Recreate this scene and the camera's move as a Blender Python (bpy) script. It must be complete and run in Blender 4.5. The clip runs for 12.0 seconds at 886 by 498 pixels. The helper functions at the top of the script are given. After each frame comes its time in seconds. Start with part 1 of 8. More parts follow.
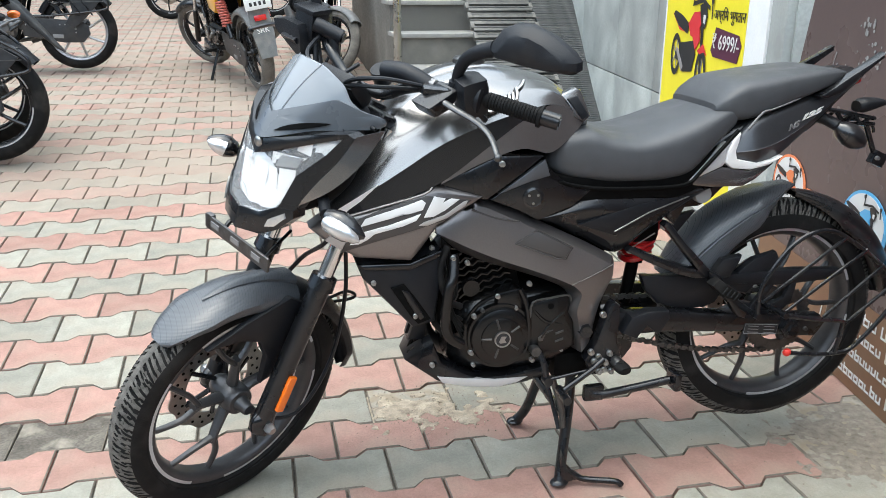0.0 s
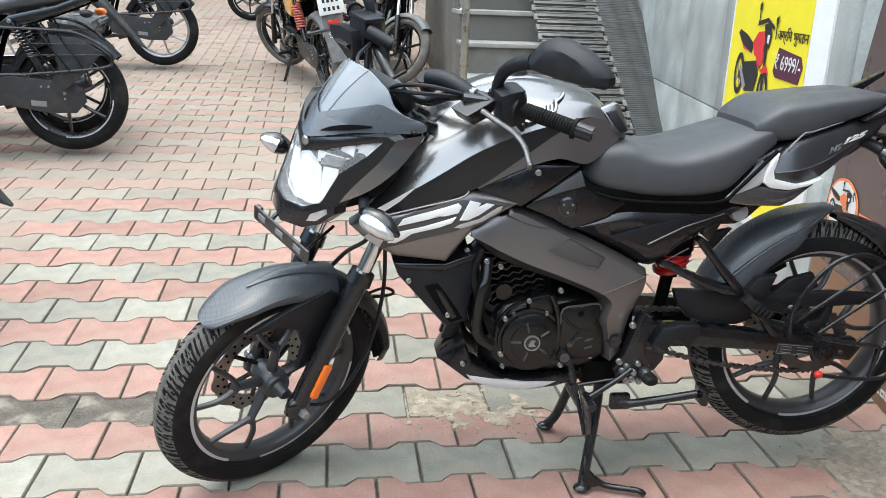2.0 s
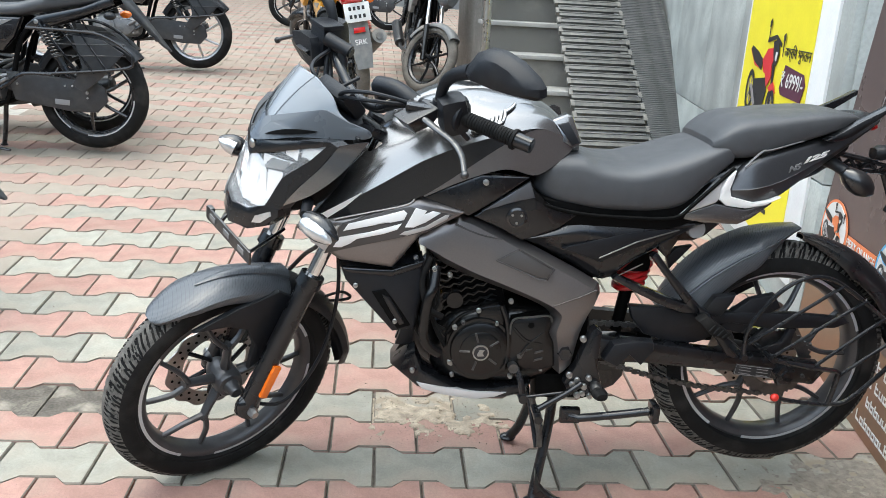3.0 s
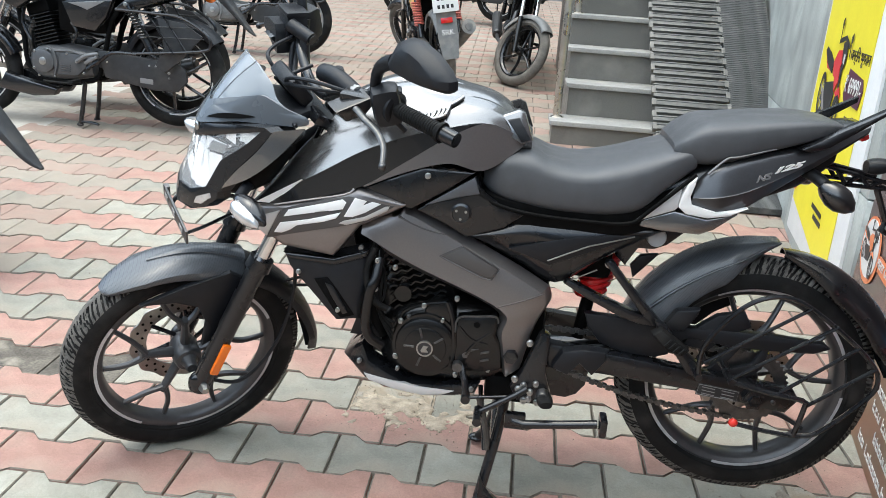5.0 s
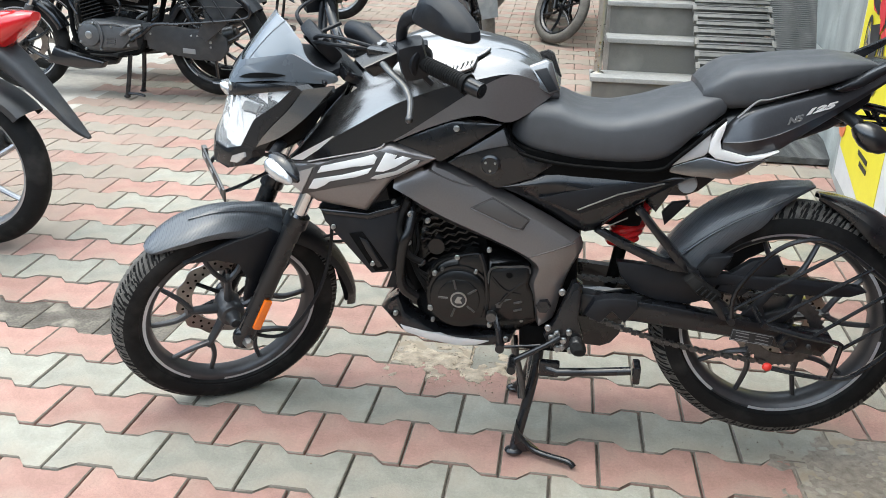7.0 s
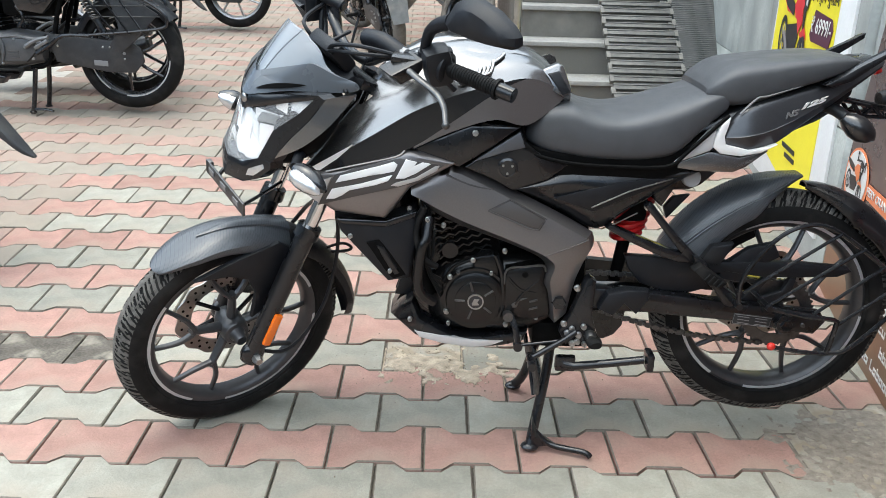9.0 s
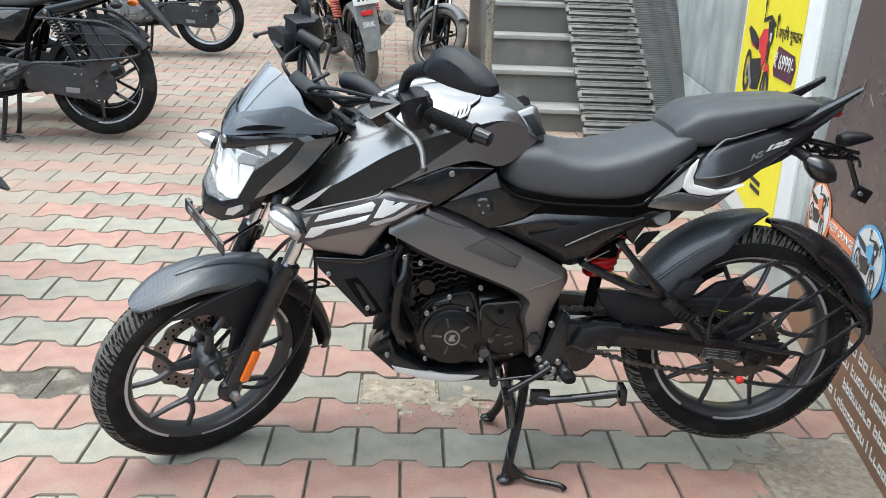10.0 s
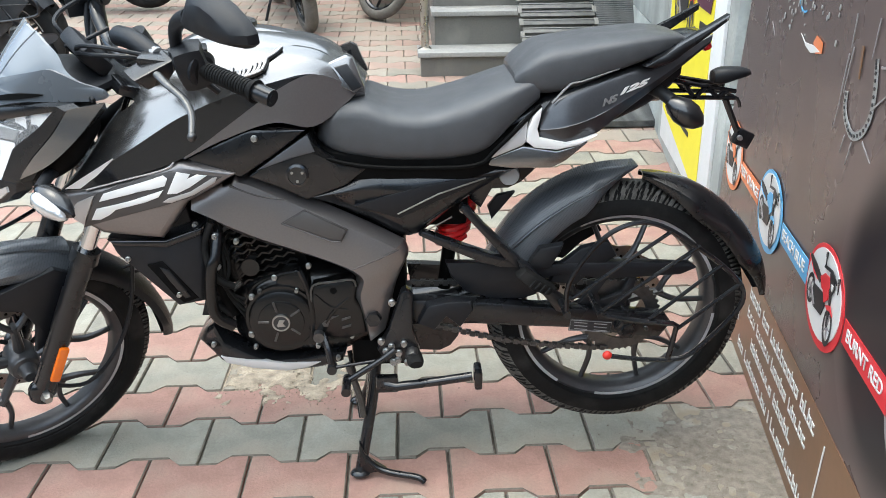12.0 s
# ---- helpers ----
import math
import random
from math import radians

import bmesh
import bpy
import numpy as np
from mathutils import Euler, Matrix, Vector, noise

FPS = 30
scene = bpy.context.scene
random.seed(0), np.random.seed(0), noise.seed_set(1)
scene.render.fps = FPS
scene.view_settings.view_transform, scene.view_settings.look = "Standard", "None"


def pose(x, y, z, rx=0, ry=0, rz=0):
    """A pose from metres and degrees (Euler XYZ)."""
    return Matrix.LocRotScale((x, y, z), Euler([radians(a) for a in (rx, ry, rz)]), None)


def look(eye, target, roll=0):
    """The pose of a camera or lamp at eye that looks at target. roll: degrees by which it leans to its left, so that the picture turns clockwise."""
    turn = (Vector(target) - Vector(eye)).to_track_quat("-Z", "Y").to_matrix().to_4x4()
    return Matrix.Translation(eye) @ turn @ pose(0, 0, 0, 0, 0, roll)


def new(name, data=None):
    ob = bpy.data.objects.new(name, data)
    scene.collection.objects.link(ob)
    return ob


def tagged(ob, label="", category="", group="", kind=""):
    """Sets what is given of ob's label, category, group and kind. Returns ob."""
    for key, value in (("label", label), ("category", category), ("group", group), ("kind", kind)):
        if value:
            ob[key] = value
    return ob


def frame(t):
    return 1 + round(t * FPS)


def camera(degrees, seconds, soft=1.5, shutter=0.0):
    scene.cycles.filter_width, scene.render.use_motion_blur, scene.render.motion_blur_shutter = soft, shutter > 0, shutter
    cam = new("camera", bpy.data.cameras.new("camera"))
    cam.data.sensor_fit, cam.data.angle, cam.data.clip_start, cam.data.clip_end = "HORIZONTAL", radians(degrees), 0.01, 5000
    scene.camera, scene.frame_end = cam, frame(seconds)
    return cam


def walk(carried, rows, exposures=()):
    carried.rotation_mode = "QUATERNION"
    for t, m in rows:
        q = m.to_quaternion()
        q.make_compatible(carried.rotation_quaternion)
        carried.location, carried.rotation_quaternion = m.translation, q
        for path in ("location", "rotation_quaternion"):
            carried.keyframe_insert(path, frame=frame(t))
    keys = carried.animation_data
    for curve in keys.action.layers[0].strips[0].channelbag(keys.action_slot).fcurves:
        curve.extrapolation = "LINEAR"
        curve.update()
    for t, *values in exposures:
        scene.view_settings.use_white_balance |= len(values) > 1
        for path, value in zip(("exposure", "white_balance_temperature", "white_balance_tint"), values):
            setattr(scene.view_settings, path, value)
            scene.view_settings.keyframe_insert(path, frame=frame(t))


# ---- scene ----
cam = camera(55.5, 12.0, soft=0.5)
PATH = [
    (0, (0.059, -1.858, 1.209), (0.474, -0.003, 0.588), 0.4),
    (0.5, (0.04, -1.868, 1.207), (0.462, -0.01, 0.598), 0.4),
    (1, (-0.001, -1.876, 1.216), (0.43, -0.022, 0.602), 0.4),
    (1.5, (-0.001, -1.904, 1.216), (0.367, -0.037, 0.6), 0.9),
    (2, (0.114, -1.941, 1.219), (0.376, -0.052, 0.613), 2.1),
    (2.5, (0.255, -1.973, 1.216), (0.466, -0.08, 0.606), 2.9),
    (3, (0.335, -1.974, 1.227), (0.487, -0.069, 0.638), 3.2),
    (3.2, (0.368, -1.955, 1.236), (0.507, -0.046, 0.657), 3.4),
    (5, (0.75, -1.938, 1.247), (0.602, -0.044, 0.622), 4.2),
    (5.5, (0.784, -1.941, 1.245), (0.592, -0.056, 0.607), 3.6),
    (6, (0.8, -1.951, 1.236), (0.583, -0.074, 0.578), 2.8),
    (6.5, (0.802, -1.97, 1.229), (0.562, -0.105, 0.547), 2.2),
    (7, (0.795, -1.973, 1.231), (0.539, -0.12, 0.523), 1.7),
    (8.8, (0.499, -2.005, 1.226), (0.486, -0.134, 0.521), 1.4),
    (9, (0.48, -2.015, 1.228), (0.502, -0.138, 0.538), 1.6),
    (9.5, (0.458, -2.033, 1.244), (0.526, -0.147, 0.581), 1.9),
    (10, (0.463, -2.033, 1.279), (0.554, -0.141, 0.635), 2.2),
    (10.5, (0.526, -2.0, 1.297), (0.613, -0.106, 0.661), 2.1),
    (11, (0.635, -1.95, 1.292), (0.697, -0.061, 0.64), 1.4),
    (11.5, (0.763, -1.899, 1.277), (0.806, -0.031, 0.563), -0.1),
    (12, (0.869, -1.799, 1.252), (0.947, 0.048, 0.491), -0.6),
]
walk(cam, [(t, look(eye, target, roll)) for t, eye, target, roll in PATH], [(0, 1.2), (3, 1.21), (5, 1.2), (7, 1.21), (9, 1.15), (10.5, 1.18), (12, 1.31)])

# ---- world, light ----
sky = bpy.data.worlds.new("sky")
scene.world = sky
sky.use_nodes = True
nt = sky.node_tree
tex = nt.nodes.new("ShaderNodeTexSky")
tex.sky_type, tex.sun_disc = "NISHITA", False
tex.sun_elevation, tex.sun_rotation = radians(80), radians(-124)
tex.air_density, tex.dust_density, tex.ozone_density = 1.0, 4.0, 1.0
bg = nt.nodes["Background"]
nt.links.new(tex.outputs[0], bg.inputs[0])
bg.inputs[1].default_value = 0.15
sun = new("sun", bpy.data.lights.new("sun", "SUN"))
sun.data.energy, sun.data.angle, sun.data.color = 2.0, radians(120), (1.0, 0.965, 0.9)
sun.matrix_world = look((0, 0, 10), (1.2, 1.4, 0))
scene.view_settings.use_white_balance = True
scene.view_settings.white_balance_temperature, scene.view_settings.white_balance_tint = 6030, 1

# ---- materials ----


def material(name, colour, rough=0.5, metal=0.0, coat=0.0, vary=0.0, size=20.0, bump=0.0, bump_size=200.0, rough_vary=0.0, trans=0.0, random_vary=0.0, island=False, stain=None, stain_size=3.0, stain_edge=(0.5, 0.7), alpha=1.0, emit=None, spec=0.5, fine=0.0):
    m = bpy.data.materials.new(name)
    m.use_nodes = True
    n, l = m.node_tree.nodes, m.node_tree.links
    p = n["Principled BSDF"]
    p.inputs["Roughness"].default_value = rough
    p.inputs["Metallic"].default_value = metal
    p.inputs["Coat Weight"].default_value = coat
    p.inputs["Coat Roughness"].default_value = 0.06
    p.inputs["Transmission Weight"].default_value = trans
    p.inputs["Alpha"].default_value = alpha
    p.inputs["Specular IOR Level"].default_value = spec
    co = n.new("ShaderNodeTexCoord")
    out = None

    def noise_at(scale, detail=4.0):
        t = n.new("ShaderNodeTexNoise")
        t.inputs["Scale"].default_value, t.inputs["Detail"].default_value = scale, detail
        l.new(co.outputs["Object"], t.inputs["Vector"])
        return t.outputs["Fac"]

    def scaled(value, lo, hi):
        r = n.new("ShaderNodeMapRange")
        l.new(value, r.inputs["Value"])
        r.inputs["To Min"].default_value, r.inputs["To Max"].default_value = lo, hi
        r.clamp = True
        return r

    rgb = n.new("ShaderNodeRGB")
    rgb.outputs[0].default_value = (*colour, 1)
    out = rgb.outputs[0]

    def times(value):
        nonlocal out
        x = n.new("ShaderNodeVectorMath")
        x.operation = "SCALE"
        l.new(out, x.inputs[0])
        l.new(value, x.inputs["Scale"])
        out = x.outputs[0]

    if vary:
        r = scaled(noise_at(size), 1 - vary, 1 + vary)
        r.inputs["From Min"].default_value, r.inputs["From Max"].default_value = 0.3, 0.7
        times(r.outputs[0])
        r = scaled(noise_at(size * 9, 2.0), 1 - vary * 0.6, 1 + vary * 0.6)
        r.inputs["From Min"].default_value, r.inputs["From Max"].default_value = 0.3, 0.7
        times(r.outputs[0])
    if fine:
        r = scaled(noise_at(480.0, 1.0), 1 - fine, 1 + fine)
        r.inputs["From Min"].default_value, r.inputs["From Max"].default_value = 0.35, 0.65
        times(r.outputs[0])
    if random_vary:
        src = n.new("ShaderNodeNewGeometry").outputs["Random Per Island"] if island else n.new("ShaderNodeObjectInfo").outputs["Random"]
        times(scaled(src, 1 - random_vary, 1 + random_vary).outputs[0])
    if stain:
        r = scaled(noise_at(stain_size, 6.0), 0.0, 1.0)
        r.inputs["From Min"].default_value, r.inputs["From Max"].default_value = stain_edge
        x = n.new("ShaderNodeMix")
        x.data_type = "RGBA"
        l.new(r.outputs[0], x.inputs["Factor"])
        l.new(out, x.inputs[6])
        x.inputs[7].default_value = (*stain, 1)
        out = x.outputs[2]
    l.new(out, p.inputs["Base Color"])
    if rough_vary:
        r = scaled(noise_at(size * 0.5), max(0.02, rough - rough_vary), min(1, rough + rough_vary))
        r.inputs["From Min"].default_value, r.inputs["From Max"].default_value = 0.35, 0.65
        l.new(r.outputs[0], p.inputs["Roughness"])
    if bump:
        b = n.new("ShaderNodeBump")
        b.inputs["Strength"].default_value = bump
        b.inputs["Distance"].default_value = 0.002
        l.new(noise_at(bump_size, 3.0), b.inputs["Height"])
        l.new(b.outputs[0], p.inputs["Normal"])
    if emit:
        p.inputs["Emission Color"].default_value, p.inputs["Emission Strength"].default_value = (*emit[0], 1), emit[1]
    return m


M_RED = dict(spec=0.12, fine=0.12, vary=0.13, size=14.0, bump=0.6, bump_size=190.0, rough_vary=0.08, stain=(0.3, 0.25, 0.2), stain_size=5.0, stain_edge=(0.48, 0.85))
M_FAR = {**M_RED, "stain": (0.30, 0.25, 0.205), "stain_size": 2.2, "stain_edge": (0.3, 0.72)}
paver_red = material("red_paver", (0.318, 0.196, 0.163), 0.85, random_vary=0.13, **M_RED)
paver_grey = material("grey_paver", (0.262, 0.254, 0.216), 0.85, random_vary=0.18, **M_RED)
paver_red_far = material("red_paver_far", (0.298, 0.188, 0.158), 0.85, random_vary=0.15, island=True, **M_FAR)
paver_grey_far = material("grey_paver_far", (0.245, 0.232, 0.194), 0.85, random_vary=0.18, island=True, **M_FAR)
paver_sandy = material("sand_strewn_paver", (0.33, 0.305, 0.255), 0.95, spec=0.1, vary=0.2, size=14, bump=1.0, bump_size=220, stain=(0.29, 0.245, 0.185), stain_size=16, stain_edge=(0.42, 0.58))
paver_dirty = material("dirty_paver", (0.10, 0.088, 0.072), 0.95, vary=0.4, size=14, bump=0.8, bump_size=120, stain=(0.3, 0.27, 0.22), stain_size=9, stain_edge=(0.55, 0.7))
paver_rim = material("dirty_paver_rim", (0.17, 0.15, 0.125), 0.9, spec=0.1, vary=0.25, size=25, random_vary=0.12)
bedding = material("joint_sand", (0.13, 0.112, 0.092), 0.95, vary=0.3, size=12, bump=0.8, bump_size=150)
soil = material("grey_brown_grit_film", (0.25, 0.222, 0.185), 0.95, spec=0.1, vary=0.2, size=45, bump=1.0, bump_size=320, stain=(0.16, 0.14, 0.115), stain_size=70, stain_edge=(0.55, 0.75))
sand = material("loose_sand", (0.34, 0.285, 0.215), 0.95, vary=0.35, size=30, bump=1.0, bump_size=300)
concrete = material("old_concrete", (0.40, 0.375, 0.33), 0.9, vary=0.15, size=3, bump=0.5, bump_size=60, stain=(0.27, 0.24, 0.2), stain_size=1.6)
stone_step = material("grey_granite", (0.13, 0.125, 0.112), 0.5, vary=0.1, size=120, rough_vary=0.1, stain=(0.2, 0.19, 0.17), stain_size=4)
# paler than the risers' granite, for the treads
step_top = material("pale_granite", (0.27, 0.265, 0.25), 0.55, vary=0.12, size=110, rough_vary=0.1, stain=(0.36, 0.35, 0.32), stain_size=5)
wall_stone = material("grey_wall_stone", (0.42, 0.445, 0.42), 0.6, vary=0.16, size=9, bump=0.3, bump_size=40, stain=(0.3, 0.315, 0.3), stain_size=4.5, stain_edge=(0.42, 0.62))
trim_white = material("white_foam_board", (0.75, 0.76, 0.75), 0.6, vary=0.04, size=10)
slat_metal = material("black_ramp_slat", (0.1, 0.1, 0.094), 0.55, metal=0.1, vary=0.3, size=25, rough_vary=0.15, stain=(0.16, 0.155, 0.14), stain_size=6, stain_edge=(0.55, 0.8))
mat_rubber = material("ribbed_rubber_mat", (0.05, 0.052, 0.052), 0.7, vary=0.25, size=30, bump=0.6, bump_size=120, stain=(0.2, 0.2, 0.19), stain_size=8, stain_edge=(0.5, 0.85))
steel = material("brushed_steel", (0.5, 0.47, 0.42), 0.3, metal=1.0, vary=0.08, size=40, rough_vary=0.08)
banner_brown = material("brown_flex_print", (0.105, 0.076, 0.072), 0.28, vary=0.05, size=6, rough_vary=0.05)
banner_band = material("tan_flex_print", (0.20, 0.105, 0.055), 0.3, vary=0.08, size=5)
ink_white = material("white_print", (0.72, 0.72, 0.7), 0.4)
ink_black = material("black_print", (0.02, 0.02, 0.022), 0.45)
ink_grey = material("grey_print", (0.28, 0.26, 0.26), 0.4)
ink_orange = material("orange_print", (0.75, 0.22, 0.08), 0.4)
ink_blue = material("blue_print", (0.12, 0.42, 0.72), 0.4)
ink_red = material("red_print", (0.65, 0.03, 0.04), 0.4)
ink_yellow = material("yellow_print", (0.85, 0.74, 0.03), 0.45, vary=0.03, size=8)
ink_maroon = material("maroon_print", (0.09, 0.02, 0.05), 0.4)

grey_gloss = material("metallic_grey_paint", (0.23, 0.228, 0.227), 0.24, metal=0.9, coat=0.6, vary=0.03, size=900)
bronze_matte = material("satin_bronze_grey", (0.21, 0.195, 0.19), 0.33, metal=0.75, coat=0.3, vary=0.04, size=300)
tail_satin = material("satin_black_metallic", (0.075, 0.077, 0.083), 0.34, metal=0.75, coat=0.2, vary=0.05, size=200)
black_gloss = material("gloss_black_paint", (0.009, 0.009, 0.01), 0.24, coat=0.7, rough_vary=0.04, size=8)
black_satin = material("satin_black_paint", (0.0065, 0.007, 0.0085), 0.28, coat=0.35, spec=0.45, vary=0.1, size=30, rough_vary=0.08)
black_plastic = material("grained_black_plastic", (0.0085, 0.0095, 0.012), 0.42, spec=0.35, vary=0.12, size=50, bump=0.25, bump_size=900, stain=(0.035, 0.033, 0.031), stain_size=7, stain_edge=(0.6, 0.85))
# near-black: shade of holes, slots and gaps put into colour; also black inner parts
dark_cavity = material("black_parts_and_recess_shade", (0.004, 0.004, 0.004), 0.5, spec=0.06, vary=0.3, size=60)
engine_black = material("black_engine_casting", (0.005, 0.005, 0.0052), 0.2, coat=0.25, spec=0.35, vary=0.2, size=40, bump=0.3, bump_size=400)
vinyl = material("black_seat_vinyl", (0.06, 0.063, 0.068), 0.46, vary=0.08, size=40, bump=0.25, bump_size=1200, rough_vary=0.07)
rubber = material("tyre_rubber", (0.01, 0.01, 0.01), 0.62, spec=0.14, vary=0.15, size=30, bump=0.3, bump_size=300, stain=(0.045, 0.042, 0.039), stain_size=11, stain_edge=(0.5, 0.85))
tread_dust = material("dusty_tread_rubber", (0.11, 0.105, 0.096), 0.82, spec=0.2, vary=0.35, size=60, bump=0.5, bump_size=300, stain=(0.14, 0.132, 0.118), stain_size=120, stain_edge=(0.62, 0.75))
rim_grey = material("dark_grey_alloy", (0.075, 0.075, 0.078), 0.36, metal=0.6, vary=0.1, size=30)
rim_tape = material("silver_rim_tape", (0.55, 0.55, 0.56), 0.35, metal=0.3)
chrome = material("polished_chrome", (0.75, 0.75, 0.75), 0.1, metal=1.0, rough_vary=0.04)
bolt_steel = material("zinc_bolt", (0.42, 0.42, 0.41), 0.35, metal=1.0)
dull_metal = material("dull_dark_steel", (0.12, 0.12, 0.12), 0.4, metal=0.9, vary=0.2, size=60)
disc_steel = material("brake_disc_steel", (0.35, 0.33, 0.31), 0.32, metal=1.0, vary=0.1, size=60)
red_spring = material("red_spring_paint", (0.5, 0.01, 0.012), 0.3, coat=0.6)
red_plastic = material("red_plastic", (0.6, 0.03, 0.02), 0.4)
amber = material("amber_reflector", (0.85, 0.18, 0.01), 0.25, coat=0.6, bump=0.4, bump_size=500)
red_lens = material("red_tail_lens", (0.55, 0.01, 0.012), 0.15, coat=1.0)
reflector = material("mirror_reflector", (0.92, 0.92, 0.92), 0.1, metal=0.4, bump=0.15, bump_size=60, vary=0.05, size=30)
bronze_dark = material("dark_satin_bronze", (0.085, 0.08, 0.078), 0.45, metal=0.4)
panel_grey = material("satin_slate_grey", (0.10, 0.105, 0.115), 0.4, metal=0.3, coat=0.1)
lamp_shade = material("lamp_recess_grey", (0.16, 0.16, 0.155), 0.35, metal=0.5, vary=0.2, size=120)
lug_grey = material("light_grey_plastic", (0.3, 0.3, 0.3), 0.5)
lens_clear = material("clear_lens", (0.95, 0.96, 0.97), 0.05, trans=0.92)
lens_clear.node_tree.nodes["Principled BSDF"].inputs["IOR"].default_value = 1.2
smoke = material("smoked_screen", (0.26, 0.285, 0.31), 0.16, coat=1.0, alpha=0.74)
lens_white = material("clear_indicator_lens", (0.62, 0.62, 0.61), 0.12, metal=0.65, coat=0.8, bump=0.5, bump_size=160, vary=0.12, size=60)
screen_dark = material("dark_screen_plastic", (0.08, 0.089, 0.1), 0.26, coat=0.6, rough_vary=0.05, size=20)
decal_white = material("white_decal", (0.8, 0.79, 0.77), 0.3, coat=0.5)
decal_taupe_sheen = material("pale_taupe_decal_and_sheen", (0.42, 0.39, 0.37), 0.32, metal=0.2, coat=0.5)
decal_grey = material("dull_grey_decal", (0.2, 0.2, 0.2), 0.35, coat=0.4)
silver_paint = material("silver_paint", (0.62, 0.62, 0.62), 0.3, metal=0.3, coat=0.6)
carbon = material("carbon_weave_plastic", (0.068, 0.074, 0.082), 0.34, coat=0.35, vary=0.1, size=20, stain=(0.12, 0.115, 0.105), stain_size=70, stain_edge=(0.72, 0.8))


def weave(m, step=0.0055):
    """Slanted ribs of a carbon-look grain, as relief and a slight change of gloss."""
    n, l = m.node_tree.nodes, m.node_tree.links
    p = n["Principled BSDF"]
    co, turn, wave, ramp, bump = n.new("ShaderNodeTexCoord"), n.new("ShaderNodeMapping"), n.new("ShaderNodeTexWave"), n.new("ShaderNodeMapRange"), n.new("ShaderNodeBump")
    turn.inputs["Rotation"].default_value = (0, radians(-35), radians(12))
    wave.inputs["Scale"].default_value = 0.314 / step
    l.new(co.outputs["Object"], turn.inputs["Vector"])
    l.new(turn.outputs["Vector"], wave.inputs["Vector"])
    l.new(wave.outputs["Fac"], ramp.inputs["Value"])
    ramp.inputs["To Min"].default_value, ramp.inputs["To Max"].default_value = 0.27, 0.46
    l.new(ramp.outputs["Result"], p.inputs["Roughness"])
    bump.inputs["Strength"].default_value, bump.inputs["Distance"].default_value = 0.35, 0.0006
    l.new(wave.outputs["Fac"], bump.inputs["Height"])
    l.new(bump.outputs["Normal"], p.inputs["Normal"])


weave(carbon)


def add_weave(m, scale, strength):
    n, l = m.node_tree.nodes, m.node_tree.links
    w = n.new("ShaderNodeTexWave")
    w.wave_type, w.bands_direction = "BANDS", "DIAGONAL"
    w.inputs["Scale"].default_value = scale
    co = n.new("ShaderNodeTexCoord")
    l.new(co.outputs["Object"], w.inputs["Vector"])
    b = n.new("ShaderNodeBump")
    b.inputs["Strength"].default_value, b.inputs["Distance"].default_value = strength, 0.001
    l.new(w.outputs["Fac"], b.inputs["Height"])
    l.new(b.outputs[0], n["Principled BSDF"].inputs["Normal"])


add_weave(carbon, 120.0, 0.25)
add_weave(mat_rubber, 14.0, 0.8)

# ---- shapes ----


def thing(name, label, category, m=None, group="", kind=""):
    ob = tagged(new(name), label, category, group, kind)
    ob.empty_display_size = 0.1
    if m is not None:
        ob.matrix_basis = m
    return ob


def part(name, bm, mat, parent=None, label="", m=None, sharp=40):
    """Links a bmesh as one mesh object under a thing or a part."""
    bmesh.ops.remove_doubles(bm, verts=bm.verts, dist=1e-5)
    bmesh.ops.recalc_face_normals(bm, faces=bm.faces)
    me = bpy.data.meshes.new(name)
    bm.to_mesh(me)
    bm.free()
    for f in me.polygons:
        f.use_smooth = True
    me.set_sharp_from_angle(angle=radians(sharp))
    me.materials.append(mat)
    ob = new(name, me)
    ob.parent = parent
    if m is not None:
        ob.matrix_basis = m
    if label:
        ob["label"] = label
    return ob


def solo(name, bm, mat, label, category, kind="", group="", m=None, sharp=40):
    return tagged(part(name, bm, mat, None, "", m, sharp), label, category, group, kind)


def B():
    return bmesh.new()


def join(*makers):
    bm = B()
    for f in makers:
        f(bm)
    return bm


def box(bm, c, s, rot=None, bevel=0.0):
    m = Matrix.Translation(c) @ (rot or Matrix()) @ Matrix.Diagonal((*s, 1))
    geo = bmesh.ops.create_cube(bm, size=1.0, matrix=m)
    if bevel:
        es = list({e for v in geo["verts"] for e in v.link_edges})
        bmesh.ops.bevel(bm, geom=es, offset=bevel, segments=2, profile=0.6, affect="EDGES")
    return bm


def frame_of(d):
    d = Vector(d).normalized()
    up = Vector((0, 1, 0)) if abs(d.y) < 0.9 else Vector((0, 0, 1))
    a = d.cross(up).normalized()
    return a, d.cross(a).normalized()


def smooth_line(pts, steps=6):
    pts = [Vector(p) for p in pts]
    if len(pts) < 3:
        return pts
    out = []
    for i in range(len(pts) - 1):
        p0, p1, p2, p3 = pts[max(i - 1, 0)], pts[i], pts[i + 1], pts[min(i + 2, len(pts) - 1)]
        for k in range(steps):
            t = k / steps
            out.append(0.5 * (2 * p1 + (p2 - p0) * t + (2 * p0 - 5 * p1 + 4 * p2 - p3) * t * t + (3 * p1 - 3 * p2 + p3 - p0) * t ** 3))
    return out + [pts[-1]]


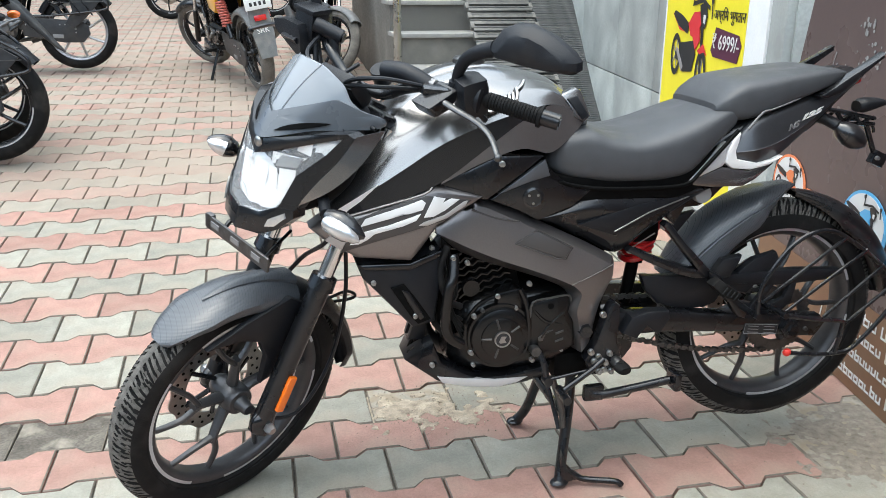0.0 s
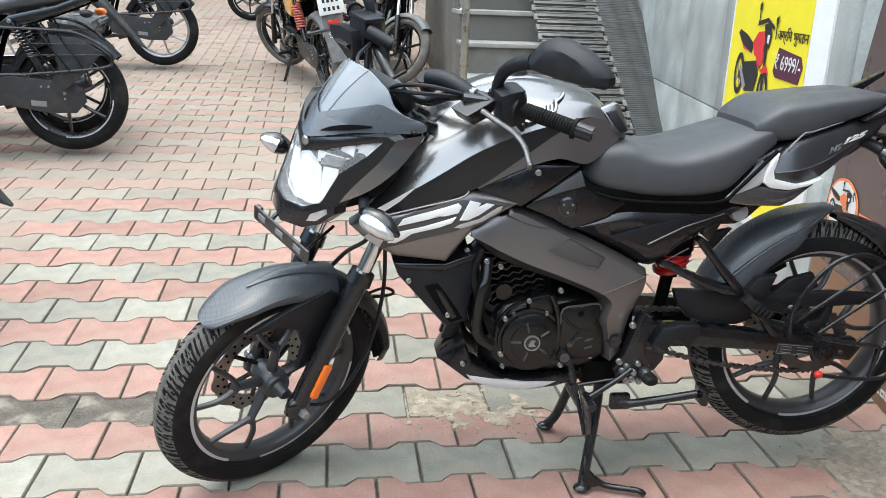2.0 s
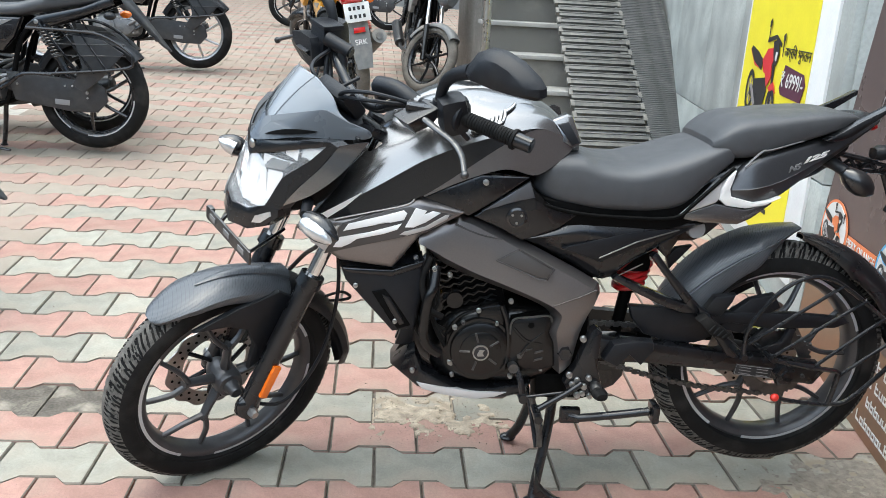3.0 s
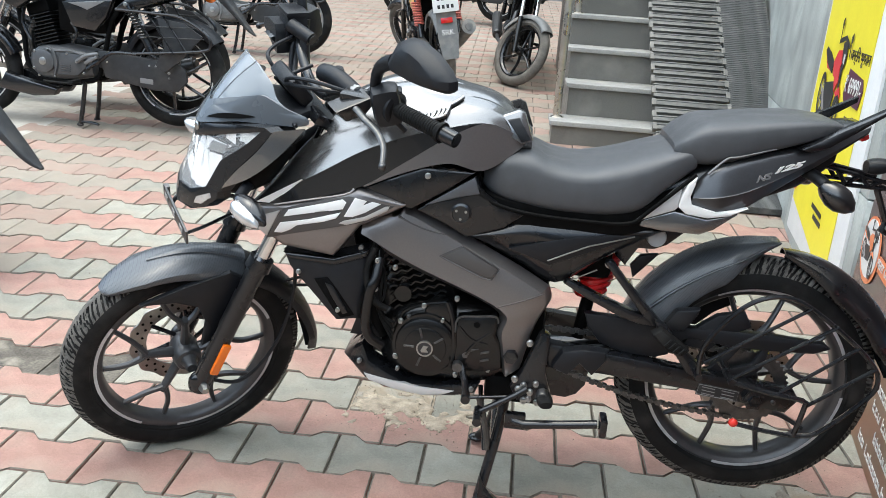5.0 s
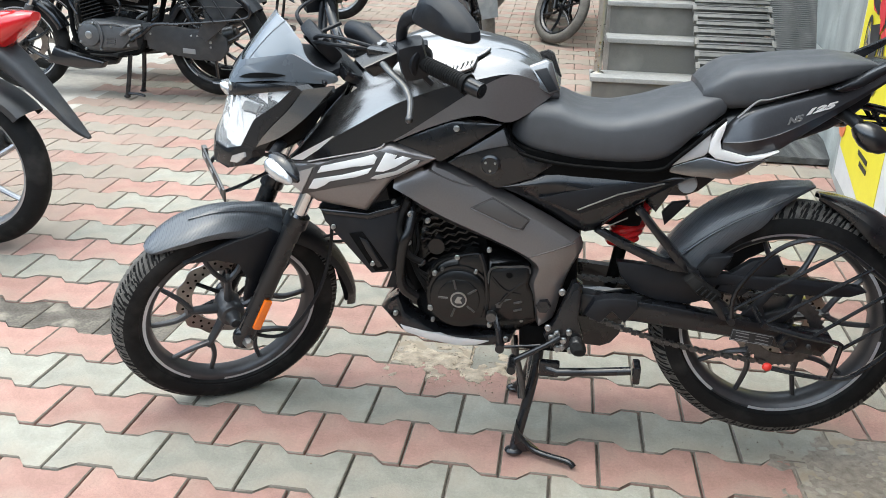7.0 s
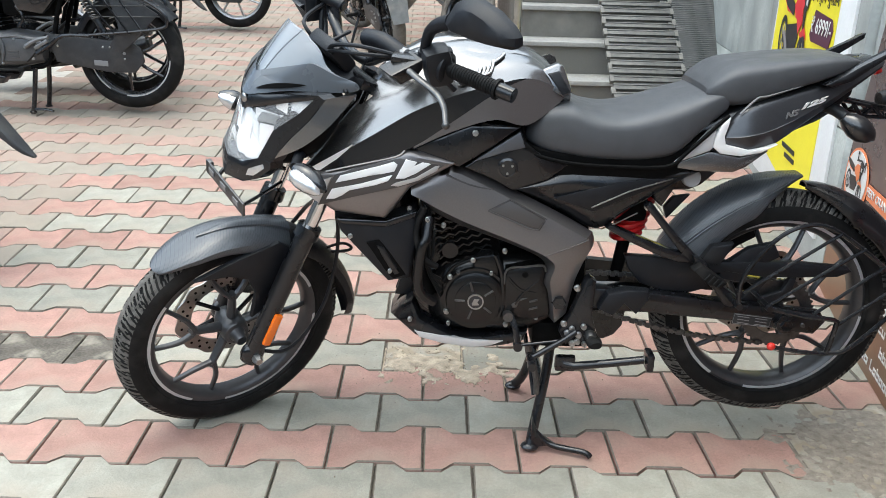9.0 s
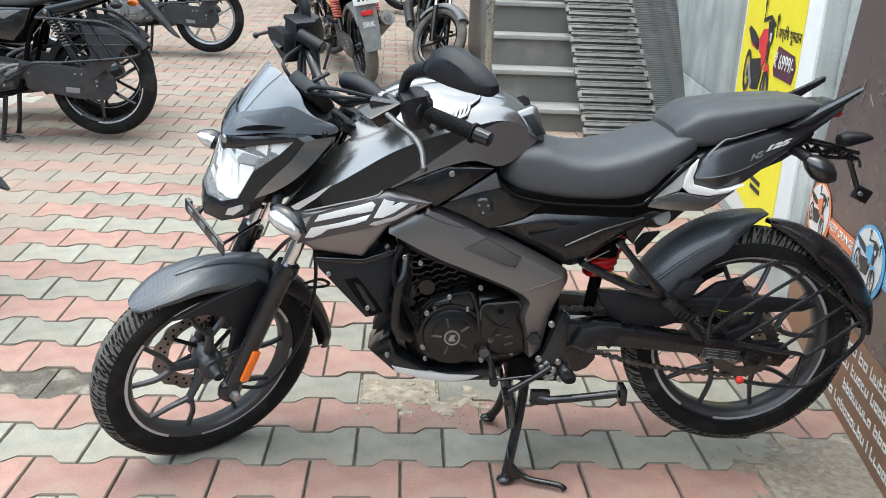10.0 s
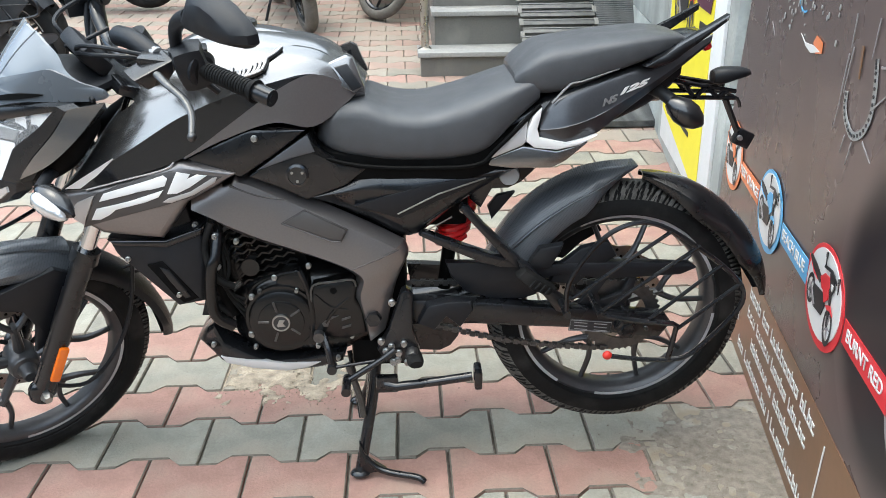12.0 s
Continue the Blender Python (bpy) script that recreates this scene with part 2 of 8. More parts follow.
def tube(bm, pts, r, n=10, steps=6, r1=None, flat=1.0, closed=False):
    """A round bar along a smoothed line; flat squashes it across."""
    line = smooth_line(pts, steps)
    rings = []
    a = None
    for i, p in enumerate(line):
        d = (line[min(i + 1, len(line) - 1)] - line[max(i - 1, 0)]).normalized()
        if a is None:
            a, b = frame_of(d)
        else:
            a = (a - d * a.dot(d)).normalized()
            b = d.cross(a)
        rr = r if r1 is None else r + (r1 - r) * i / (len(line) - 1)
        rings.append([bm.verts.new(p + (a * math.cos(q) * flat + b * math.sin(q)) * rr) for q in (2 * math.pi * k / n for k in range(n))])
    for u, v in zip(rings, rings[1:]):
        for k in range(n):
            bm.faces.new((u[k], u[(k + 1) % n], v[(k + 1) % n], v[k]))
    bm.faces.new(rings[0])
    bm.faces.new(list(reversed(rings[-1])))
    return bm


def rod(bm, p0, p1, r0, r1=None, n=16):
    return tube(bm, [p0, p1], r0, n, 1, r1)


def lathe(bm, profile, c=(0, 0, 0), n=48, arc=(0, 360), shape=None):
    """A profile of (radius, y) turned round the y axis through c. shape(angle, y, r) may change the radius."""
    full = arc[1] - arc[0] >= 360
    cols = []
    for k in range(n + (0 if full else 1)):
        a = radians(arc[0] + (arc[1] - arc[0]) * k / n)
        col = []
        for r, y in profile:
            q = shape(a, y, r) if shape else r
            col.append(bm.verts.new((c[0] + q * math.cos(a), c[1] + y, c[2] + q * math.sin(a))))
        cols.append(col)
    m = len(profile)
    for k in range(len(cols) - (0 if full else 1)):
        u, v = cols[k], cols[(k + 1) % len(cols)]
        for j in range(m - 1):
            bm.faces.new((u[j], u[j + 1], v[j + 1], v[j]))
    return bm


def ring(bm, r0, r1, y0, y1, c=(0, 0, 0), n=48, arc=(0, 360), shape=None):
    lathe(bm, [(r0, y0), (r1, y0), (r1, y1), (r0, y1), (r0, y0)], c, n, arc, shape)
    return bm


def dish(bm, r, y0, y1, c, n=32, edge=0.15):
    """A solid round boss from y0 (back) to y1 (front face) with a rounded rim."""
    e = r * edge
    s = 1 if y1 > y0 else -1
    lathe(bm, [(0.0001, y0), (r, y0), (r, y1 - s * e), (r - 0.3 * e, y1 - s * 0.3 * e), (r - e, y1), (0.0001, y1)], c, n)
    return bm


def ball(bm, c, s, rot=None, n=20):
    m = Matrix.Translation(c) @ (rot or Matrix()) @ Matrix.Diagonal((*s, 1))
    bmesh.ops.create_uvsphere(bm, u_segments=n, v_segments=n // 2, radius=1.0, matrix=m)
    return bm


def plate(bm, outline, y0, y1, edge=0.004, lift=None, curve=0, flip=False):
    """A panel with a rounded rim: an outline of (x, z), its back at y0 and its face at y1. lift(x, z) bends it in y."""
    pts = [Vector((x, 0, z)) for x, z in outline]
    if curve:
        pts = smooth_line(pts + [pts[0]], curve)[:-1]
    n = len(pts)
    area = sum(pts[i].x * pts[(i + 1) % n].z - pts[(i + 1) % n].x * pts[i].z for i in range(n))
    if area < 0:
        pts.reverse()
    s = 1 if y1 > y0 else -1

    def inset(d):
        out = []
        for i in range(n):
            a, p, c = pts[i - 1], pts[i], pts[(i + 1) % n]
            u, v = (p - a).normalized(), (c - p).normalized()
            nu, nv = Vector((-u.z, 0, u.x)), Vector((-v.z, 0, v.x))
            b = nu + nv
            k = max(b.length, 0.5)
            out.append(p + b.normalized() * d * min(2.0 / k, 1.7))
        return out

    rings = []
    for d, y in ((0, y0), (0, y1 - s * edge), (edge * 0.3, y1 - s * edge * 0.3), (edge, y1)):
        rings.append([bm.verts.new((p.x, y, p.z)) for p in (inset(d) if d else pts)])
    for a, b in zip(rings, rings[1:]):
        for i in range(n):
            bm.faces.new((a[i], a[(i + 1) % n], b[(i + 1) % n], b[i]))
    faces = [bm.faces.new(rings[0]), bm.faces.new(rings[-1])]
    if lift:
        for f in bmesh.ops.triangulate(bm, faces=faces)["faces"]:
            pass
        for r in rings:
            for v in r:
                v.co.y += lift(v.co.x, v.co.z)
    return bm


def both(bm, f):
    """Builds f on the left side (negative y) and mirrors it to the right."""
    one = B()
    f(one)
    me = bpy.data.meshes.new("tmp")
    one.to_mesh(me)
    one.free()
    bm.from_mesh(me)
    me.transform(Matrix.Diagonal((1, -1, 1, 1)))
    me.flip_normals()
    bm.from_mesh(me)
    bpy.data.meshes.remove(me)
    return bm


def loft(bm, stations, n=28, steps=6, e=2.6):
    """Rings along x: stations of (x, low, high, half width, tilt); tilt leans a ring's top backwards."""
    line = []
    st = [Vector(s) if len(s) < 5 else s for s in stations]
    cols = list(zip(*stations))
    m = len(stations)
    for i in range(m - 1):
        for k in range(steps if i < m - 2 else steps + 1):
            t = k / steps
            row = []
            for c in cols:
                p0, p1, p2, p3 = c[max(i - 1, 0)], c[i], c[i + 1], c[min(i + 2, m - 1)]
                row.append(0.5 * (2 * p1 + (p2 - p0) * t + (2 * p0 - 5 * p1 + 4 * p2 - p3) * t * t + (3 * p1 - 3 * p2 + p3 - p0) * t ** 3))
            line.append(row)
    rings = []
    for x, lo, hi, w, tilt in line:
        r = []
        for k in range(n):
            a = 2 * math.pi * k / n
            cy, cz = math.cos(a), math.sin(a)
            y = w * math.copysign(abs(cy) ** (2 / e), cy)
            q = math.copysign(abs(cz) ** (2 / e), cz)
            r.append(bm.verts.new((x + tilt * q, y, (lo + hi) / 2 + (hi - lo) / 2 * q)))
        rings.append(r)
    for u, v in zip(rings, rings[1:]):
        for k in range(n):
            bm.faces.new((u[k], u[(k + 1) % n], v[(k + 1) % n], v[k]))
    bm.faces.new(rings[0])
    bm.faces.new(list(reversed(rings[-1])))
    return bm


def lettering(name, text, mat, size, m, parent=None, depth=0.0008, shear=0.0, spacing=1.0, bold=0.0):
    """Writing as a thin mesh in the plane of m (x along the line, y up)."""
    cu = bpy.data.curves.new(name, "FONT")
    cu.body, cu.size, cu.extrude, cu.shear = text, size, depth, shear
    cu.align_x, cu.align_y, cu.space_character, cu.offset = "CENTER", "CENTER", spacing, bold
    tmp = new("tmp_text", cu)
    me = bpy.data.meshes.new_from_object(tmp.evaluated_get(bpy.context.evaluated_depsgraph_get()))
    bpy.data.objects.remove(tmp)
    bpy.data.curves.remove(cu)
    me.materials.clear()
    me.materials.append(mat)
    me.name = name
    ob = new(name, me)
    ob.parent = parent
    ob.matrix_basis = m
    return ob


def rise(y):
    """The yard is level under the motorcycle and climbs gently towards the stairs."""
    return max(0.0, 0.07 * (y - 0.4))

# ---- ground ----
bm = B()
xs = [-300, -30, -10, -6, -3, 0, 3, 6, 10, 30, 300]
ys = [-300, -30, -6, -2, 0.4, 4, 8, 14, 22, 40, 300]
grid = [[bm.verts.new((x, y, min(rise(y), rise(26)) - 0.014)) for x in xs] for y in ys]
for a, b in zip(grid, grid[1:]):
    for i in range(len(xs) - 1):
        bm.faces.new((a[i], a[i + 1], b[i + 1], b[i]))
ground = solo("ground", bm, bedding, "sandy bedding under the paved yard", "ground", "structure", sharp=20)

LONG, WIDE, WAVE = 0.242, 0.169, 0.015


def paver_outline(gap=0.0028):
    h, e, q = LONG / 2 - gap, WIDE / 2 + WAVE - gap, WIDE / 2 - WAVE - gap
    a, b = LONG / 4 + 0.015, LONG / 4 - 0.015
    top = [(-h, e), (-a, e), (-b, q), (b, q), (a, e), (h, e)]
    return top + [(-x, -y) for x, y in top]


OUT = paver_outline()


def paver_geometry():
    k = len(OUT)
    ins = [(x - math.copysign(0.0028, x), y - math.copysign(0.0028, y)) for x, y in OUT]
    vs = [(x, y, -0.02) for x, y in OUT] + [(x, y, -0.0028) for x, y in OUT] + [(x, y, 0.0) for x, y in ins]
    fs = []
    for s in (0, k):
        fs += [(s + i, s + (i + 1) % k, s + k + (i + 1) % k, s + k + i) for i in range(k)]
    fs.append(tuple(range(2 * k, 3 * k)))
    return vs, [tuple(reversed(f)) for f in fs]


PV, PF = paver_geometry()


def paver_mesh(name, mat):
    me = bpy.data.meshes.new(name)
    me.from_pydata(PV, [], PF)
    me.materials.append(mat)
    me.materials.append(paver_rim)
    for f in list(me.polygons)[len(OUT):2 * len(OUT)]:
        f.material_index = 1
    return me


rng = random.Random(7)
near_pavers, far = [], {"red": [], "grey": []}
for row in range(-14, 150):
    for col in range(-46, 15):
        u = 0.337 + LONG * (col + 0.5) + (LONG / 2 if row % 2 else 0)
        v = 0.012 + WIDE * row
        x, y = u - 0.02 * (v - 0.2), v
        if x > 2.42 or (y > 9 and x > 3.2) or x < -10 or (x < -3.2 - 0.1 * y and y < 2):
            continue
        if x < -2.2 and 2.7 < y < 5.3:
            continue
        if -1.25 < x < 2.1 and -0.62 < y < 2.3:
            near_pavers.append((row, x, y))
        else:
            far["red" if row % 2 else "grey"].append((x, y))
meshes = {"red": paver_mesh("paver", paver_red), "grey": paver_mesh("paver", paver_grey), "dirty": paver_mesh("paver", paver_dirty), "sandy": paver_mesh("paver", paver_sandy)}


def paver_pose(x, y):
    s = 0.07 if y > 0.4 else 0.0
    return Matrix.Translation((x, y, rise(y) + rng.uniform(-0.002, 0.0015))) @ Euler((math.atan(s) + rng.uniform(-0.006, 0.006), rng.uniform(-0.006, 0.006), rng.uniform(-0.008, 0.008))).to_matrix().to_4x4()


def lay_pavers():
    for row, x, y in near_pavers:
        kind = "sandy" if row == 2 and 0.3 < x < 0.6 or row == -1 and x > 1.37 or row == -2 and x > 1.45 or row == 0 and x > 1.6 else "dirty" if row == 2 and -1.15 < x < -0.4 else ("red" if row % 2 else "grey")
        ob = new("paver", meshes[kind])
        ob.parent = pavement
        ob.matrix_basis = paver_pose(x, y)
    for colour, mat in (("red", paver_red_far), ("grey", paver_grey_far)):
        vs, fs = [], []
        base = np.array(PV)
        for x, y in far[colour]:
            m = np.array(paver_pose(x, y))
            k = len(vs) * len(PV)
            vs.append(base @ m[:3, :3].T + m[:3, 3])
            fs += [tuple(k + i for i in f) for f in PF]
        me = bpy.data.meshes.new("paver_field")
        me.from_pydata(np.concatenate(vs).tolist(), [], fs)
        me.materials.append(mat)
        ob = tagged(new("paver_field", me), kind="stuff")
        ob.parent = pavement


pavement = thing("pavement", "rows of red and grey interlocking concrete pavers", "pavement", kind="structure")

# unseen plain walls added round the yard to darken reflections and low sky light
wall_plain = material("unseen_wall_grey", (0.17, 0.175, 0.175), 0.85, vary=0.1, size=1.5, stain=(0.12, 0.125, 0.125), stain_size=0.7)
bm = B()
box(bm, (-2, -11, 2.0), (34, 0.3, 4.4))
solo("wall_south", bm, wall_plain, "unseen plain wall added to the south to darken reflections", "wall", "structure")
bm = B()
box(bm, (-15, 5, 1.6), (0.3, 40, 3.6))
solo("wall_west", bm, wall_plain, "unseen plain wall added to the west to darken reflections", "wall", "structure")
bm = B()
box(bm, (11, -6, 1.6), (0.3, 18, 3.6))
solo("wall_north", bm, wall_plain, "unseen plain wall added far beyond the banner to darken reflections", "wall", "structure")

# added out of view at the back, so the tank reflects less sky
bm = B()
box(bm, (-2, 13.4, 6.0), (30, 0.3, 12.4))
solo("wall_east", bm, wall_plain, "unseen tall plain wall added at the back to block bright sky", "wall", "structure")

# ---- wall with poster, beside the stairs ----
WALL_TURN = math.atan(0.15)


def wall_x(y):
    return 2.0 + 0.15 * (y - 1.356)


wall_m = Matrix.Translation((wall_x(1.356), 1.356, 0)) @ Matrix.Rotation(-WALL_TURN, 4, "Z")  # local y runs along the wall, local -x faces the yard
wall = thing("wall_east", "grey stone-clad side wall with stained panels", "wall", wall_m, kind="structure")
bm = B()
box(bm, (0.16, 4.0, 1.7), (0.25, 8.9, 4.0))
part("core", bm, wall_stone, wall)
edges_y = [-0.44, 1.02, 1.78, 2.72, 3.7, 4.7, 5.7, 6.7, 7.7, 8.4]
edges_z = [-0.1, 0.62, 1.62, 2.6, 3.7]
for a, b in zip(edges_y, edges_y[1:]):
    for c, d in zip(edges_z, edges_z[1:]):
        bm = B()
        box(bm, (0.018, (a + b) / 2, (c + d) / 2), (0.036, b - a - 0.006, d - c - 0.006), bevel=0.003)
        part("panel", bm, wall_stone, wall)

# yellow price poster on the wall: local y from far to near
poster = thing("wall_poster", "yellow advertising poster with a red motorcycle and price", "poster", wall_m @ Matrix.Translation((0, -0.105, 0)))


def flat(bm, pts, x):
    """A thin printed shape on the wall's or banner's face, from (along, up) points."""
    a = [bm.verts.new((x, u, v)) for u, v in pts]
    b = [bm.verts.new((x + 0.0015, u, v)) for u, v in pts]
    bm.faces.new(a)
    bm.faces.new(list(reversed(b)))
    for i in range(len(a)):
        j = (i + 1) % len(a)
        bm.faces.new((a[i], b[i], b[j], a[j]))
    return bm


def oval(cu, cv, ru, rv, n=40, a0=0, a1=360):
    return [(cu + ru * math.cos(radians(a0 + (a1 - a0) * k / n)), cv + rv * math.sin(radians(a0 + (a1 - a0) * k / n))) for k in range(n if a1 - a0 >= 360 else n + 1)]


bm = B()
box(bm, (-0.006, 0.38, 0.86), (0.012, 1.18, 1.36), bevel=0.002)
part("board", bm, trim_white, poster, "white poster border")
part("print", flat(B(), [(0.94, 0.33), (0.94, 1.52), (-0.03, 1.52), (-0.03, 0.2)], -0.0145), ink_yellow, poster)


def printed_bike(parent, cu, cv, paint, x0, ku=1.0, kv=1.0, out=1):
    """A small printed motorcycle seen from the front quarter, its front wheel towards positive u where ku > 0; out tells which way it faces."""
    def put(name, ink, pts, x):
        part(name, flat(B(), [(cu + ku * u, cv + kv * v) for u, v in pts], x0 + out * (x - 0.0066)), ink, parent)

    for k, (u, v, ru, rv) in enumerate(((-0.07, -0.012, 0.024, 0.03), (0.052, -0.034, 0.024, 0.037))):
        w = B()
        o, i = oval(cu + ku * u, cv + kv * v, ku * ru, kv * rv, 28), oval(cu + ku * u, cv + kv * v, ku * ru * 0.68, kv * rv * 0.7, 28)
        va, vb = [w.verts.new((x0 + out * 0.0002, *p)) for p in o], [w.verts.new((x0 + out * 0.0002, *p)) for p in i]
        for j in range(28):
            w.faces.new((va[j], va[(j + 1) % 28], vb[(j + 1) % 28], vb[j]))
        part("picture_wheel", w, ink_black, parent)
        for a in range(0, 360, 72):
            c, d = math.cos(radians(a)), math.sin(radians(a))
            put("picture_spoke", ink_grey, [(u - 0.002 * d, v + 0.002 * c), (u + ru * 0.7 * c - 0.001 * d, v + rv * 0.7 * d + 0.001 * c), (u + ru * 0.7 * c + 0.001 * d, v + rv * 0.7 * d - 0.001 * c), (u + 0.002 * d, v - 0.002 * c)], 0.0066)
    put("picture_fork", ink_black, [(0.047, -0.034), (0.055, -0.034), (0.05, 0.03), (0.036, 0.062), (0.028, 0.06), (0.042, 0.02)], 0.0072)
    put("picture_engine", ink_black, [(-0.05, 0.006), (-0.058, -0.02), (-0.03, -0.034), (0.012, -0.03), (0.024, -0.006), (0.01, 0.012)], 0.007)
    put("picture_arm", ink_black, [(-0.072, -0.008), (-0.07, -0.018), (-0.03, -0.024), (-0.03, -0.012)], 0.0072)
    put("picture_seat", ink_black, [(-0.096, 0.044), (-0.088, 0.05), (-0.05, 0.044), (-0.016, 0.034), (-0.02, 0.02), (-0.06, 0.026)], 0.0074)
    put("picture_exhaust", ink_grey, [(-0.028, -0.026), (-0.06, -0.002), (-0.07, -0.004), (-0.036, -0.034)], 0.0078)
    put("picture_tank", paint, [(-0.018, 0.034), (0.004, 0.05), (0.03, 0.052), (0.04, 0.036), (0.02, 0.016), (-0.004, 0.018)], 0.008)
    put("picture_shroud", paint, [(0.004, 0.02), (0.034, 0.03), (0.04, 0.014), (0.022, 0.0)], 0.0082)
    put("picture_cowl", ink_black, [(0.038, 0.062), (0.054, 0.066), (0.064, 0.046), (0.056, 0.03), (0.042, 0.036)], 0.0082)
    put("picture_lamp", ink_white, [(0.048, 0.048), (0.058, 0.048), (0.056, 0.036), (0.048, 0.038)], 0.009)
    put("picture_fender", paint, [(0.032, 0.0), (0.056, 0.01), (0.074, -0.004), (0.06, 0.0), (0.044, -0.004)], 0.0084)
    put("picture_tail", paint, [(-0.098, 0.046), (-0.07, 0.03), (-0.03, 0.022), (-0.06, 0.024)], 0.0082)
    put("picture_bar", ink_black, [(-0.004, 0.058), (-0.002, 0.064), (0.04, 0.07), (0.072, 0.06), (0.072, 0.055), (0.04, 0.064)], 0.0088)
    for u, v in ((-0.006, 0.086), (0.076, 0.07)):
        put("picture_mirror", ink_black, [(u, v), (u + 0.009, v + 0.004), (u + 0.01, v - 0.006), (u + 0.002, v - 0.008)], 0.0088)
        put("picture_stem", ink_black, [(u + 0.004, v - 0.006), (u + 0.007, v - 0.006), (u + 0.009, v - 0.026), (u + 0.006, v - 0.026)], 0.0088)


printed_bike(poster, 0.555, 0.885, ink_red, -0.019, -2.8, 3.3, -1)
part("price_tag", flat(B(), [(0.31, 0.90), (0.27, 1.0), (0.02, 0.98), (-0.01, 0.94), (0.02, 0.87), (0.28, 0.875)], -0.018), ink_maroon, poster)
face_wall = Matrix(((0, 0, -1, 0), (-1, 0, 0, 0), (0, 1, 0, 0), (0, 0, 0, 1)))
lettering("price", "\u20b9 6999/-", ink_white, 0.085, Matrix.Translation((-0.0215, 0.145, 0.938)) @ face_wall, poster)
lettering("headline", "\u0905\u0917\u094d\u0930\u093f\u092e \u092d\u0941\u0917\u0924\u093e\u0928", ink_black, 0.06, Matrix.Translation((-0.018, 0.14, 1.05)) @ face_wall, poster)
for k, (u, v, w, h) in enumerate(((0.12, 0.81, 0.17, 0.03), (0.12, 0.772, 0.13, 0.014), (0.34, 0.41, 0.22, 0.02), (0.3, 0.375, 0.17, 0.02))):
    part("text_bar", flat(B(), [(u - w / 2, v - h / 2), (u + w / 2, v - h / 2), (u + w / 2, v + h / 2), (u - w / 2, v + h / 2)], -0.018), ink_black, poster)
part("badge", flat(B(), oval(0.95, 0.42, 0.09, 0.05, 24), -0.019), ink_orange, poster)

# ---- brown banner standing beside the rear wheel ----
ban_turn = math.atan(0.19)
# local u runs along the banner towards the near end, local x faces away from the yard
ban_m = Matrix.Translation((1.784 + 0.19 * 0.66, 0.76, 0)) @ Matrix.Rotation(math.pi - ban_turn, 4, "Z")
banner = thing("standing_banner", "glossy dark brown banner board with colour swatches and address band", "banner", ban_m)


bm = B()
outline = [(-0.2, 0.0), (2.6, 0.0), (2.6, 2.1), (0.26, 2.1), (-0.1, 0.6)]
a = [bm.verts.new((0.0, u, v)) for u, v in outline]
b = [bm.verts.new((-0.02, u, v)) for u, v in outline]
bm.faces.new(a)
bm.faces.new(list(reversed(b)))
for i in range(len(a)):
    bm.faces.new((a[i], b[i], b[(i + 1) % len(a)], a[(i + 1) % len(a)]))
part("board", bm, banner_brown, banner)
part("address_band", flat(B(), [(-0.19, 0.002), (2.6, 0.002), (2.6, 0.285), (-0.15, 0.285)], 0.0005), banner_band, banner)
face_ban = Matrix(((0, 0, 1, 0), (1, 0, 0, 0), (0, 1, 0, 0), (0, 0, 0, 1)))
for cu, paint, word in ((0.03, ink_orange, "FIERY ORANGE"), (0.555, ink_blue, "BEACH BLUE"), (1.07, ink_red, "BURNT RED"), (1.58, ink_grey, "")):
    part("swatch_ring", flat(B(), oval(cu, 0.503, 0.132, 0.107), 0.003), paint, banner)
    part("swatch_face", flat(B(), oval(cu, 0.508, 0.115, 0.093), 0.005), ink_white, banner)
    printed_bike(banner, cu, 0.502, paint, 0.0072, 1.12, 1.12)
    if word:
        part("name_strip", flat(B(), [(cu + 0.14, 0.475), (cu + 0.39, 0.472), (cu + 0.39, 0.528), (cu + 0.14, 0.525)], 0.003), paint, banner)
        lettering("lettering", word, ink_white, 0.037, Matrix.Translation((0.0062, cu + 0.262, 0.502)) @ face_ban, banner)
for v, h, spans in ((0.242, 0.045, ((0.48, 0.62), (0.64, 0.72), (0.74, 1.02), (1.04, 1.16))), (0.182, 0.042, ((0.48, 0.58), (0.6, 0.76), (0.78, 0.94), (0.96, 1.12))), (0.12, 0.04, ((0.56, 0.82), (0.84, 1.02))), (0.055, 0.042, ((0.41, 0.49), (0.51, 0.8), (0.82, 0.83), (0.85, 1.14)))):
    for a0, a1 in spans:
        # each word as a row of upright strokes of its letters' size
        n = max(1, round((a1 - a0) / 0.034))
        bm = B()
        for k in range(n):
            c = a0 + (a1 - a0) * (k + 0.5) / n
            w = (a1 - a0) / n * 0.4
            lo, hi = v - h * 0.4, v + h * (0.4 if k == 0 or rng.random() < 0.3 else 0.14)
            t = 0.006
            flat(bm, [(c - w, lo), (c - w + t, lo), (c - w + t, hi), (c - w, hi)], 0.003)
            flat(bm, [(c - w + t, lo), (c + w, lo), (c + w, lo + t), (c - w + t, lo + t)], 0.003)
            if rng.random() < 0.7:
                flat(bm, [(c + w - t, lo + t), (c + w, lo + t), (c + w, v + h * 0.14), (c + w - t, v + h * 0.14)], 0.003)
            if rng.random() < 0.6:
                flat(bm, [(c - w + t, v + h * 0.14 - t), (c + w - t, v + h * 0.14 - t), (c + w - t, v + h * 0.14), (c - w + t, v + h * 0.14)], 0.003)
        tagged(part("text_bar", bm, ink_white, banner), kind="stuff")
part("divider", flat(B(), [(1.205, 0.05), (1.211, 0.05), (1.231, 0.25), (1.225, 0.25)], 0.003), ink_white, banner)
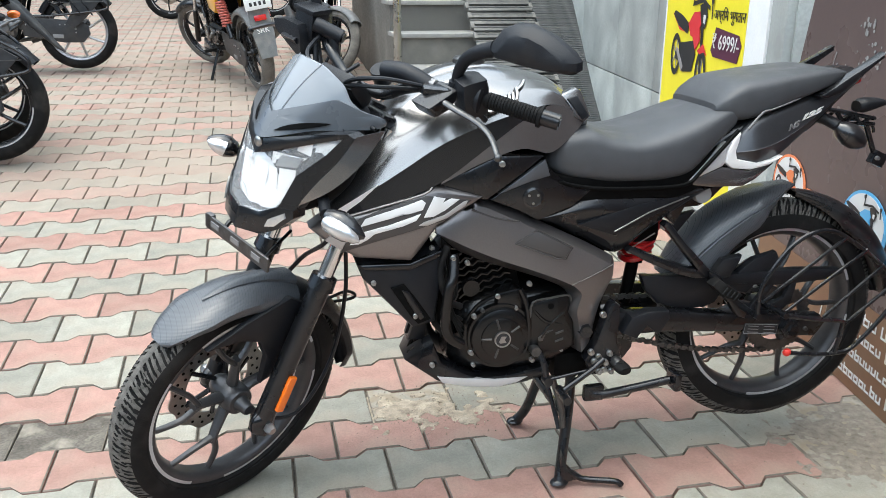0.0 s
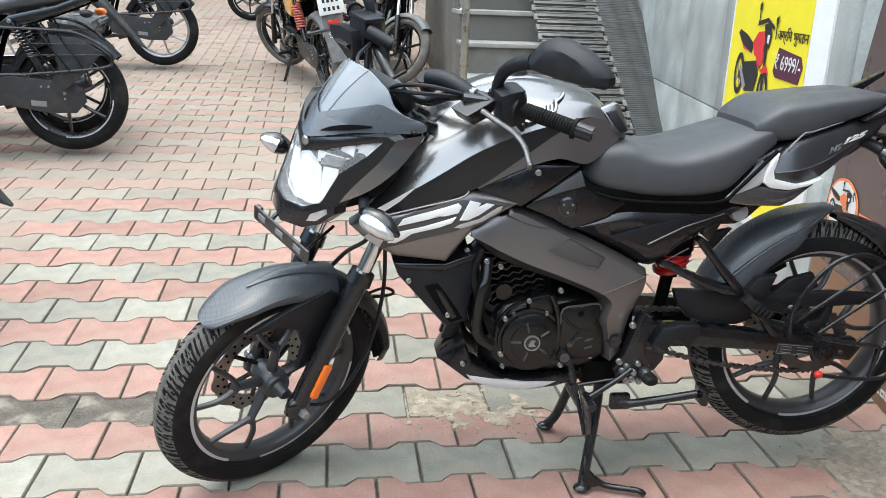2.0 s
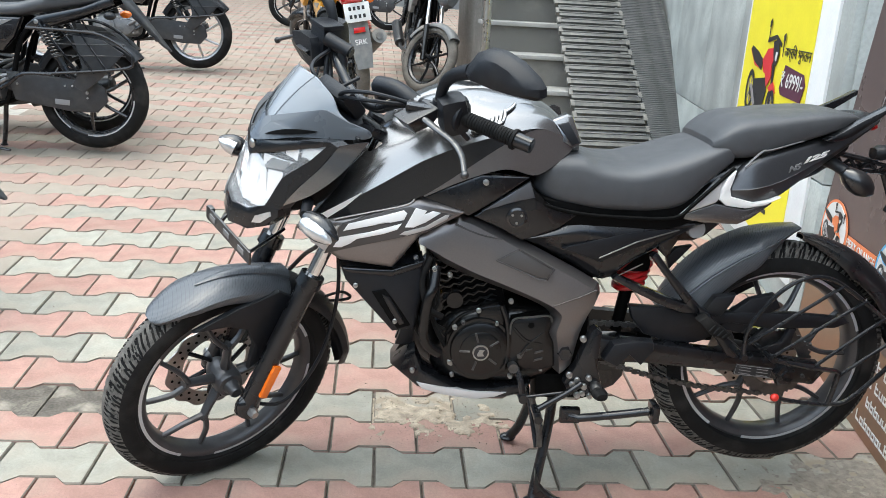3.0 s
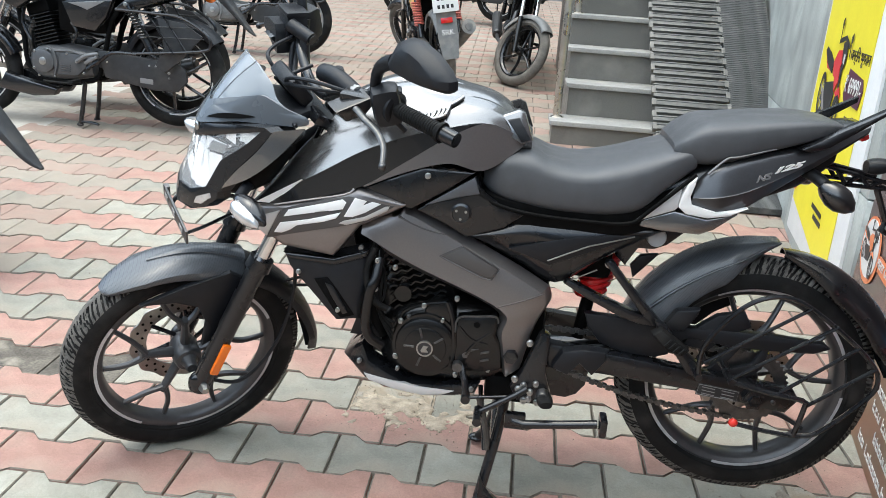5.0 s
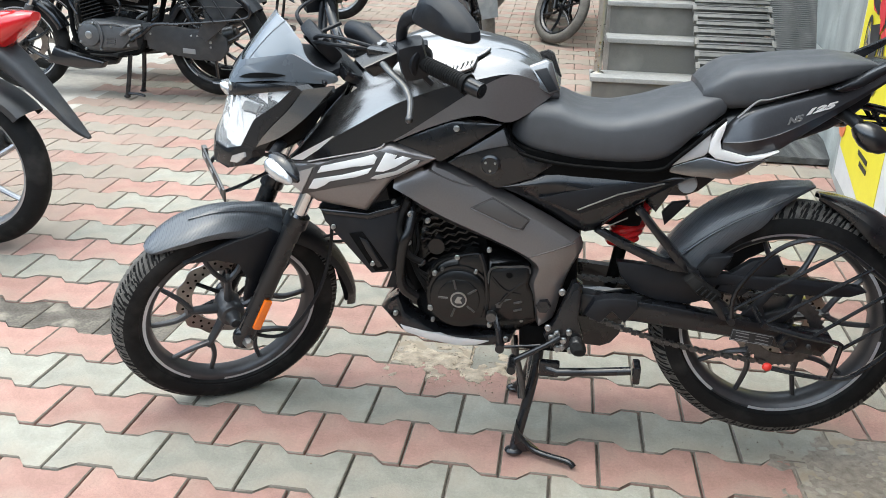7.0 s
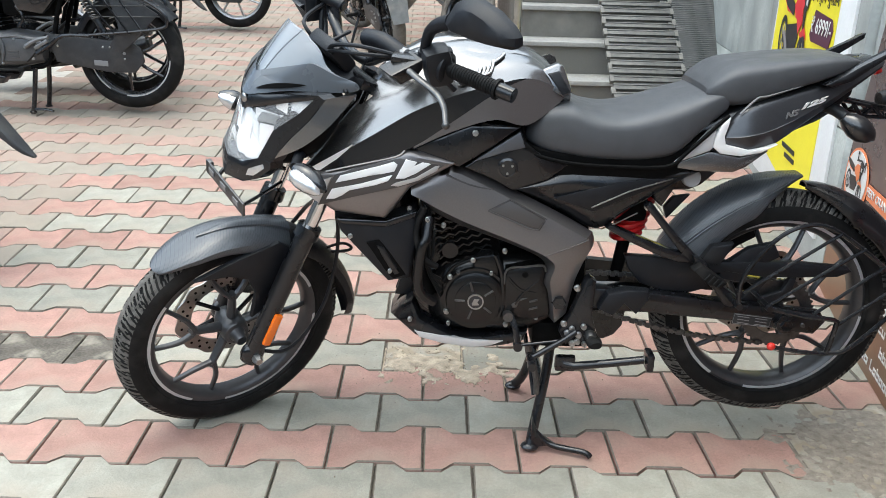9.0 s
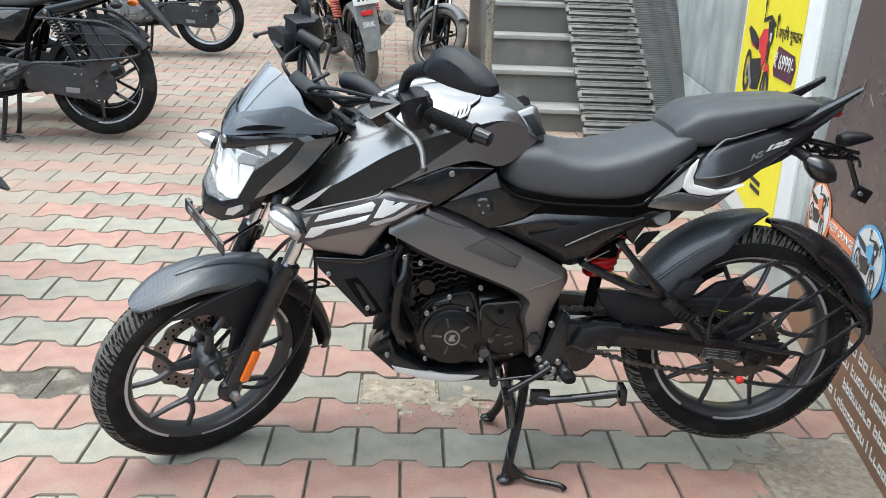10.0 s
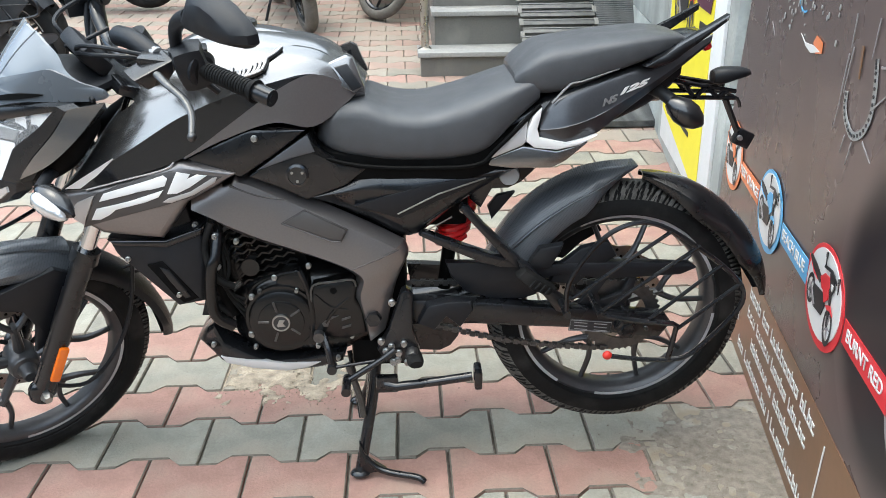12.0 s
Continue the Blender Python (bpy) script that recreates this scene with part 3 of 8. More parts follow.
part("divider", flat(B(), [(0.375, 0.1), (0.381, 0.1), (0.395, 0.2), (0.389, 0.2)], 0.003), ink_white, banner)

# soft dark patch behind the last swatches, fading into the banner brown
fading_dark = material("dark_fading_patch", (0.105, 0.076, 0.072), 0.28)
n, l = fading_dark.node_tree.nodes, fading_dark.node_tree.links
co, far_off, ramp, mixed = n.new("ShaderNodeTexCoord"), n.new("ShaderNodeVectorMath"), n.new("ShaderNodeMapRange"), n.new("ShaderNodeMix")
far_off.operation, mixed.data_type, ramp.interpolation_type = "DISTANCE", "RGBA", "SMOOTHSTEP"
l.new(co.outputs["Object"], far_off.inputs[0])
far_off.inputs[1].default_value = (0, 1.46, 0.625)
l.new(far_off.outputs["Value"], ramp.inputs["Value"])
ramp.inputs["From Min"].default_value, ramp.inputs["From Max"].default_value = 0.25, 0.335
l.new(ramp.outputs["Result"], mixed.inputs["Factor"])
mixed.inputs[6].default_value, mixed.inputs[7].default_value = (0.018, 0.015, 0.018, 1), (0.105, 0.076, 0.072, 1)
l.new(mixed.outputs[2], n["Principled BSDF"].inputs["Base Color"])
part("printed_shade", flat(B(), oval(1.46, 0.625, 0.34, 0.338, 48), 0.0012), fading_dark, banner, "soft dark fading patch")
link_print = material("pale_chain_print", (0.3, 0.3, 0.29), 0.4)


def stroke(name, pts, w0, w1, ink, x=0.002):
    """A printed line that tapers from w0 to w1."""
    for k, ((u0, v0), (u1, v1)) in enumerate(zip(pts, pts[1:])):
        h = math.hypot(u1 - u0, v1 - v0)
        a, b = lerp_width(w0, w1, k / (len(pts) - 1)), lerp_width(w0, w1, (k + 1) / (len(pts) - 1))
        p, q = -(v1 - v0) / h, (u1 - u0) / h
        part(name, flat(B(), [(u0 - p * a, v0 - q * a), (u1 - p * b, v1 - q * b), (u1 + p * b, v1 + q * b), (u0 + p * a, v0 + q * a)], x), ink, banner)


def lerp_width(a, b, t):
    return (a + (b - a) * t) / 2


drop_line = [Vector((u, v, 0)) for u, v in ((0.99, 0.906), (0.998, 0.869), (1.036, 0.844), (1.071, 0.838), (1.115, 0.856), (1.14, 0.892), (1.14, 0.934), (1.128, 0.972), (1.122, 0.989))]
line = smooth_line(drop_line, 3)
for k, (p, q) in enumerate(zip(line, line[1:])):
    d = (q - p) * 0.06
    stroke("printed_chain_link", [(p.x - d.x, p.y - d.y), (q.x - d.x, q.y - d.y)], 0.017, 0.017, link_print, 0.002)
    part("printed_link_hole", flat(B(), oval((p.x + q.x) / 2, (p.y + q.y) / 2, 0.0042, 0.0035, 10), 0.0032), ink_black, banner)
for pts in (((0.237, 0.983), (0.221, 0.936)), ((0.301, 0.95), (0.348, 0.919)), ((0.25, 0.95), (0.23, 0.9)), ((0.971, 0.975), (0.96, 0.92), (0.957, 0.87), (0.942, 0.819)), ((0.98, 1.051), (0.975, 0.987)), ((1.106, 1.058), (1.096, 0.985)), ((1.022, 0.827), (1.009, 0.79)), ((1.068, 0.825), (1.05, 0.776)), ((1.122, 0.84), (1.178, 0.816)), ((0.99, 0.99), (0.972, 0.9)), ((1.15, 0.91), (1.23, 0.96)), ((1.15, 0.98), (1.23, 0.99))):
    stroke("printed_scratch", pts, 0.005, 0.0015, ink_grey)
stroke("printed_streak", [(1.04, 1.0), (1.045, 0.94)], 0.012, 0.006, banner_band)
for k in range(70):
    u, v, q = rng.uniform(0.36, 0.88), 0.958 + rng.uniform(0, 0.14), rng.uniform(0.002, 0.0065)
    part("printed_spot", flat(B(), oval(u, v, q, q * rng.uniform(0.8, 1.6), 8), 0.002), link_print, banner)
stroke("printed_swirl", oval(0.6, 1.04, 0.045, 0.03, 14, 0, 300), 0.009, 0.004, ink_blue)
part("printed_flame", flat(B(), [(0.715, 0.957), (0.733, 0.975), (0.783, 0.967), (0.787, 0.944), (0.74, 0.937)], 0.002), ink_orange, banner)
part("printed_flame", flat(B(), [(0.604, 0.962), (0.65, 0.948), (0.725, 0.952), (0.775, 0.946), (0.705, 0.933), (0.66, 0.94)], 0.0024), ink_white, banner)

# ---- stairs, slatted ramp and mat ----
ST = Matrix.Translation((1.0, 3.6, 0))  # local y climbs
STEP, TREAD, FIRST = 0.215, 0.30, 0.15
base = rise(3.63)
stairs = thing("stairs", "dark grey granite stairs with paler treads", "stairs", ST, kind="structure")
for k in range(11):
    z = base + FIRST + STEP * k
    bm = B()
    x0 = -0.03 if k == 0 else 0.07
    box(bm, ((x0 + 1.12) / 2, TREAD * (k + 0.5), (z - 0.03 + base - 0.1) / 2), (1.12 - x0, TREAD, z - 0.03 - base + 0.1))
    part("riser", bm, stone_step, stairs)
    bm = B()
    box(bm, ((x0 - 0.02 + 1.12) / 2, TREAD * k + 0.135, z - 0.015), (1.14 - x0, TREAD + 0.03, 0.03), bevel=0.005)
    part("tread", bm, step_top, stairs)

ramp = thing("slatted_ramp", "black metal slats laid as a wheel ramp over the stairs", "ramp", ST)
slope = math.atan2(STEP, TREAD)
for k in range(46):
    d = -0.25 + 0.075 * k
    y, z = d * math.cos(slope), base + FIRST + d * math.sin(slope) + 0.035
    if z < rise(3.63 + y) + 0.01:
        continue
    j = rng.uniform(-0.012, 0.012)
    bm = B()
    r = Matrix.Rotation(slope + rng.uniform(-0.05, 0.05), 4, "X")
    box(bm, (0.87 + j, y, z), (0.49, 0.05, 0.014), r, 0.003)
    box(bm, (0.87 + j, y + 0.006, z + 0.012), (0.49, 0.006, 0.01), r)
    part("slat", bm, slat_metal, ramp)
for x in (0.625, 1.115):
    for k in range(31):
        bm = B()
        d = -0.25 + 0.1125 * k
        box(bm, (x, d * math.cos(slope), base + FIRST + d * math.sin(slope) + 0.03), (0.028, 0.06, 0.03), Matrix.Rotation(slope, 4, "X"), 0.003)
        part("rail_block", bm, stone_step, ramp)
rubber_mat = thing("ribbed_mat", "dark ribbed rubber mat running up beside the ramp", "mat", ST)
mat_pts = [(-1.12, rise(2.51) + 0.045), (-0.28, rise(3.35) + 0.05), (0.0, base + FIRST + 0.05), (2.4, base + FIRST + 0.05 + 2.4 * math.tan(slope))]
for (y0, z0), (y1, z1) in zip(mat_pts, mat_pts[1:]):
    n = max(2, int((y1 - y0) / 0.016))
    x, wide = (1.29, 0.34) if y1 > -0.2 else (0.92, 0.6)
    tilt = Matrix.Rotation(math.atan2(z1 - z0, y1 - y0), 4, "X")
    part("backing", box(B(), (x, (y0 + y1) / 2, (z0 + z1) / 2 - 0.024), (wide, math.hypot(y1 - y0, z1 - z0), 0.03), tilt), mat_rubber, rubber_mat)
    first = part("rib", box(B(), (0, 0, 0), (wide, (y1 - y0) / n * 0.8, 0.03), tilt, 0.003), mat_rubber, rubber_mat)
    for k in range(n):
        t = (k + 0.5) / n
        rib = first
        if k:
            rib = new("rib", first.data)
            rib.parent = rubber_mat
        rib.matrix_basis = Matrix.Translation((x, y0 + (y1 - y0) * t, z0 + (z1 - z0) * t - 0.02))

rail = thing("stair_rail", "brushed steel handrail with upright posts", "handrail", ST)
for k in range(0, 10, 3):
    z = base + FIRST + STEP * k
    y = TREAD * k + 0.16
    bm = B()
    rod(bm, (0.0 if k == 0 else 0.11, y, z), (0.0 if k == 0 else 0.11, y, z + 1.0), 0.026)
    part("post", bm, steel, rail)
    bm = B()
    lathe(bm, [(0.001, 0.012), (0.03, 0.012), (0.05, 0.0), (0.001, 0.0)], (0, 0, 0), 24)
    part("flange", bm, steel, rail, m=Matrix.Translation((0.0 if k == 0 else 0.11, y, z)) @ Matrix.Rotation(radians(90), 4, "X"))
for h in (1.0, 0.62):
    bm = B()
    tube(bm, [(0.0, 0.16, base + FIRST + h), (0.11, TREAD * 3 + 0.16, base + FIRST + STEP * 3 + h), (0.11, TREAD * 9 + 0.16, base + FIRST + STEP * 9 + h)], 0.02 if h == 1.0 else 0.012, 12, 1)
    part("rail", bm, steel, rail)

# ---- wheels, shared by all motorcycles ----


def tyre_bm(r, w, tread=True, pitches=140, per=6):
    """A tyre round the y axis: crown radius r, half width w, rim seat at r - 0.075; slanted grooves, staggered from band to band, cut the crown into small blocks."""
    prof = []
    for a in (-78, -68, -60, -59, -46, -34, -22, -10, -9, 0, 9, 10, 22, 34, 46, 59, 60, 68, 78):
        q = radians(a)
        prof.append((r - w * 0.95 * (1 - math.cos(q)) * 1.25, w * math.sin(q) / math.sin(radians(78)), 10 <= abs(a) <= 59, 0 if abs(a) < 30 else 2 if abs(a) < 50 else 4))
    inner = r - 0.075
    lip = [(inner, 0.55), (inner + 0.006, 0.72), (inner + 0.008, 0.8), (inner + 0.013, 0.82), (inner + 0.014, 0.88), (r - w * 1.25, 0.985)]
    prof = [(q, -w * y, False, 0) for q, y in lip] + prof + [(q, w * y, False, 0) for q, y in reversed(lip)]
    n = pitches * per if tread else 72
    bm, cols = B(), []
    jit = random.Random(3)
    slip = [[jit.choice((0, 0, 1, 2, 3)) for _ in range(12)] for _ in range(pitches)]
    for k in range(n):
        col = []
        for q, y, cut, shift in prof:
            a = 2 * math.pi / n * (k + (per // 2 if y > 0 and tread else 0))
            if tread:
                a += 2 * math.pi / pitches * 2.4 * (abs(y) / w) ** 1.4
            if cut and tread and (k + shift + slip[k // per][shift + (6 if y > 0 else 0)]) % per < 2:
                q -= 0.005
            col.append(bm.verts.new((q * math.cos(a), y, q * math.sin(a))))
        cols.append(col)
    for k in range(n):
        u, v = cols[k], cols[(k + 1) % n]
        for j in range(len(prof) - 1):
            bm.faces.new((u[j], u[j + 1], v[j + 1], v[j]))
    return bm


def turned(bm, stops, n=18):
    """A solid of changing radius along a straight line of (point, radius)."""
    d = (stops[-1][0] - stops[0][0]).normalized()
    a, b = frame_of(d)
    rings = [[bm.verts.new(p + (a * math.cos(2 * math.pi * k / n) + b * math.sin(2 * math.pi * k / n)) * r) for k in range(n)] for p, r in stops]
    for u, v in zip(rings, rings[1:]):
        for k in range(n):
            bm.faces.new((u[k], u[(k + 1) % n], v[(k + 1) % n], v[k]))
    bm.faces.new(rings[0])
    bm.faces.new(list(reversed(rings[-1])))
    return bm


def patch(bm, rows, thick=0.006, steps=5):
    """A smooth body panel through rows of (x, y, z); thick to the inside (towards y = 0)."""
    rows = [smooth_line(r, steps) for r in rows]
    cols = [smooth_line(c, steps) for c in zip(*rows)]
    lay = []
    for inner in (0, 1):
        lay.append([[bm.verts.new((p.x, p.y - math.copysign(thick * inner, p.y), p.z - 0.3 * thick * inner)) for p in c] for c in cols])
        for a, b in zip(lay[-1], lay[-1][1:]):
            for i in range(len(a) - 1):
                bm.faces.new((a[i], a[i + 1], b[i + 1], b[i]))
    o, q = lay
    n, m = len(o), len(o[0])
    for i in range(n - 1):
        bm.faces.new((o[i][0], o[i + 1][0], q[i + 1][0], q[i][0]))
        bm.faces.new((o[i][m - 1], o[i + 1][m - 1], q[i + 1][m - 1], q[i][m - 1]))
    for j in range(m - 1):
        bm.faces.new((o[0][j], o[0][j + 1], q[0][j + 1], q[0][j]))
        bm.faces.new((o[n - 1][j], o[n - 1][j + 1], q[n - 1][j + 1], q[n - 1][j]))
    return bm


def spoke(bm, a, spread, r0, r1, w, y):
    """One arm of a cast wheel, from the hub out to the rim, leaning by spread degrees."""
    p, q = radians(a), radians(a + spread)
    mid = radians(a + spread * 0.25)
    pts = [(r0 * math.cos(p), 0, r0 * math.sin(p)), ((r0 + r1) * 0.42 * math.cos(mid), y, (r0 + r1) * 0.42 * math.sin(mid)), (r1 * math.cos(q), 0, r1 * math.sin(q))]
    tube(bm, pts, w, 8, 5, r1=w * 0.8, flat=0.85)


def wheel(parent, m, r, w, name, disc=True, paint=None, tape=True, arms=5, sprocket=False, tread=True, detail=True):
    """wheel > tyre, rim, spokes, hub, brake disc; turned round the local y axis."""
    paint = paint or rim_grey
    hub = part(name, lathe(B(), [(0.001, -0.066), (0.012, -0.066), (0.015, -0.062), (0.016, -0.045), (0.02, -0.04), (0.021, -0.036), (0.03, -0.034), (0.033, -0.03), (0.036, -0.015), (0.036, 0.03), (0.03, 0.045), (0.022, 0.06), (0.001, 0.06)], n=28), paint, parent, "cast alloy wheel hub", m)
    ri = r - 0.075
    tyre = part("tyre", tyre_bm(r, w, tread), rubber, hub, "black treaded tubeless tyre")
    if detail:
        # the blocks between the grooves carry dust
        tyre.data.materials.append(tread_dust)
        for f in tyre.data.polygons:
            c = f.center
            q = math.asin(max(-1, min(1, c.y * math.sin(radians(78)) / w)))
            if abs(c.y) < 0.9 * w and math.hypot(c.x, c.z) > r - w * 0.95 * (1 - math.cos(q)) * 1.25 - 0.0022:
                f.material_index = 1
    part("rim", lathe(B(), [(ri + 0.008, -w * 0.62), (ri - 0.002, -w * 0.66), (ri - 0.012, -w * 0.56), (ri - 0.02, -w * 0.3), (ri - 0.022, w * 0.3), (ri - 0.012, w * 0.56), (ri - 0.002, w * 0.66), (ri + 0.008, w * 0.62), (ri + 0.002, 0), (ri + 0.008, -w * 0.62)], n=72), paint, hub)
    for k in range(arms):
        a = 360 / arms * k + 18
        if detail:
            p0, p1 = (0.035 * math.cos(radians(a)), 0, 0.035 * math.sin(radians(a))), (0.118 * math.cos(radians(a)), -0.016, 0.118 * math.sin(radians(a)))
            part("spoke_root", join(lambda b: tube(b, [p0, p1], 0.0165, 10, 1, r1=0.0115, flat=0.75)), paint, hub)
            for s in (-17, 17):
                q, e = radians(a + s * 0.8), radians(a + s)
                part("spoke", join(lambda b: tube(b, [(0.106 * math.cos(radians(a + s * 0.12)), -0.016, 0.106 * math.sin(radians(a + s * 0.12))), (0.145 * math.cos(q), -0.014, 0.145 * math.sin(q)), ((ri - 0.012) * math.cos(e), 0, (ri - 0.012) * math.sin(e))], 0.0098, 8, 5, r1=0.0072, flat=0.8)), paint, hub)
        else:
            part("spoke", join(lambda b: spoke(b, a, 8, 0.03, ri - 0.012, 0.014, -0.008)), paint, hub)
    if tape:
        for a0 in (20, 140, 260):
            part("rim_stripe", lathe(B(), [(ri - 0.004, -w * 0.664), (ri + 0.006, -w * 0.645), (ri + 0.0045, -w * 0.655)], n=24, arc=(a0, a0 + 95)), rim_tape, hub, "silver reflective rim tape")
    if disc:
        def petal(a, y, q):
            return q + 0.004 * math.sin(12 * a) if q > 0.09 else q
        d = part("brake_disc", join(lambda b: ring(b, 0.085, 0.125, 0.058, 0.062, n=96, shape=petal)), disc_steel, hub, "petal brake disc with drilled holes")
        for k in range(6):
            q = k * math.pi / 3
            part("disc_arm", join(lambda b: tube(b, [(0.03 * math.cos(q), 0.045, 0.03 * math.sin(q)), (0.09 * math.cos(q + 0.35), 0.06, 0.09 * math.sin(q + 0.35))], 0.006, 6, 1)), black_satin, hub)
        if detail:
            # near-black plugs stand in for the shade inside the holes
            b = B()
            for k in range(24):
                q = 2 * math.pi * k / 24
                for dr, dq in ((0.097, 0.0), (0.112, 0.13)):
                    lathe(b, [(0.0001, 0.0572), (0.0038, 0.0572), (0.0038, 0.0628), (0.0001, 0.0628)], (dr * math.cos(q + dq), 0, dr * math.sin(q + dq)), 8)
            tagged(part("disc_drilling", b, dark_cavity, hub), kind="stuff")
    if sprocket:
        def tooth(a, y, q):
            return q + (0.005 if math.sin(40 * a) > 0 else 0.0) if q > 0.07 else q
        part("sprocket", join(lambda b: ring(b, 0.06, 0.088, -0.068, -0.062, n=160, shape=tooth), lambda b: [tube(b, [(0.03 * math.cos(q), -0.05, 0.03 * math.sin(q)), (0.066 * math.cos(q), -0.064, 0.066 * math.sin(q))], 0.009, 6, 1) for q in (k * 2 * math.pi / 5 for k in range(5))]), dull_metal, hub, "steel rear sprocket")
    return hub


def fender_bm(cx, cz, arc, rad, half, drop, n=26, thick=0.004):
    """A mudguard: an arched strip round (cx, cz), arc in degrees from +x; rad, half and drop are functions of 0..1 along it."""
    bm = B()
    cols = []
    m = 12
    for i in range(n + 1):
        t = i / n
        a = radians(arc[0] + (arc[1] - arc[0]) * t)
        row = []
        for side in (0, 1):
            for k in range(m + 1):
                s = -1 + 2 * k / m
                if side:
                    s = -s
                q = rad(t) - drop(t) * abs(s) ** 3.0 - (thick if side else 0)
                y = half(t) * math.copysign(min(1.0, abs(s) * 1.25), s) - (math.copysign(thick * 0.7, s) if side and abs(s) > 0.8 else 0)
                row.append(bm.verts.new((cx + q * math.cos(a), y, cz + q * math.sin(a))))
        cols.append(row)
    k = len(cols[0])
    for u, v in zip(cols, cols[1:]):
        for j in range(k):
            bm.faces.new((u[j], u[(j + 1) % k], v[(j + 1) % k], v[j]))
    bm.faces.new(cols[0])
    bm.faces.new(list(reversed(cols[-1])))
    return bm


def bolt(parent, p, r=0.007, mat=None, side=-1, m=None):
    bm = B()
    r *= 0.8
    lathe(bm, [(0.0001, 0.006), (r, 0.006), (r * 1.25, 0.006), (r * 1.25, 0.0), (r, -0.001), (r, -0.006), (r * 0.55, -0.0065), (r * 0.5, -0.003), (0.0001, -0.003)], p, 14)
    return part("bolt", bm, mat or bolt_steel, parent, m=m)


def blade(bm, pts, f, thick, curve=0):
    """A curved panel: an outline of (y, z) whose x is f(y, z), thick to the back (+x). Mirrored outlines close across the middle."""
    if curve:
        pts = [(p.y, p.z) for p in smooth_line([Vector((0, y, z)) for y, z in pts + pts[:1]], curve)[:-1]]
    n = len(pts)
    c = [sum(p[i] for p in pts) / n for i in (0, 1)]
    rings = []
    for k in range(7):
        s = 1 - k / 6
        rings.append([(c[0] + (y - c[0]) * s, c[1] + (z - c[1]) * s) for y, z in pts] if s else [tuple(c)])
    front = [[bm.verts.new((f(y, z), y, z)) for y, z in r] for r in rings]
    back = [[bm.verts.new((f(y, z) + thick, y, z)) for y, z in r] for r in rings]
    for layer in (front, back):
        for a, b in zip(layer, layer[1:]):
            for i in range(n):
                j = (i + 1) % n
                if len(b) == 1:
                    bm.faces.new((a[i], a[j], b[0]))
                else:
                    bm.faces.new((a[i], a[j], b[j], b[i]))
    for i in range(n):
        j = (i + 1) % n
        bm.faces.new((front[0][i], front[0][j], back[0][j], back[0][i]))
    return bm


def casing(bm, pts, rows, c):
    """A bevelled shell over an outline of (x, z): each row scales it about c and sets its y."""
    n, prev, first = len(pts), None, None
    for w, y in rows:
        row = [bm.verts.new((c[0] + (x - c[0]) * w, y, c[1] + (z - c[1]) * w)) for x, z in pts]
        if prev:
            for i in range(n):
                bm.faces.new((prev[i], prev[(i + 1) % n], row[(i + 1) % n], row[i]))
        first, prev = first or row, row
    bm.faces.new(first)
    bm.faces.new(prev)
    return bm


def mirrored(half):
    """Closes a half outline of (y, z), y >= 0, across the middle."""
    return half + [(-y, z) for y, z in reversed(half) if y > 1e-6]


# ---- the parked grey motorcycle ----
bike = thing("motorcycle", "grey and black street motorcycle parked on its centre stand", "motorcycle", Matrix())
AXIS = Vector((math.sin(radians(24.5)), 0, math.cos(radians(24.5))))
FOOT = Vector((0.02, 0, 0.24))
STEER = Matrix.Translation(FOOT) @ Matrix.Rotation(radians(38), 4, AXIS) @ Matrix.Translation(-FOOT)
HUB = Vector((-0.05, 0, 0.29))
REAR = Vector((1.353, 0, 0.362))

# front wheel, mudguard, fork
wheel(bike, STEER @ Matrix.Translation(HUB), 0.296, 0.041, "front_wheel")
lerp = lambda a, b, t: a + (b - a) * t
part("front_mudguard", fender_bm(HUB.x, HUB.z, (127, 62), lambda t: 0.308 + 0.004 * t, lambda t: 0.018 + 0.046 * min(1, t * 3.5) ** 0.5, lambda t: 0.01 + 0.052 * t, 44), carbon, bike, "dark carbon-look plastic mudguard", STEER)
part("mudguard_rib", join(lambda b: tube(b, [(HUB.x + 0.318 * math.cos(radians(a)), 0, HUB.z + 0.312 * math.sin(radians(a))) for a in (104, 90, 76, 63)], 0.003, 10, 6, r1=0.034, flat=0.4)), carbon, bike, m=STEER)
part("mud_flap", fender_bm(HUB.x, HUB.z, (62, -13), lambda t: 0.312 + 0.05 * t * t, lambda t: 0.06 - 0.02 * t - 0.03 * max(0, t - 0.85) / 0.15, lambda t: 0.045 - 0.02 * t), black_plastic, bike, "black rear section of the front mudguard", STEER)
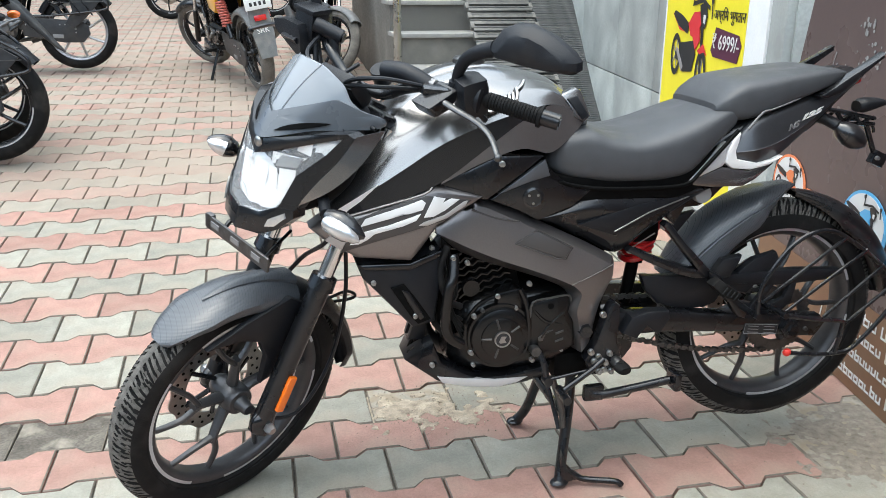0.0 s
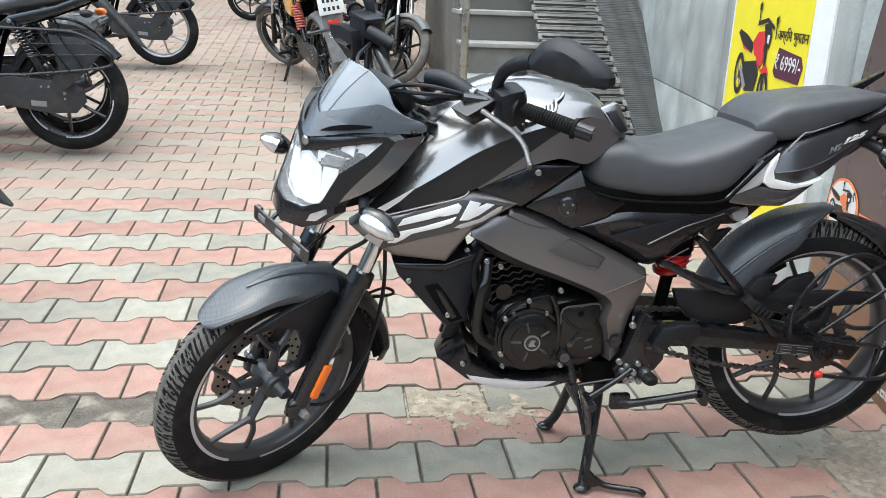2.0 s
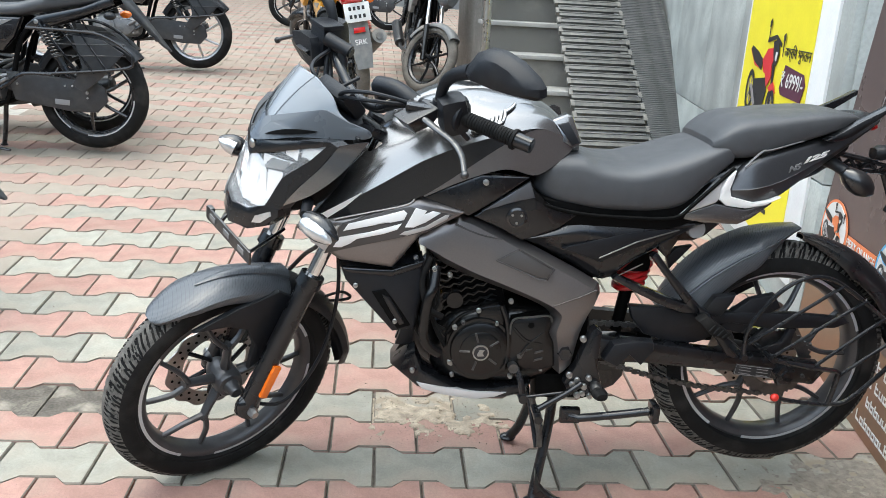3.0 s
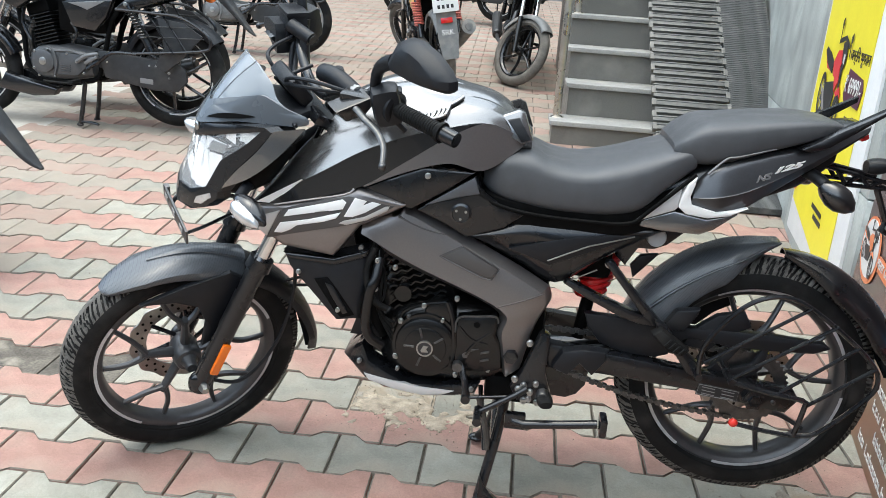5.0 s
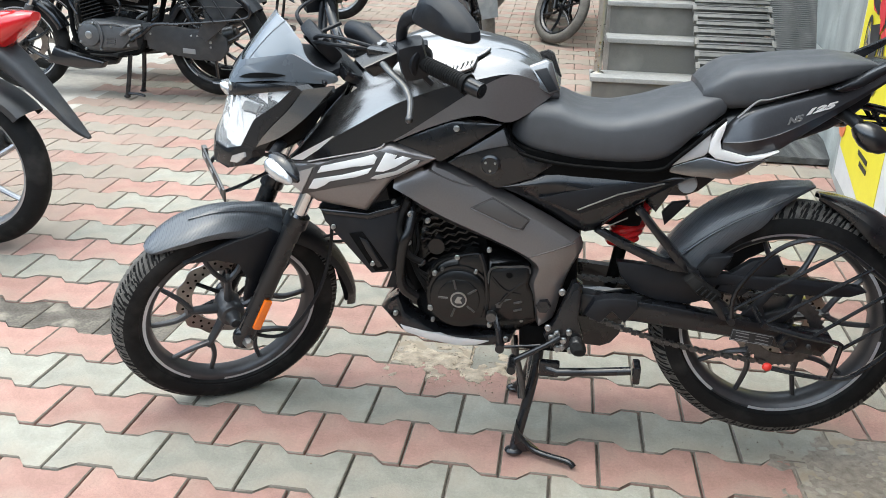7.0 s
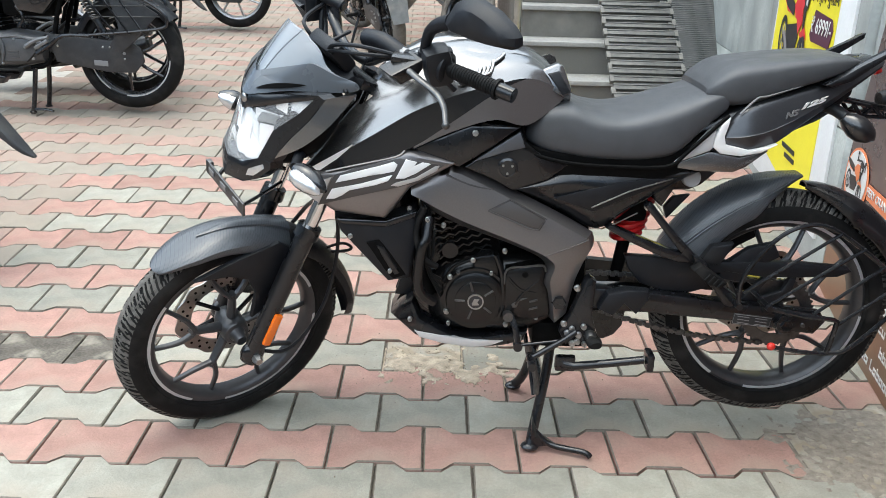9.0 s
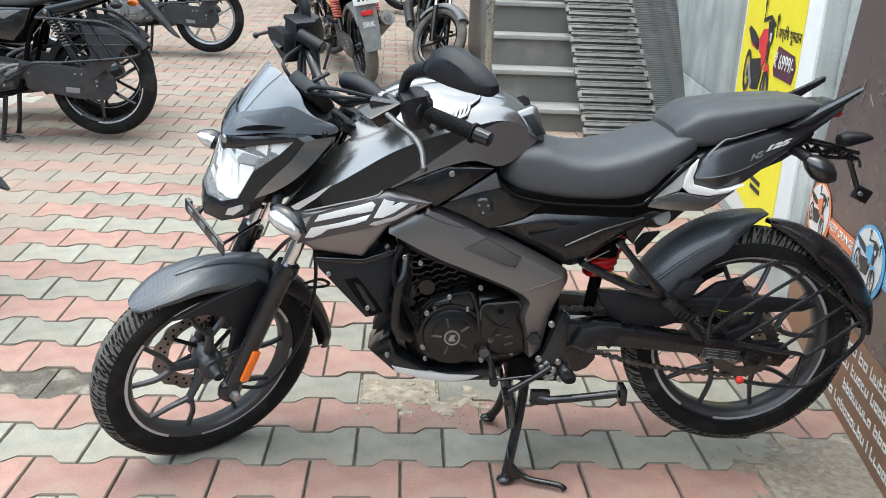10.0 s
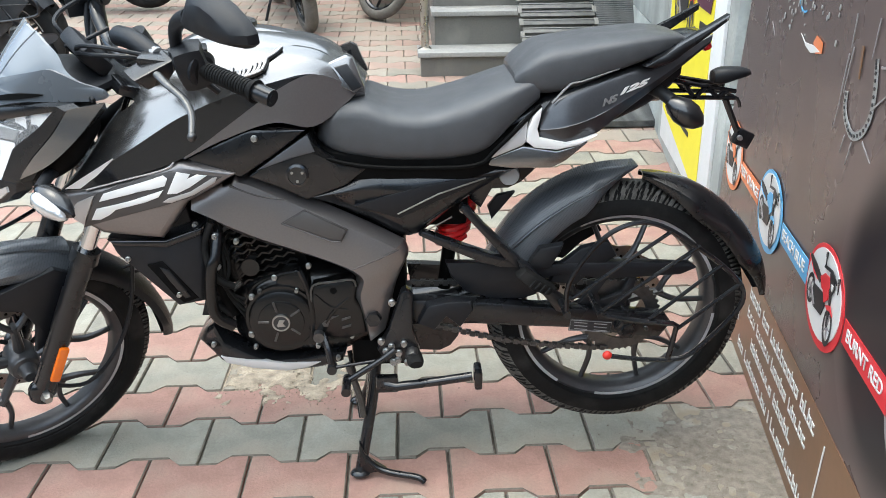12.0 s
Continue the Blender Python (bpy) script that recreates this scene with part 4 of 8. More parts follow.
for s in (-1, 1):
    side = [(-0.16, 0.515), (-0.06, 0.545), (0.05, 0.565), (0.09, 0.535), (0.05, 0.45), (0.015, 0.38), (-0.025, 0.36), (-0.012, 0.43), (-0.03, 0.48), (-0.08, 0.505)]
    part("mudguard_stay", plate(B(), side, s * 0.058, s * 0.072, 0.004), black_plastic, bike, m=STEER)
    leg = lambda z: (-0.042 + (z - 0.26) * math.tan(radians(24.5)), s * 0.097, z)
    part("fork_slider", join(lambda b: tube(b, [leg(0.25), leg(0.275), leg(0.33), leg(0.55), leg(0.605)], 0.024, 18, 3), lambda b: rod(b, leg(0.585), leg(0.612), 0.031, 0.029, 18), lambda b: ball(b, leg(0.272), (0.032, 0.022, 0.032))), black_satin, bike, "black lower fork leg", STEER)
    part("fork_tube", join(lambda b: rod(b, leg(0.6), leg(0.93), 0.0175, n=20)), chrome, bike, "chromed fork tube", STEER)
    part("axle_nut", join(lambda b: lathe(b, [(0.0001, s * 0.022), (0.012, s * 0.022), (0.014, s * 0.03), (0.009, s * 0.042), (0.0001, s * 0.042)], leg(0.272), 6)), bolt_steel, bike, m=STEER)
    part("fork_reflector", join(lambda b: box(b, (0.006, s * 0.124, 0.35), (0.021, 0.012, 0.09), Matrix.Rotation(radians(24), 4, "Y"), 0.004)), amber, bike, "orange side reflector", STEER)
part("brake_caliper", join(lambda b: box(b, (0.02, 0.075, 0.38), (0.06, 0.045, 0.09), Matrix.Rotation(radians(24), 4, "Y"), 0.012), lambda b: box(b, (-0.02, 0.08, 0.36), (0.05, 0.03, 0.06), Matrix.Rotation(radians(24), 4, "Y"), 0.01)), black_satin, bike, m=STEER)
part("brake_hose", join(lambda b: tube(b, [(0.02, 0.09, 0.36), (0.12, 0.11, 0.43), (0.18, 0.06, 0.55), (0.17, -0.05, 0.68), (0.19, -0.02, 0.85)], 0.0055, 8)), black_plastic, bike, m=STEER)
part("speed_cable", join(lambda b: tube(b, [(-0.04, -0.06, 0.262), (0.06, -0.095, 0.24), (0.16, -0.09, 0.34), (0.21, -0.07, 0.5), (0.2, -0.06, 0.68), (0.2, -0.04, 0.82)], 0.005, 8)), black_plastic, bike, m=STEER)
part("cable_loop", join(lambda b: tube(b, [(0.2, -0.02, 0.46), (0.25, -0.045, 0.465), (0.262, -0.05, 0.475), (0.24, -0.04, 0.488), (0.2, -0.03, 0.48)], 0.004, 6)), black_plastic, bike, m=STEER)
part("fork_bridge", join(lambda b: box(b, (0.18, 0, 0.76), (0.07, 0.25, 0.035), Matrix.Rotation(radians(24), 4, "Y"), 0.01), lambda b: box(b, (0.262, 0, 0.945), (0.06, 0.21, 0.026), Matrix.Rotation(radians(24), 4, "Y"), 0.01)), black_satin, bike, m=STEER)

# headlamp, screen, indicators
lampx = lambda y, z: -0.036 + 4.6 * y * y + 0.34 * (z - 0.79)
lens_half = [(0, 0.898), (0.06, 0.925), (0.135, 0.958), (0.12, 0.922), (0.09, 0.877), (0.079, 0.812), (0.048, 0.795), (0, 0.79)]
part("lamp_reflector", blade(B(), [(y * 0.97, 0.862 + (z - 0.862) * 0.97) for y, z in mirrored(lens_half)], lambda y, z: lampx(y, z) + 0.021, 0.02), reflector, bike, "bright faceted headlamp reflector", STEER)
# bright facets of the reflector, each at its own tilt
facets = random.Random(5)
bm = B()
for s in (-1, 1):
    for row, (z0, z1, y0, y1) in enumerate(((0.797, 0.83, 0.004, 0.066), (0.83, 0.885, 0.004, 0.082), (0.885, 0.91, 0.03, 0.108), (0.91, 0.945, 0.066, 0.126))):
        n = max(1, round((y1 - y0) / 0.026))
        for k in range(n):
            a, b = y0 + (y1 - y0) * k / n, y0 + (y1 - y0) * (k + 0.94) / n
            ty, tz = facets.uniform(-0.3, 0.25), (facets.uniform(-0.28, 0.25) if row < 2 else facets.uniform(0.05, 0.3))
            cy, cz = (a + b) / 2, (z0 + z1) / 2
            vs = [bm.verts.new((lampx(cy, cz) + 0.015 + ty * (y - cy) + tz * (z - cz) + 2 * 4.6 * cy * (y - cy), s * y, z)) for y, z in ((a, z0), (b, z0), (b, z1 - 0.001), (a, z1 - 0.001))]
            bm.faces.new(vs)
tagged(part("reflector_facets", bm, reflector, bike, "bright flat mirror facets inside the headlamp", STEER), kind="stuff")
for s in (-1, 1):
    part("lamp_bowl", join(lambda b: ball(b, (0.034, s * 0.052, 0.862), (0.012, 0.02, 0.017), None, 16)), reflector, bike, m=STEER)
    # flat grey quads give the lamp a recess's shade by colour alone
    part("lamp_recess", blade(B(), [(s * y, z) for y, z in ((0.045, 0.884), (0.082, 0.89), (0.086, 0.908), (0.05, 0.906))], lambda y, z: lampx(y, z) + 0.007, 0.004), lamp_shade, bike, "flat grey patch painted in for a shaded headlamp recess", STEER)
lens = part("headlamp_lens", blade(B(), mirrored(lens_half), lampx, 0.003), lens_clear, bike, "clear headlamp lens", STEER)
lens.visible_shadow = False
brow = [(0, 0.933), (0.045, 0.944), (0.1, 0.962), (0.138, 0.968), (0.135, 0.958), (0.06, 0.925), (0, 0.898)]
for s in (-1, 1):
    hb = [(s * y, z) for y, z in brow]
    part("lamp_brow", blade(B(), hb, lambda y, z: lampx(y, z) - 0.004, 0.035), black_satin, bike, m=STEER)
    cheek = [(0.135, 0.958), (0.138, 0.968), (0.148, 0.96), (0.138, 0.916), (0.118, 0.864), (0.104, 0.81), (0.079, 0.812), (0.09, 0.877), (0.12, 0.922)]
    part("lamp_cheek", blade(B(), [(s * y, z) for y, z in cheek], lambda y, z: lampx(y, z) - 0.003, 0.03), black_satin, bike, m=STEER)
    chin = [(0, 0.79), (0.048, 0.795), (0.079, 0.812), (0.104, 0.81), (0.107, 0.794), (0.087, 0.766), (0.059, 0.75), (0, 0.742)]
    part("lamp_chin", blade(B(), [(s * y, z) for y, z in chin], lambda y, z: lampx(y, z) - 0.005 + 0.2 * max(0, 0.785 - z), 0.03), black_satin, bike, m=STEER)
    front = [(0.02, s * 0.104, 0.815), (0.052, s * 0.12, 0.864), (0.093, s * 0.14, 0.916), (0.124, s * 0.148, 0.962)]
    ridge = [(0.03, s * 0.109, 0.822), (0.074, s * 0.143, 0.856), (0.126, s * 0.167, 0.909), (0.19, s * 0.16, 0.966)]
    back = [(0.045, s * 0.102, 0.818), (0.092, s * 0.118, 0.855), (0.145, s * 0.137, 0.9), (0.195, s * 0.148, 0.945)]
    part("lamp_cowl", patch(B(), [front, ridge]), grey_gloss, bike, "glossy grey headlamp side cowl", STEER)
    part("cowl_underside", patch(B(), [ridge, back]), black_gloss, bike, "gloss black lower cowl facet", STEER)
    part("pilot_lamp", blade(B(), [(s * y, z) for y, z in ((0.068, 0.77), (0.072, 0.787), (0.093, 0.803), (0.097, 0.793), (0.084, 0.774))], lambda y, z: lampx(y, z) - 0.009 + 0.2 * max(0, 0.785 - z), 0.008), lens_white, bike, "clear pilot lamp", STEER)
part("lamp_shell", join(lambda b: loft(b, [(0.02, 0.78, 0.9, 0.06, 0), (0.07, 0.77, 0.95, 0.12, 0), (0.13, 0.8, 0.97, 0.14, 0), (0.19, 0.86, 0.965, 0.11, 0)], 20, 4)), dark_cavity, bike, m=STEER)
part("badge", join(lambda b: ball(b, (lampx(0, 0.925) - 0.006, 0, 0.921), (0.006, 0.011, 0.012), None, 14)), bolt_steel, bike, "small round steel badge", STEER)
screenx = lambda y, z: 0.004 + 0.56 * (z - 0.925) + 7.5 * y * y + 1.4 * (z - 0.925) ** 2
screen_half = [(0, 1.073), (0.035, 1.069), (0.06, 1.057), (0.083, 1.04), (0.103, 1.013), (0.125, 0.993), (0.145, 0.98), (0.146, 0.966), (0.12, 0.964), (0.08, 0.96), (0.04, 0.945), (0, 0.933)]
part("fly_screen", blade(B(), mirrored(screen_half), screenx, 0.004, 4), smoke, bike, "smoked bluish-grey fly screen", STEER)
visor_half = [(0, 0.955), (0.022, 0.974), (0.045, 0.988), (0.066, 1.004), (0.084, 1.017), (0.1, 1.012), (0.122, 0.998), (0.145, 0.983), (0.146, 0.966), (0.12, 0.964), (0.08, 0.96), (0.04, 0.945), (0, 0.933)]
part("screen_base", blade(B(), mirrored(visor_half), lambda y, z: screenx(y, z) - 0.003 - 0.004 * (1 - abs(y) / 0.16), 0.004, 4), screen_dark, bike, "gloss dark lower screen", STEER)
for s in (-1, 1):
    # shade under the screen's bulge, put in as a near-black crescent
    part("screen_slot", blade(B(), [(s * 0.028, 0.953), (s * 0.045, 0.966), (s * 0.07, 0.975), (s * 0.098, 0.976), (s * 0.085, 0.969), (s * 0.055, 0.96)], lambda y, z: screenx(y, z) - 0.0105, 0.003, 4), dark_cavity, bike, m=STEER)
    bolt(bike, (screenx(0.14, 0.968) - 0.004, s * 0.142, 0.968), 0.005, black_satin, m=STEER)
for s in (-1, 1):
    part("screen_crease", join(lambda b: tube(b, [(screenx(y, z) - 0.001, s * y, z) for y, z in ((0.012, 0.95), (0.017, 1.0), (0.024, 1.04), (0.034, 1.072))], 0.0012, 8, 5)), smoke, bike, m=STEER)
part("cowl_cap", join(lambda b: loft(b, [(0.12, 0.945, 0.975, 0.12, 0), (0.18, 0.93, 0.975, 0.1, 0), (0.25, 0.935, 0.97, 0.06, 0)], 16, 3)), black_plastic, bike, "black instrument housing", STEER)
part("instrument_panel", join(lambda b: box(b, (0.215, 0, 1.0), (0.035, 0.12, 0.07), Matrix.Rotation(radians(-40), 4, "Y"), 0.012)), black_plastic, bike, m=STEER)
for s in (-1, 1):
    b0, b1 = Vector((0.043, s * 0.168, 0.826)), Vector((0.076, s * 0.248, 0.802))
    if s > 0:
        # this one is bent forwards on its rubber stalk
        b0, b1 = Vector((0.077, 0.172, 0.808)), Vector((0.026, 0.212, 0.834))
    part("indicator_stalk", join(lambda b: tube(b, [(0.1, s * 0.09, 0.82), (0.07 if s < 0 else 0.09, s * 0.13, 0.825 if s < 0 else 0.815), b0], 0.013, 12, 3, r1=0.011)), black_plastic, bike, m=STEER)
    ind = part("indicator", turned(B(), [(b0.lerp(b1, t), r) for t, r in ((0, 0.012), (0.12, 0.019), (0.35, 0.0245), (0.6, 0.023), (0.85, 0.014), (1.0, 0.004))], 20), black_gloss, bike, "black pointed front indicator", STEER)
    off = Vector((-0.0145, s * 0.006, -0.003)) if s < 0 else Vector((-0.007, -0.006, 0.0))
    part("indicator_lens", turned(B(), [(b0.lerp(b1, t) + off, r) for t, r in ((0.05 if s < 0 else 0.34, 0.009), (0.15 if s < 0 else 0.36, 0.017), (0.38, 0.02), (0.62, 0.018), (0.87, 0.0095), (0.96, 0.002))], 20), lens_white, ind, "clear silver lens")
part("plate_bar", join(lambda b: box(b, (-0.058, -0.02, 0.72), (0.006, 0.215, 0.032), None, 0.002), lambda b: box(b, (-0.055, 0.075, 0.72), (0.012, 0.02, 0.036), None, 0.003)), dull_metal, bike, "grey metal number plate bar", STEER)
for y in (-0.09, -0.02, 0.05):
    part("plate_mark", join(lambda b: box(b, (-0.0622, y, 0.722), (0.002, 0.028, 0.012))), decal_grey, bike, m=STEER)
part("plate_stay", join(lambda b: tube(b, [(-0.055, 0.03, 0.715), (-0.03, 0.035, 0.735), (0.03, 0.02, 0.74), (0.1, 0.0, 0.72)], 0.005, 8), lambda b: tube(b, [(-0.052, -0.1, 0.715), (0.0, -0.06, 0.7), (0.08, -0.02, 0.7)], 0.004, 8)), black_satin, bike, m=STEER)

# handlebar and controls
for s in (-1, 1):
    part("handlebar", join(lambda b: tube(b, [(0.27, 0, 0.985), (0.275, s * 0.06, 0.99), (0.28, s * 0.13, 1.03), (0.315, s * 0.2, 1.047), (0.40, s * 0.405, 1.04)], 0.0115, 12, 5)), black_satin, bike, m=STEER)
    d = Vector((0.405, s * 0.415, 1.04)) - Vector((0.343, s * 0.265, 1.046))
    at = lambda t: Vector((0.343, s * 0.265, 1.046)) + d * t
    bm = B()
    stops = [(-0.02, 0.024), (0.03, 0.024), (0.035, 0.0158)]
    for k in range(17):
        stops += [(0.08 + 0.038 * k, 0.0152), (0.085 + 0.038 * k, 0.0168), (0.108 + 0.038 * k, 0.0168), (0.113 + 0.038 * k, 0.0152)]
    stops += [(0.735, 0.0158), (0.74, 0.022), (0.78, 0.022)]
    turned(bm, [(at(t), r) for t, r in stops])
    part("grip", bm, rubber, bike, "ribbed black rubber grip", STEER)
    part("bar_end", join(lambda b: rod(b, at(0.78), at(1.0), 0.0165, 0.0155, n=20), lambda b: rod(b, at(1.0), at(1.012), 0.009, n=12)), black_satin, bike, m=STEER)
    part("switch_box", join(lambda b: box(b, at(-0.15), (0.062, 0.066, 0.084), Matrix.Rotation(radians(s * 22), 4, "Z") @ Matrix.Rotation(radians(-15), 4, "Y"), 0.022), lambda b: turned(b, [(at(-0.06), 0.03), (at(-0.02), 0.033), (at(0.005), 0.033), (at(0.03), 0.026)], 20), lambda b: box(b, at(-0.13) + Vector((0.018, 0, 0.02)), (0.02, 0.03, 0.03), Matrix.Rotation(radians(s * 22), 4, "Z"), 0.005), lambda b: rod(b, at(-0.1) + Vector((0.01, 0, -0.03)), at(-0.02) + Vector((0.03, 0, -0.055)), 0.006)), black_plastic, bike, "black switch block with toggles", STEER)
    part("lever_perch", join(lambda b: box(b, (0.287, s * 0.2, 1.047), (0.07, 0.04, 0.022), Matrix.Rotation(radians(s * 40), 4, "Z"), 0.006), lambda b: plate(b, [(0.225, 1.035), (0.3, 1.06), (0.315, 1.05), (0.29, 1.02), (0.25, 1.01)], s * 0.185, s * 0.235, 0.006)), black_satin, bike, m=STEER)
    part("brake_lever" if s > 0 else "clutch_lever", join(lambda b: tube(b, [(0.268, s * 0.225, 1.04), (0.272, s * 0.27, 1.034), (0.282, s * 0.315, 1.024), (0.28, s * 0.352, 1.01), (0.262, s * 0.39, 0.99)], 0.0066, 10, 5, r1=0.0046, flat=1.3), lambda b: ball(b, (0.262, s * 0.39, 0.989), (0.0085,) * 3, None, 12)), dull_metal if s < 0 else black_satin, bike, "grey metal lever with ball end", STEER)
    part("mirror_stem", join(lambda b: tube(b, [(0.318, s * 0.215, 1.055), (0.316, s * 0.217, 1.085), (0.314, s * 0.232, 1.118), (0.313, s * 0.26, 1.142), (0.316, s * 0.298, 1.162)], 0.0095, 14, 5, r1=0.0165), lambda b: rod(b, (0.318, s * 0.215, 1.05), (0.318, s * 0.215, 1.068), 0.016)), black_plastic, bike, m=STEER)
    shell = [(-0.09, 0.006), (-0.05, 0.045), (-0.02, 0.053), (0.012, 0.046), (0.055, 0.019), (0.088, -0.016), (0.098, -0.036), (0.096, -0.054), (0.084, -0.06), (0.045, -0.053), (-0.01, -0.038), (-0.08, -0.012)]
    shell = [(-s * x * 0.97, z * 0.88) for x, z in shell]
    pivot = Matrix.Translation((0.333, s * 0.365, 1.184)) @ Matrix.Rotation(radians(-90 - s * 12), 4, "Z") @ Matrix.Rotation(radians(s * 20), 4, "Y")
    housing = part("mirror", casing(B(), shell, ((0.93, 0.012), (1, 0.008), (1, -0.004), (0.965, -0.012), (0.74, -0.029), (0.66, -0.0325), (0.3, -0.036)), (0.012 * -s, -0.012)), black_plastic, bike, "angular black mirror housing", STEER @ pivot, 26)
    part("mirror_glass", plate(B(), [(x * 0.86, z * 0.82) for x, z in shell], 0.012, 0.0155, 0.001), chrome, housing, "mirror glass")
part("clutch_hood", join(lambda b: tube(b, [(0.29, -0.17, 1.045), (0.27, -0.12, 1.06), (0.262, -0.07, 1.05)], 0.02, 12, 3)), black_plastic, bike, m=STEER)
part("hood_cap", join(lambda b: rod(b, (0.287, -0.164, 1.0475), (0.293, -0.181, 1.0465), 0.0185, 0.0165, 20)), lug_grey, bike, "light grey round end of the clutch hood", STEER)
part("brake_reservoir", join(lambda b: box(b, (0.285, 0.197, 1.058), (0.05, 0.062, 0.062), None, 0.006), lambda b: box(b, (0.285, 0.197, 1.094), (0.055, 0.068, 0.012), None, 0.004)), black_plastic, bike, "square black brake fluid reservoir", STEER)
part("master_cylinder", blade(B(), [(0.272, 1.056), (0.235, 1.066), (0.19, 1.066), (0.178, 1.05), (0.174, 1.0), (0.192, 1.0), (0.235, 1.022), (0.262, 1.035)], lambda y, z: 0.235 + 0.1 * abs(z - 1.04), 0.035), black_plastic, bike, "angular grey-black brake lever housing", STEER)
part("bar_clamp", join(lambda b: rod(b, (0.268, 0.165, 1.072), (0.3, 0.111, 1.054), 0.0165, n=20), lambda b: rod(b, (0.3, 0.111, 1.054), (0.302, 0.107, 1.053), 0.012, n=20)), black_plastic, bike, m=STEER)
part("bar_riser", join(lambda b: tube(b, [(0.288, 0.125, 1.05), (0.284, 0.105, 1.0), (0.28, 0.08, 0.95), (0.275, 0.06, 0.92)], 0.012, 10, 4)), black_satin, bike, m=STEER)
for k in range(2):
    part("banjo_hose", join(lambda b: tube(b, [(0.285, 0.177, 1.04), (0.27 + 0.01 * k, 0.16, 1.0), (0.262, 0.13 - 0.02 * k, 0.94), (0.275, 0.08, 0.87)], 0.0065, 10, 4), lambda b: rod(b, (0.292, 0.18, 1.048), (0.28, 0.172, 1.035), 0.01, n=10)), black_plastic, bike, m=STEER)
for k, (y, z) in enumerate(((-0.17, 1.05), (-0.16, 1.04), (0.15, 1.05), (0.02, 1.03))):
    part("control_cable", join(lambda b: tube(b, [(0.27, y, z), (0.2, y * 0.7, z + 0.01 - 0.01 * k), (0.19, y * 0.3 + 0.02, z - 0.03), (0.26, 0.03, 0.93), (0.33, 0.02, 0.86)], 0.0045, 8)), black_plastic, bike, m=STEER)
part("key_bezel", join(lambda b: rod(b, (0.33, 0, 0.99), (0.315, 0, 1.02), 0.022)), black_plastic, bike, m=STEER)

# tank, panels and seat
part("tank", join(lambda b: loft(b, [(0.33, 0.84, 0.93, 0.07, 0), (0.37, 0.82, 0.968, 0.1, 0), (0.44, 0.80, 1.003, 0.128, 0), (0.54, 0.80, 1.02, 0.135, 0), (0.63, 0.81, 1.01, 0.13, 0), (0.70, 0.83, 0.992, 0.115, 0), (0.75, 0.86, 0.955, 0.108, 0), (0.785, 0.875, 0.915, 0.085, 0)], 40, 8, 2.35)), grey_gloss, bike, "metallic grey fuel tank with soft highlights")
part("tank_spine", join(lambda b: loft(b, [(0.36, 0.94, 0.968, 0.05, 0), (0.46, 0.98, 1.017, 0.05, 0), (0.56, 0.99, 1.024, 0.045, 0), (0.66, 0.97, 1.004, 0.04, 0)], 20, 5)), grey_gloss, bike)
part("fuel_cap", join(lambda b: lathe(b, [(0.0001, 0.012), (0.03, 0.012), (0.036, 0.006), (0.036, -0.01)], (0, 0, 0), 28)), dull_metal, bike, m=Matrix.Translation((0.53, 0, 1.024)) @ Matrix.Rotation(radians(90), 4, "X"))
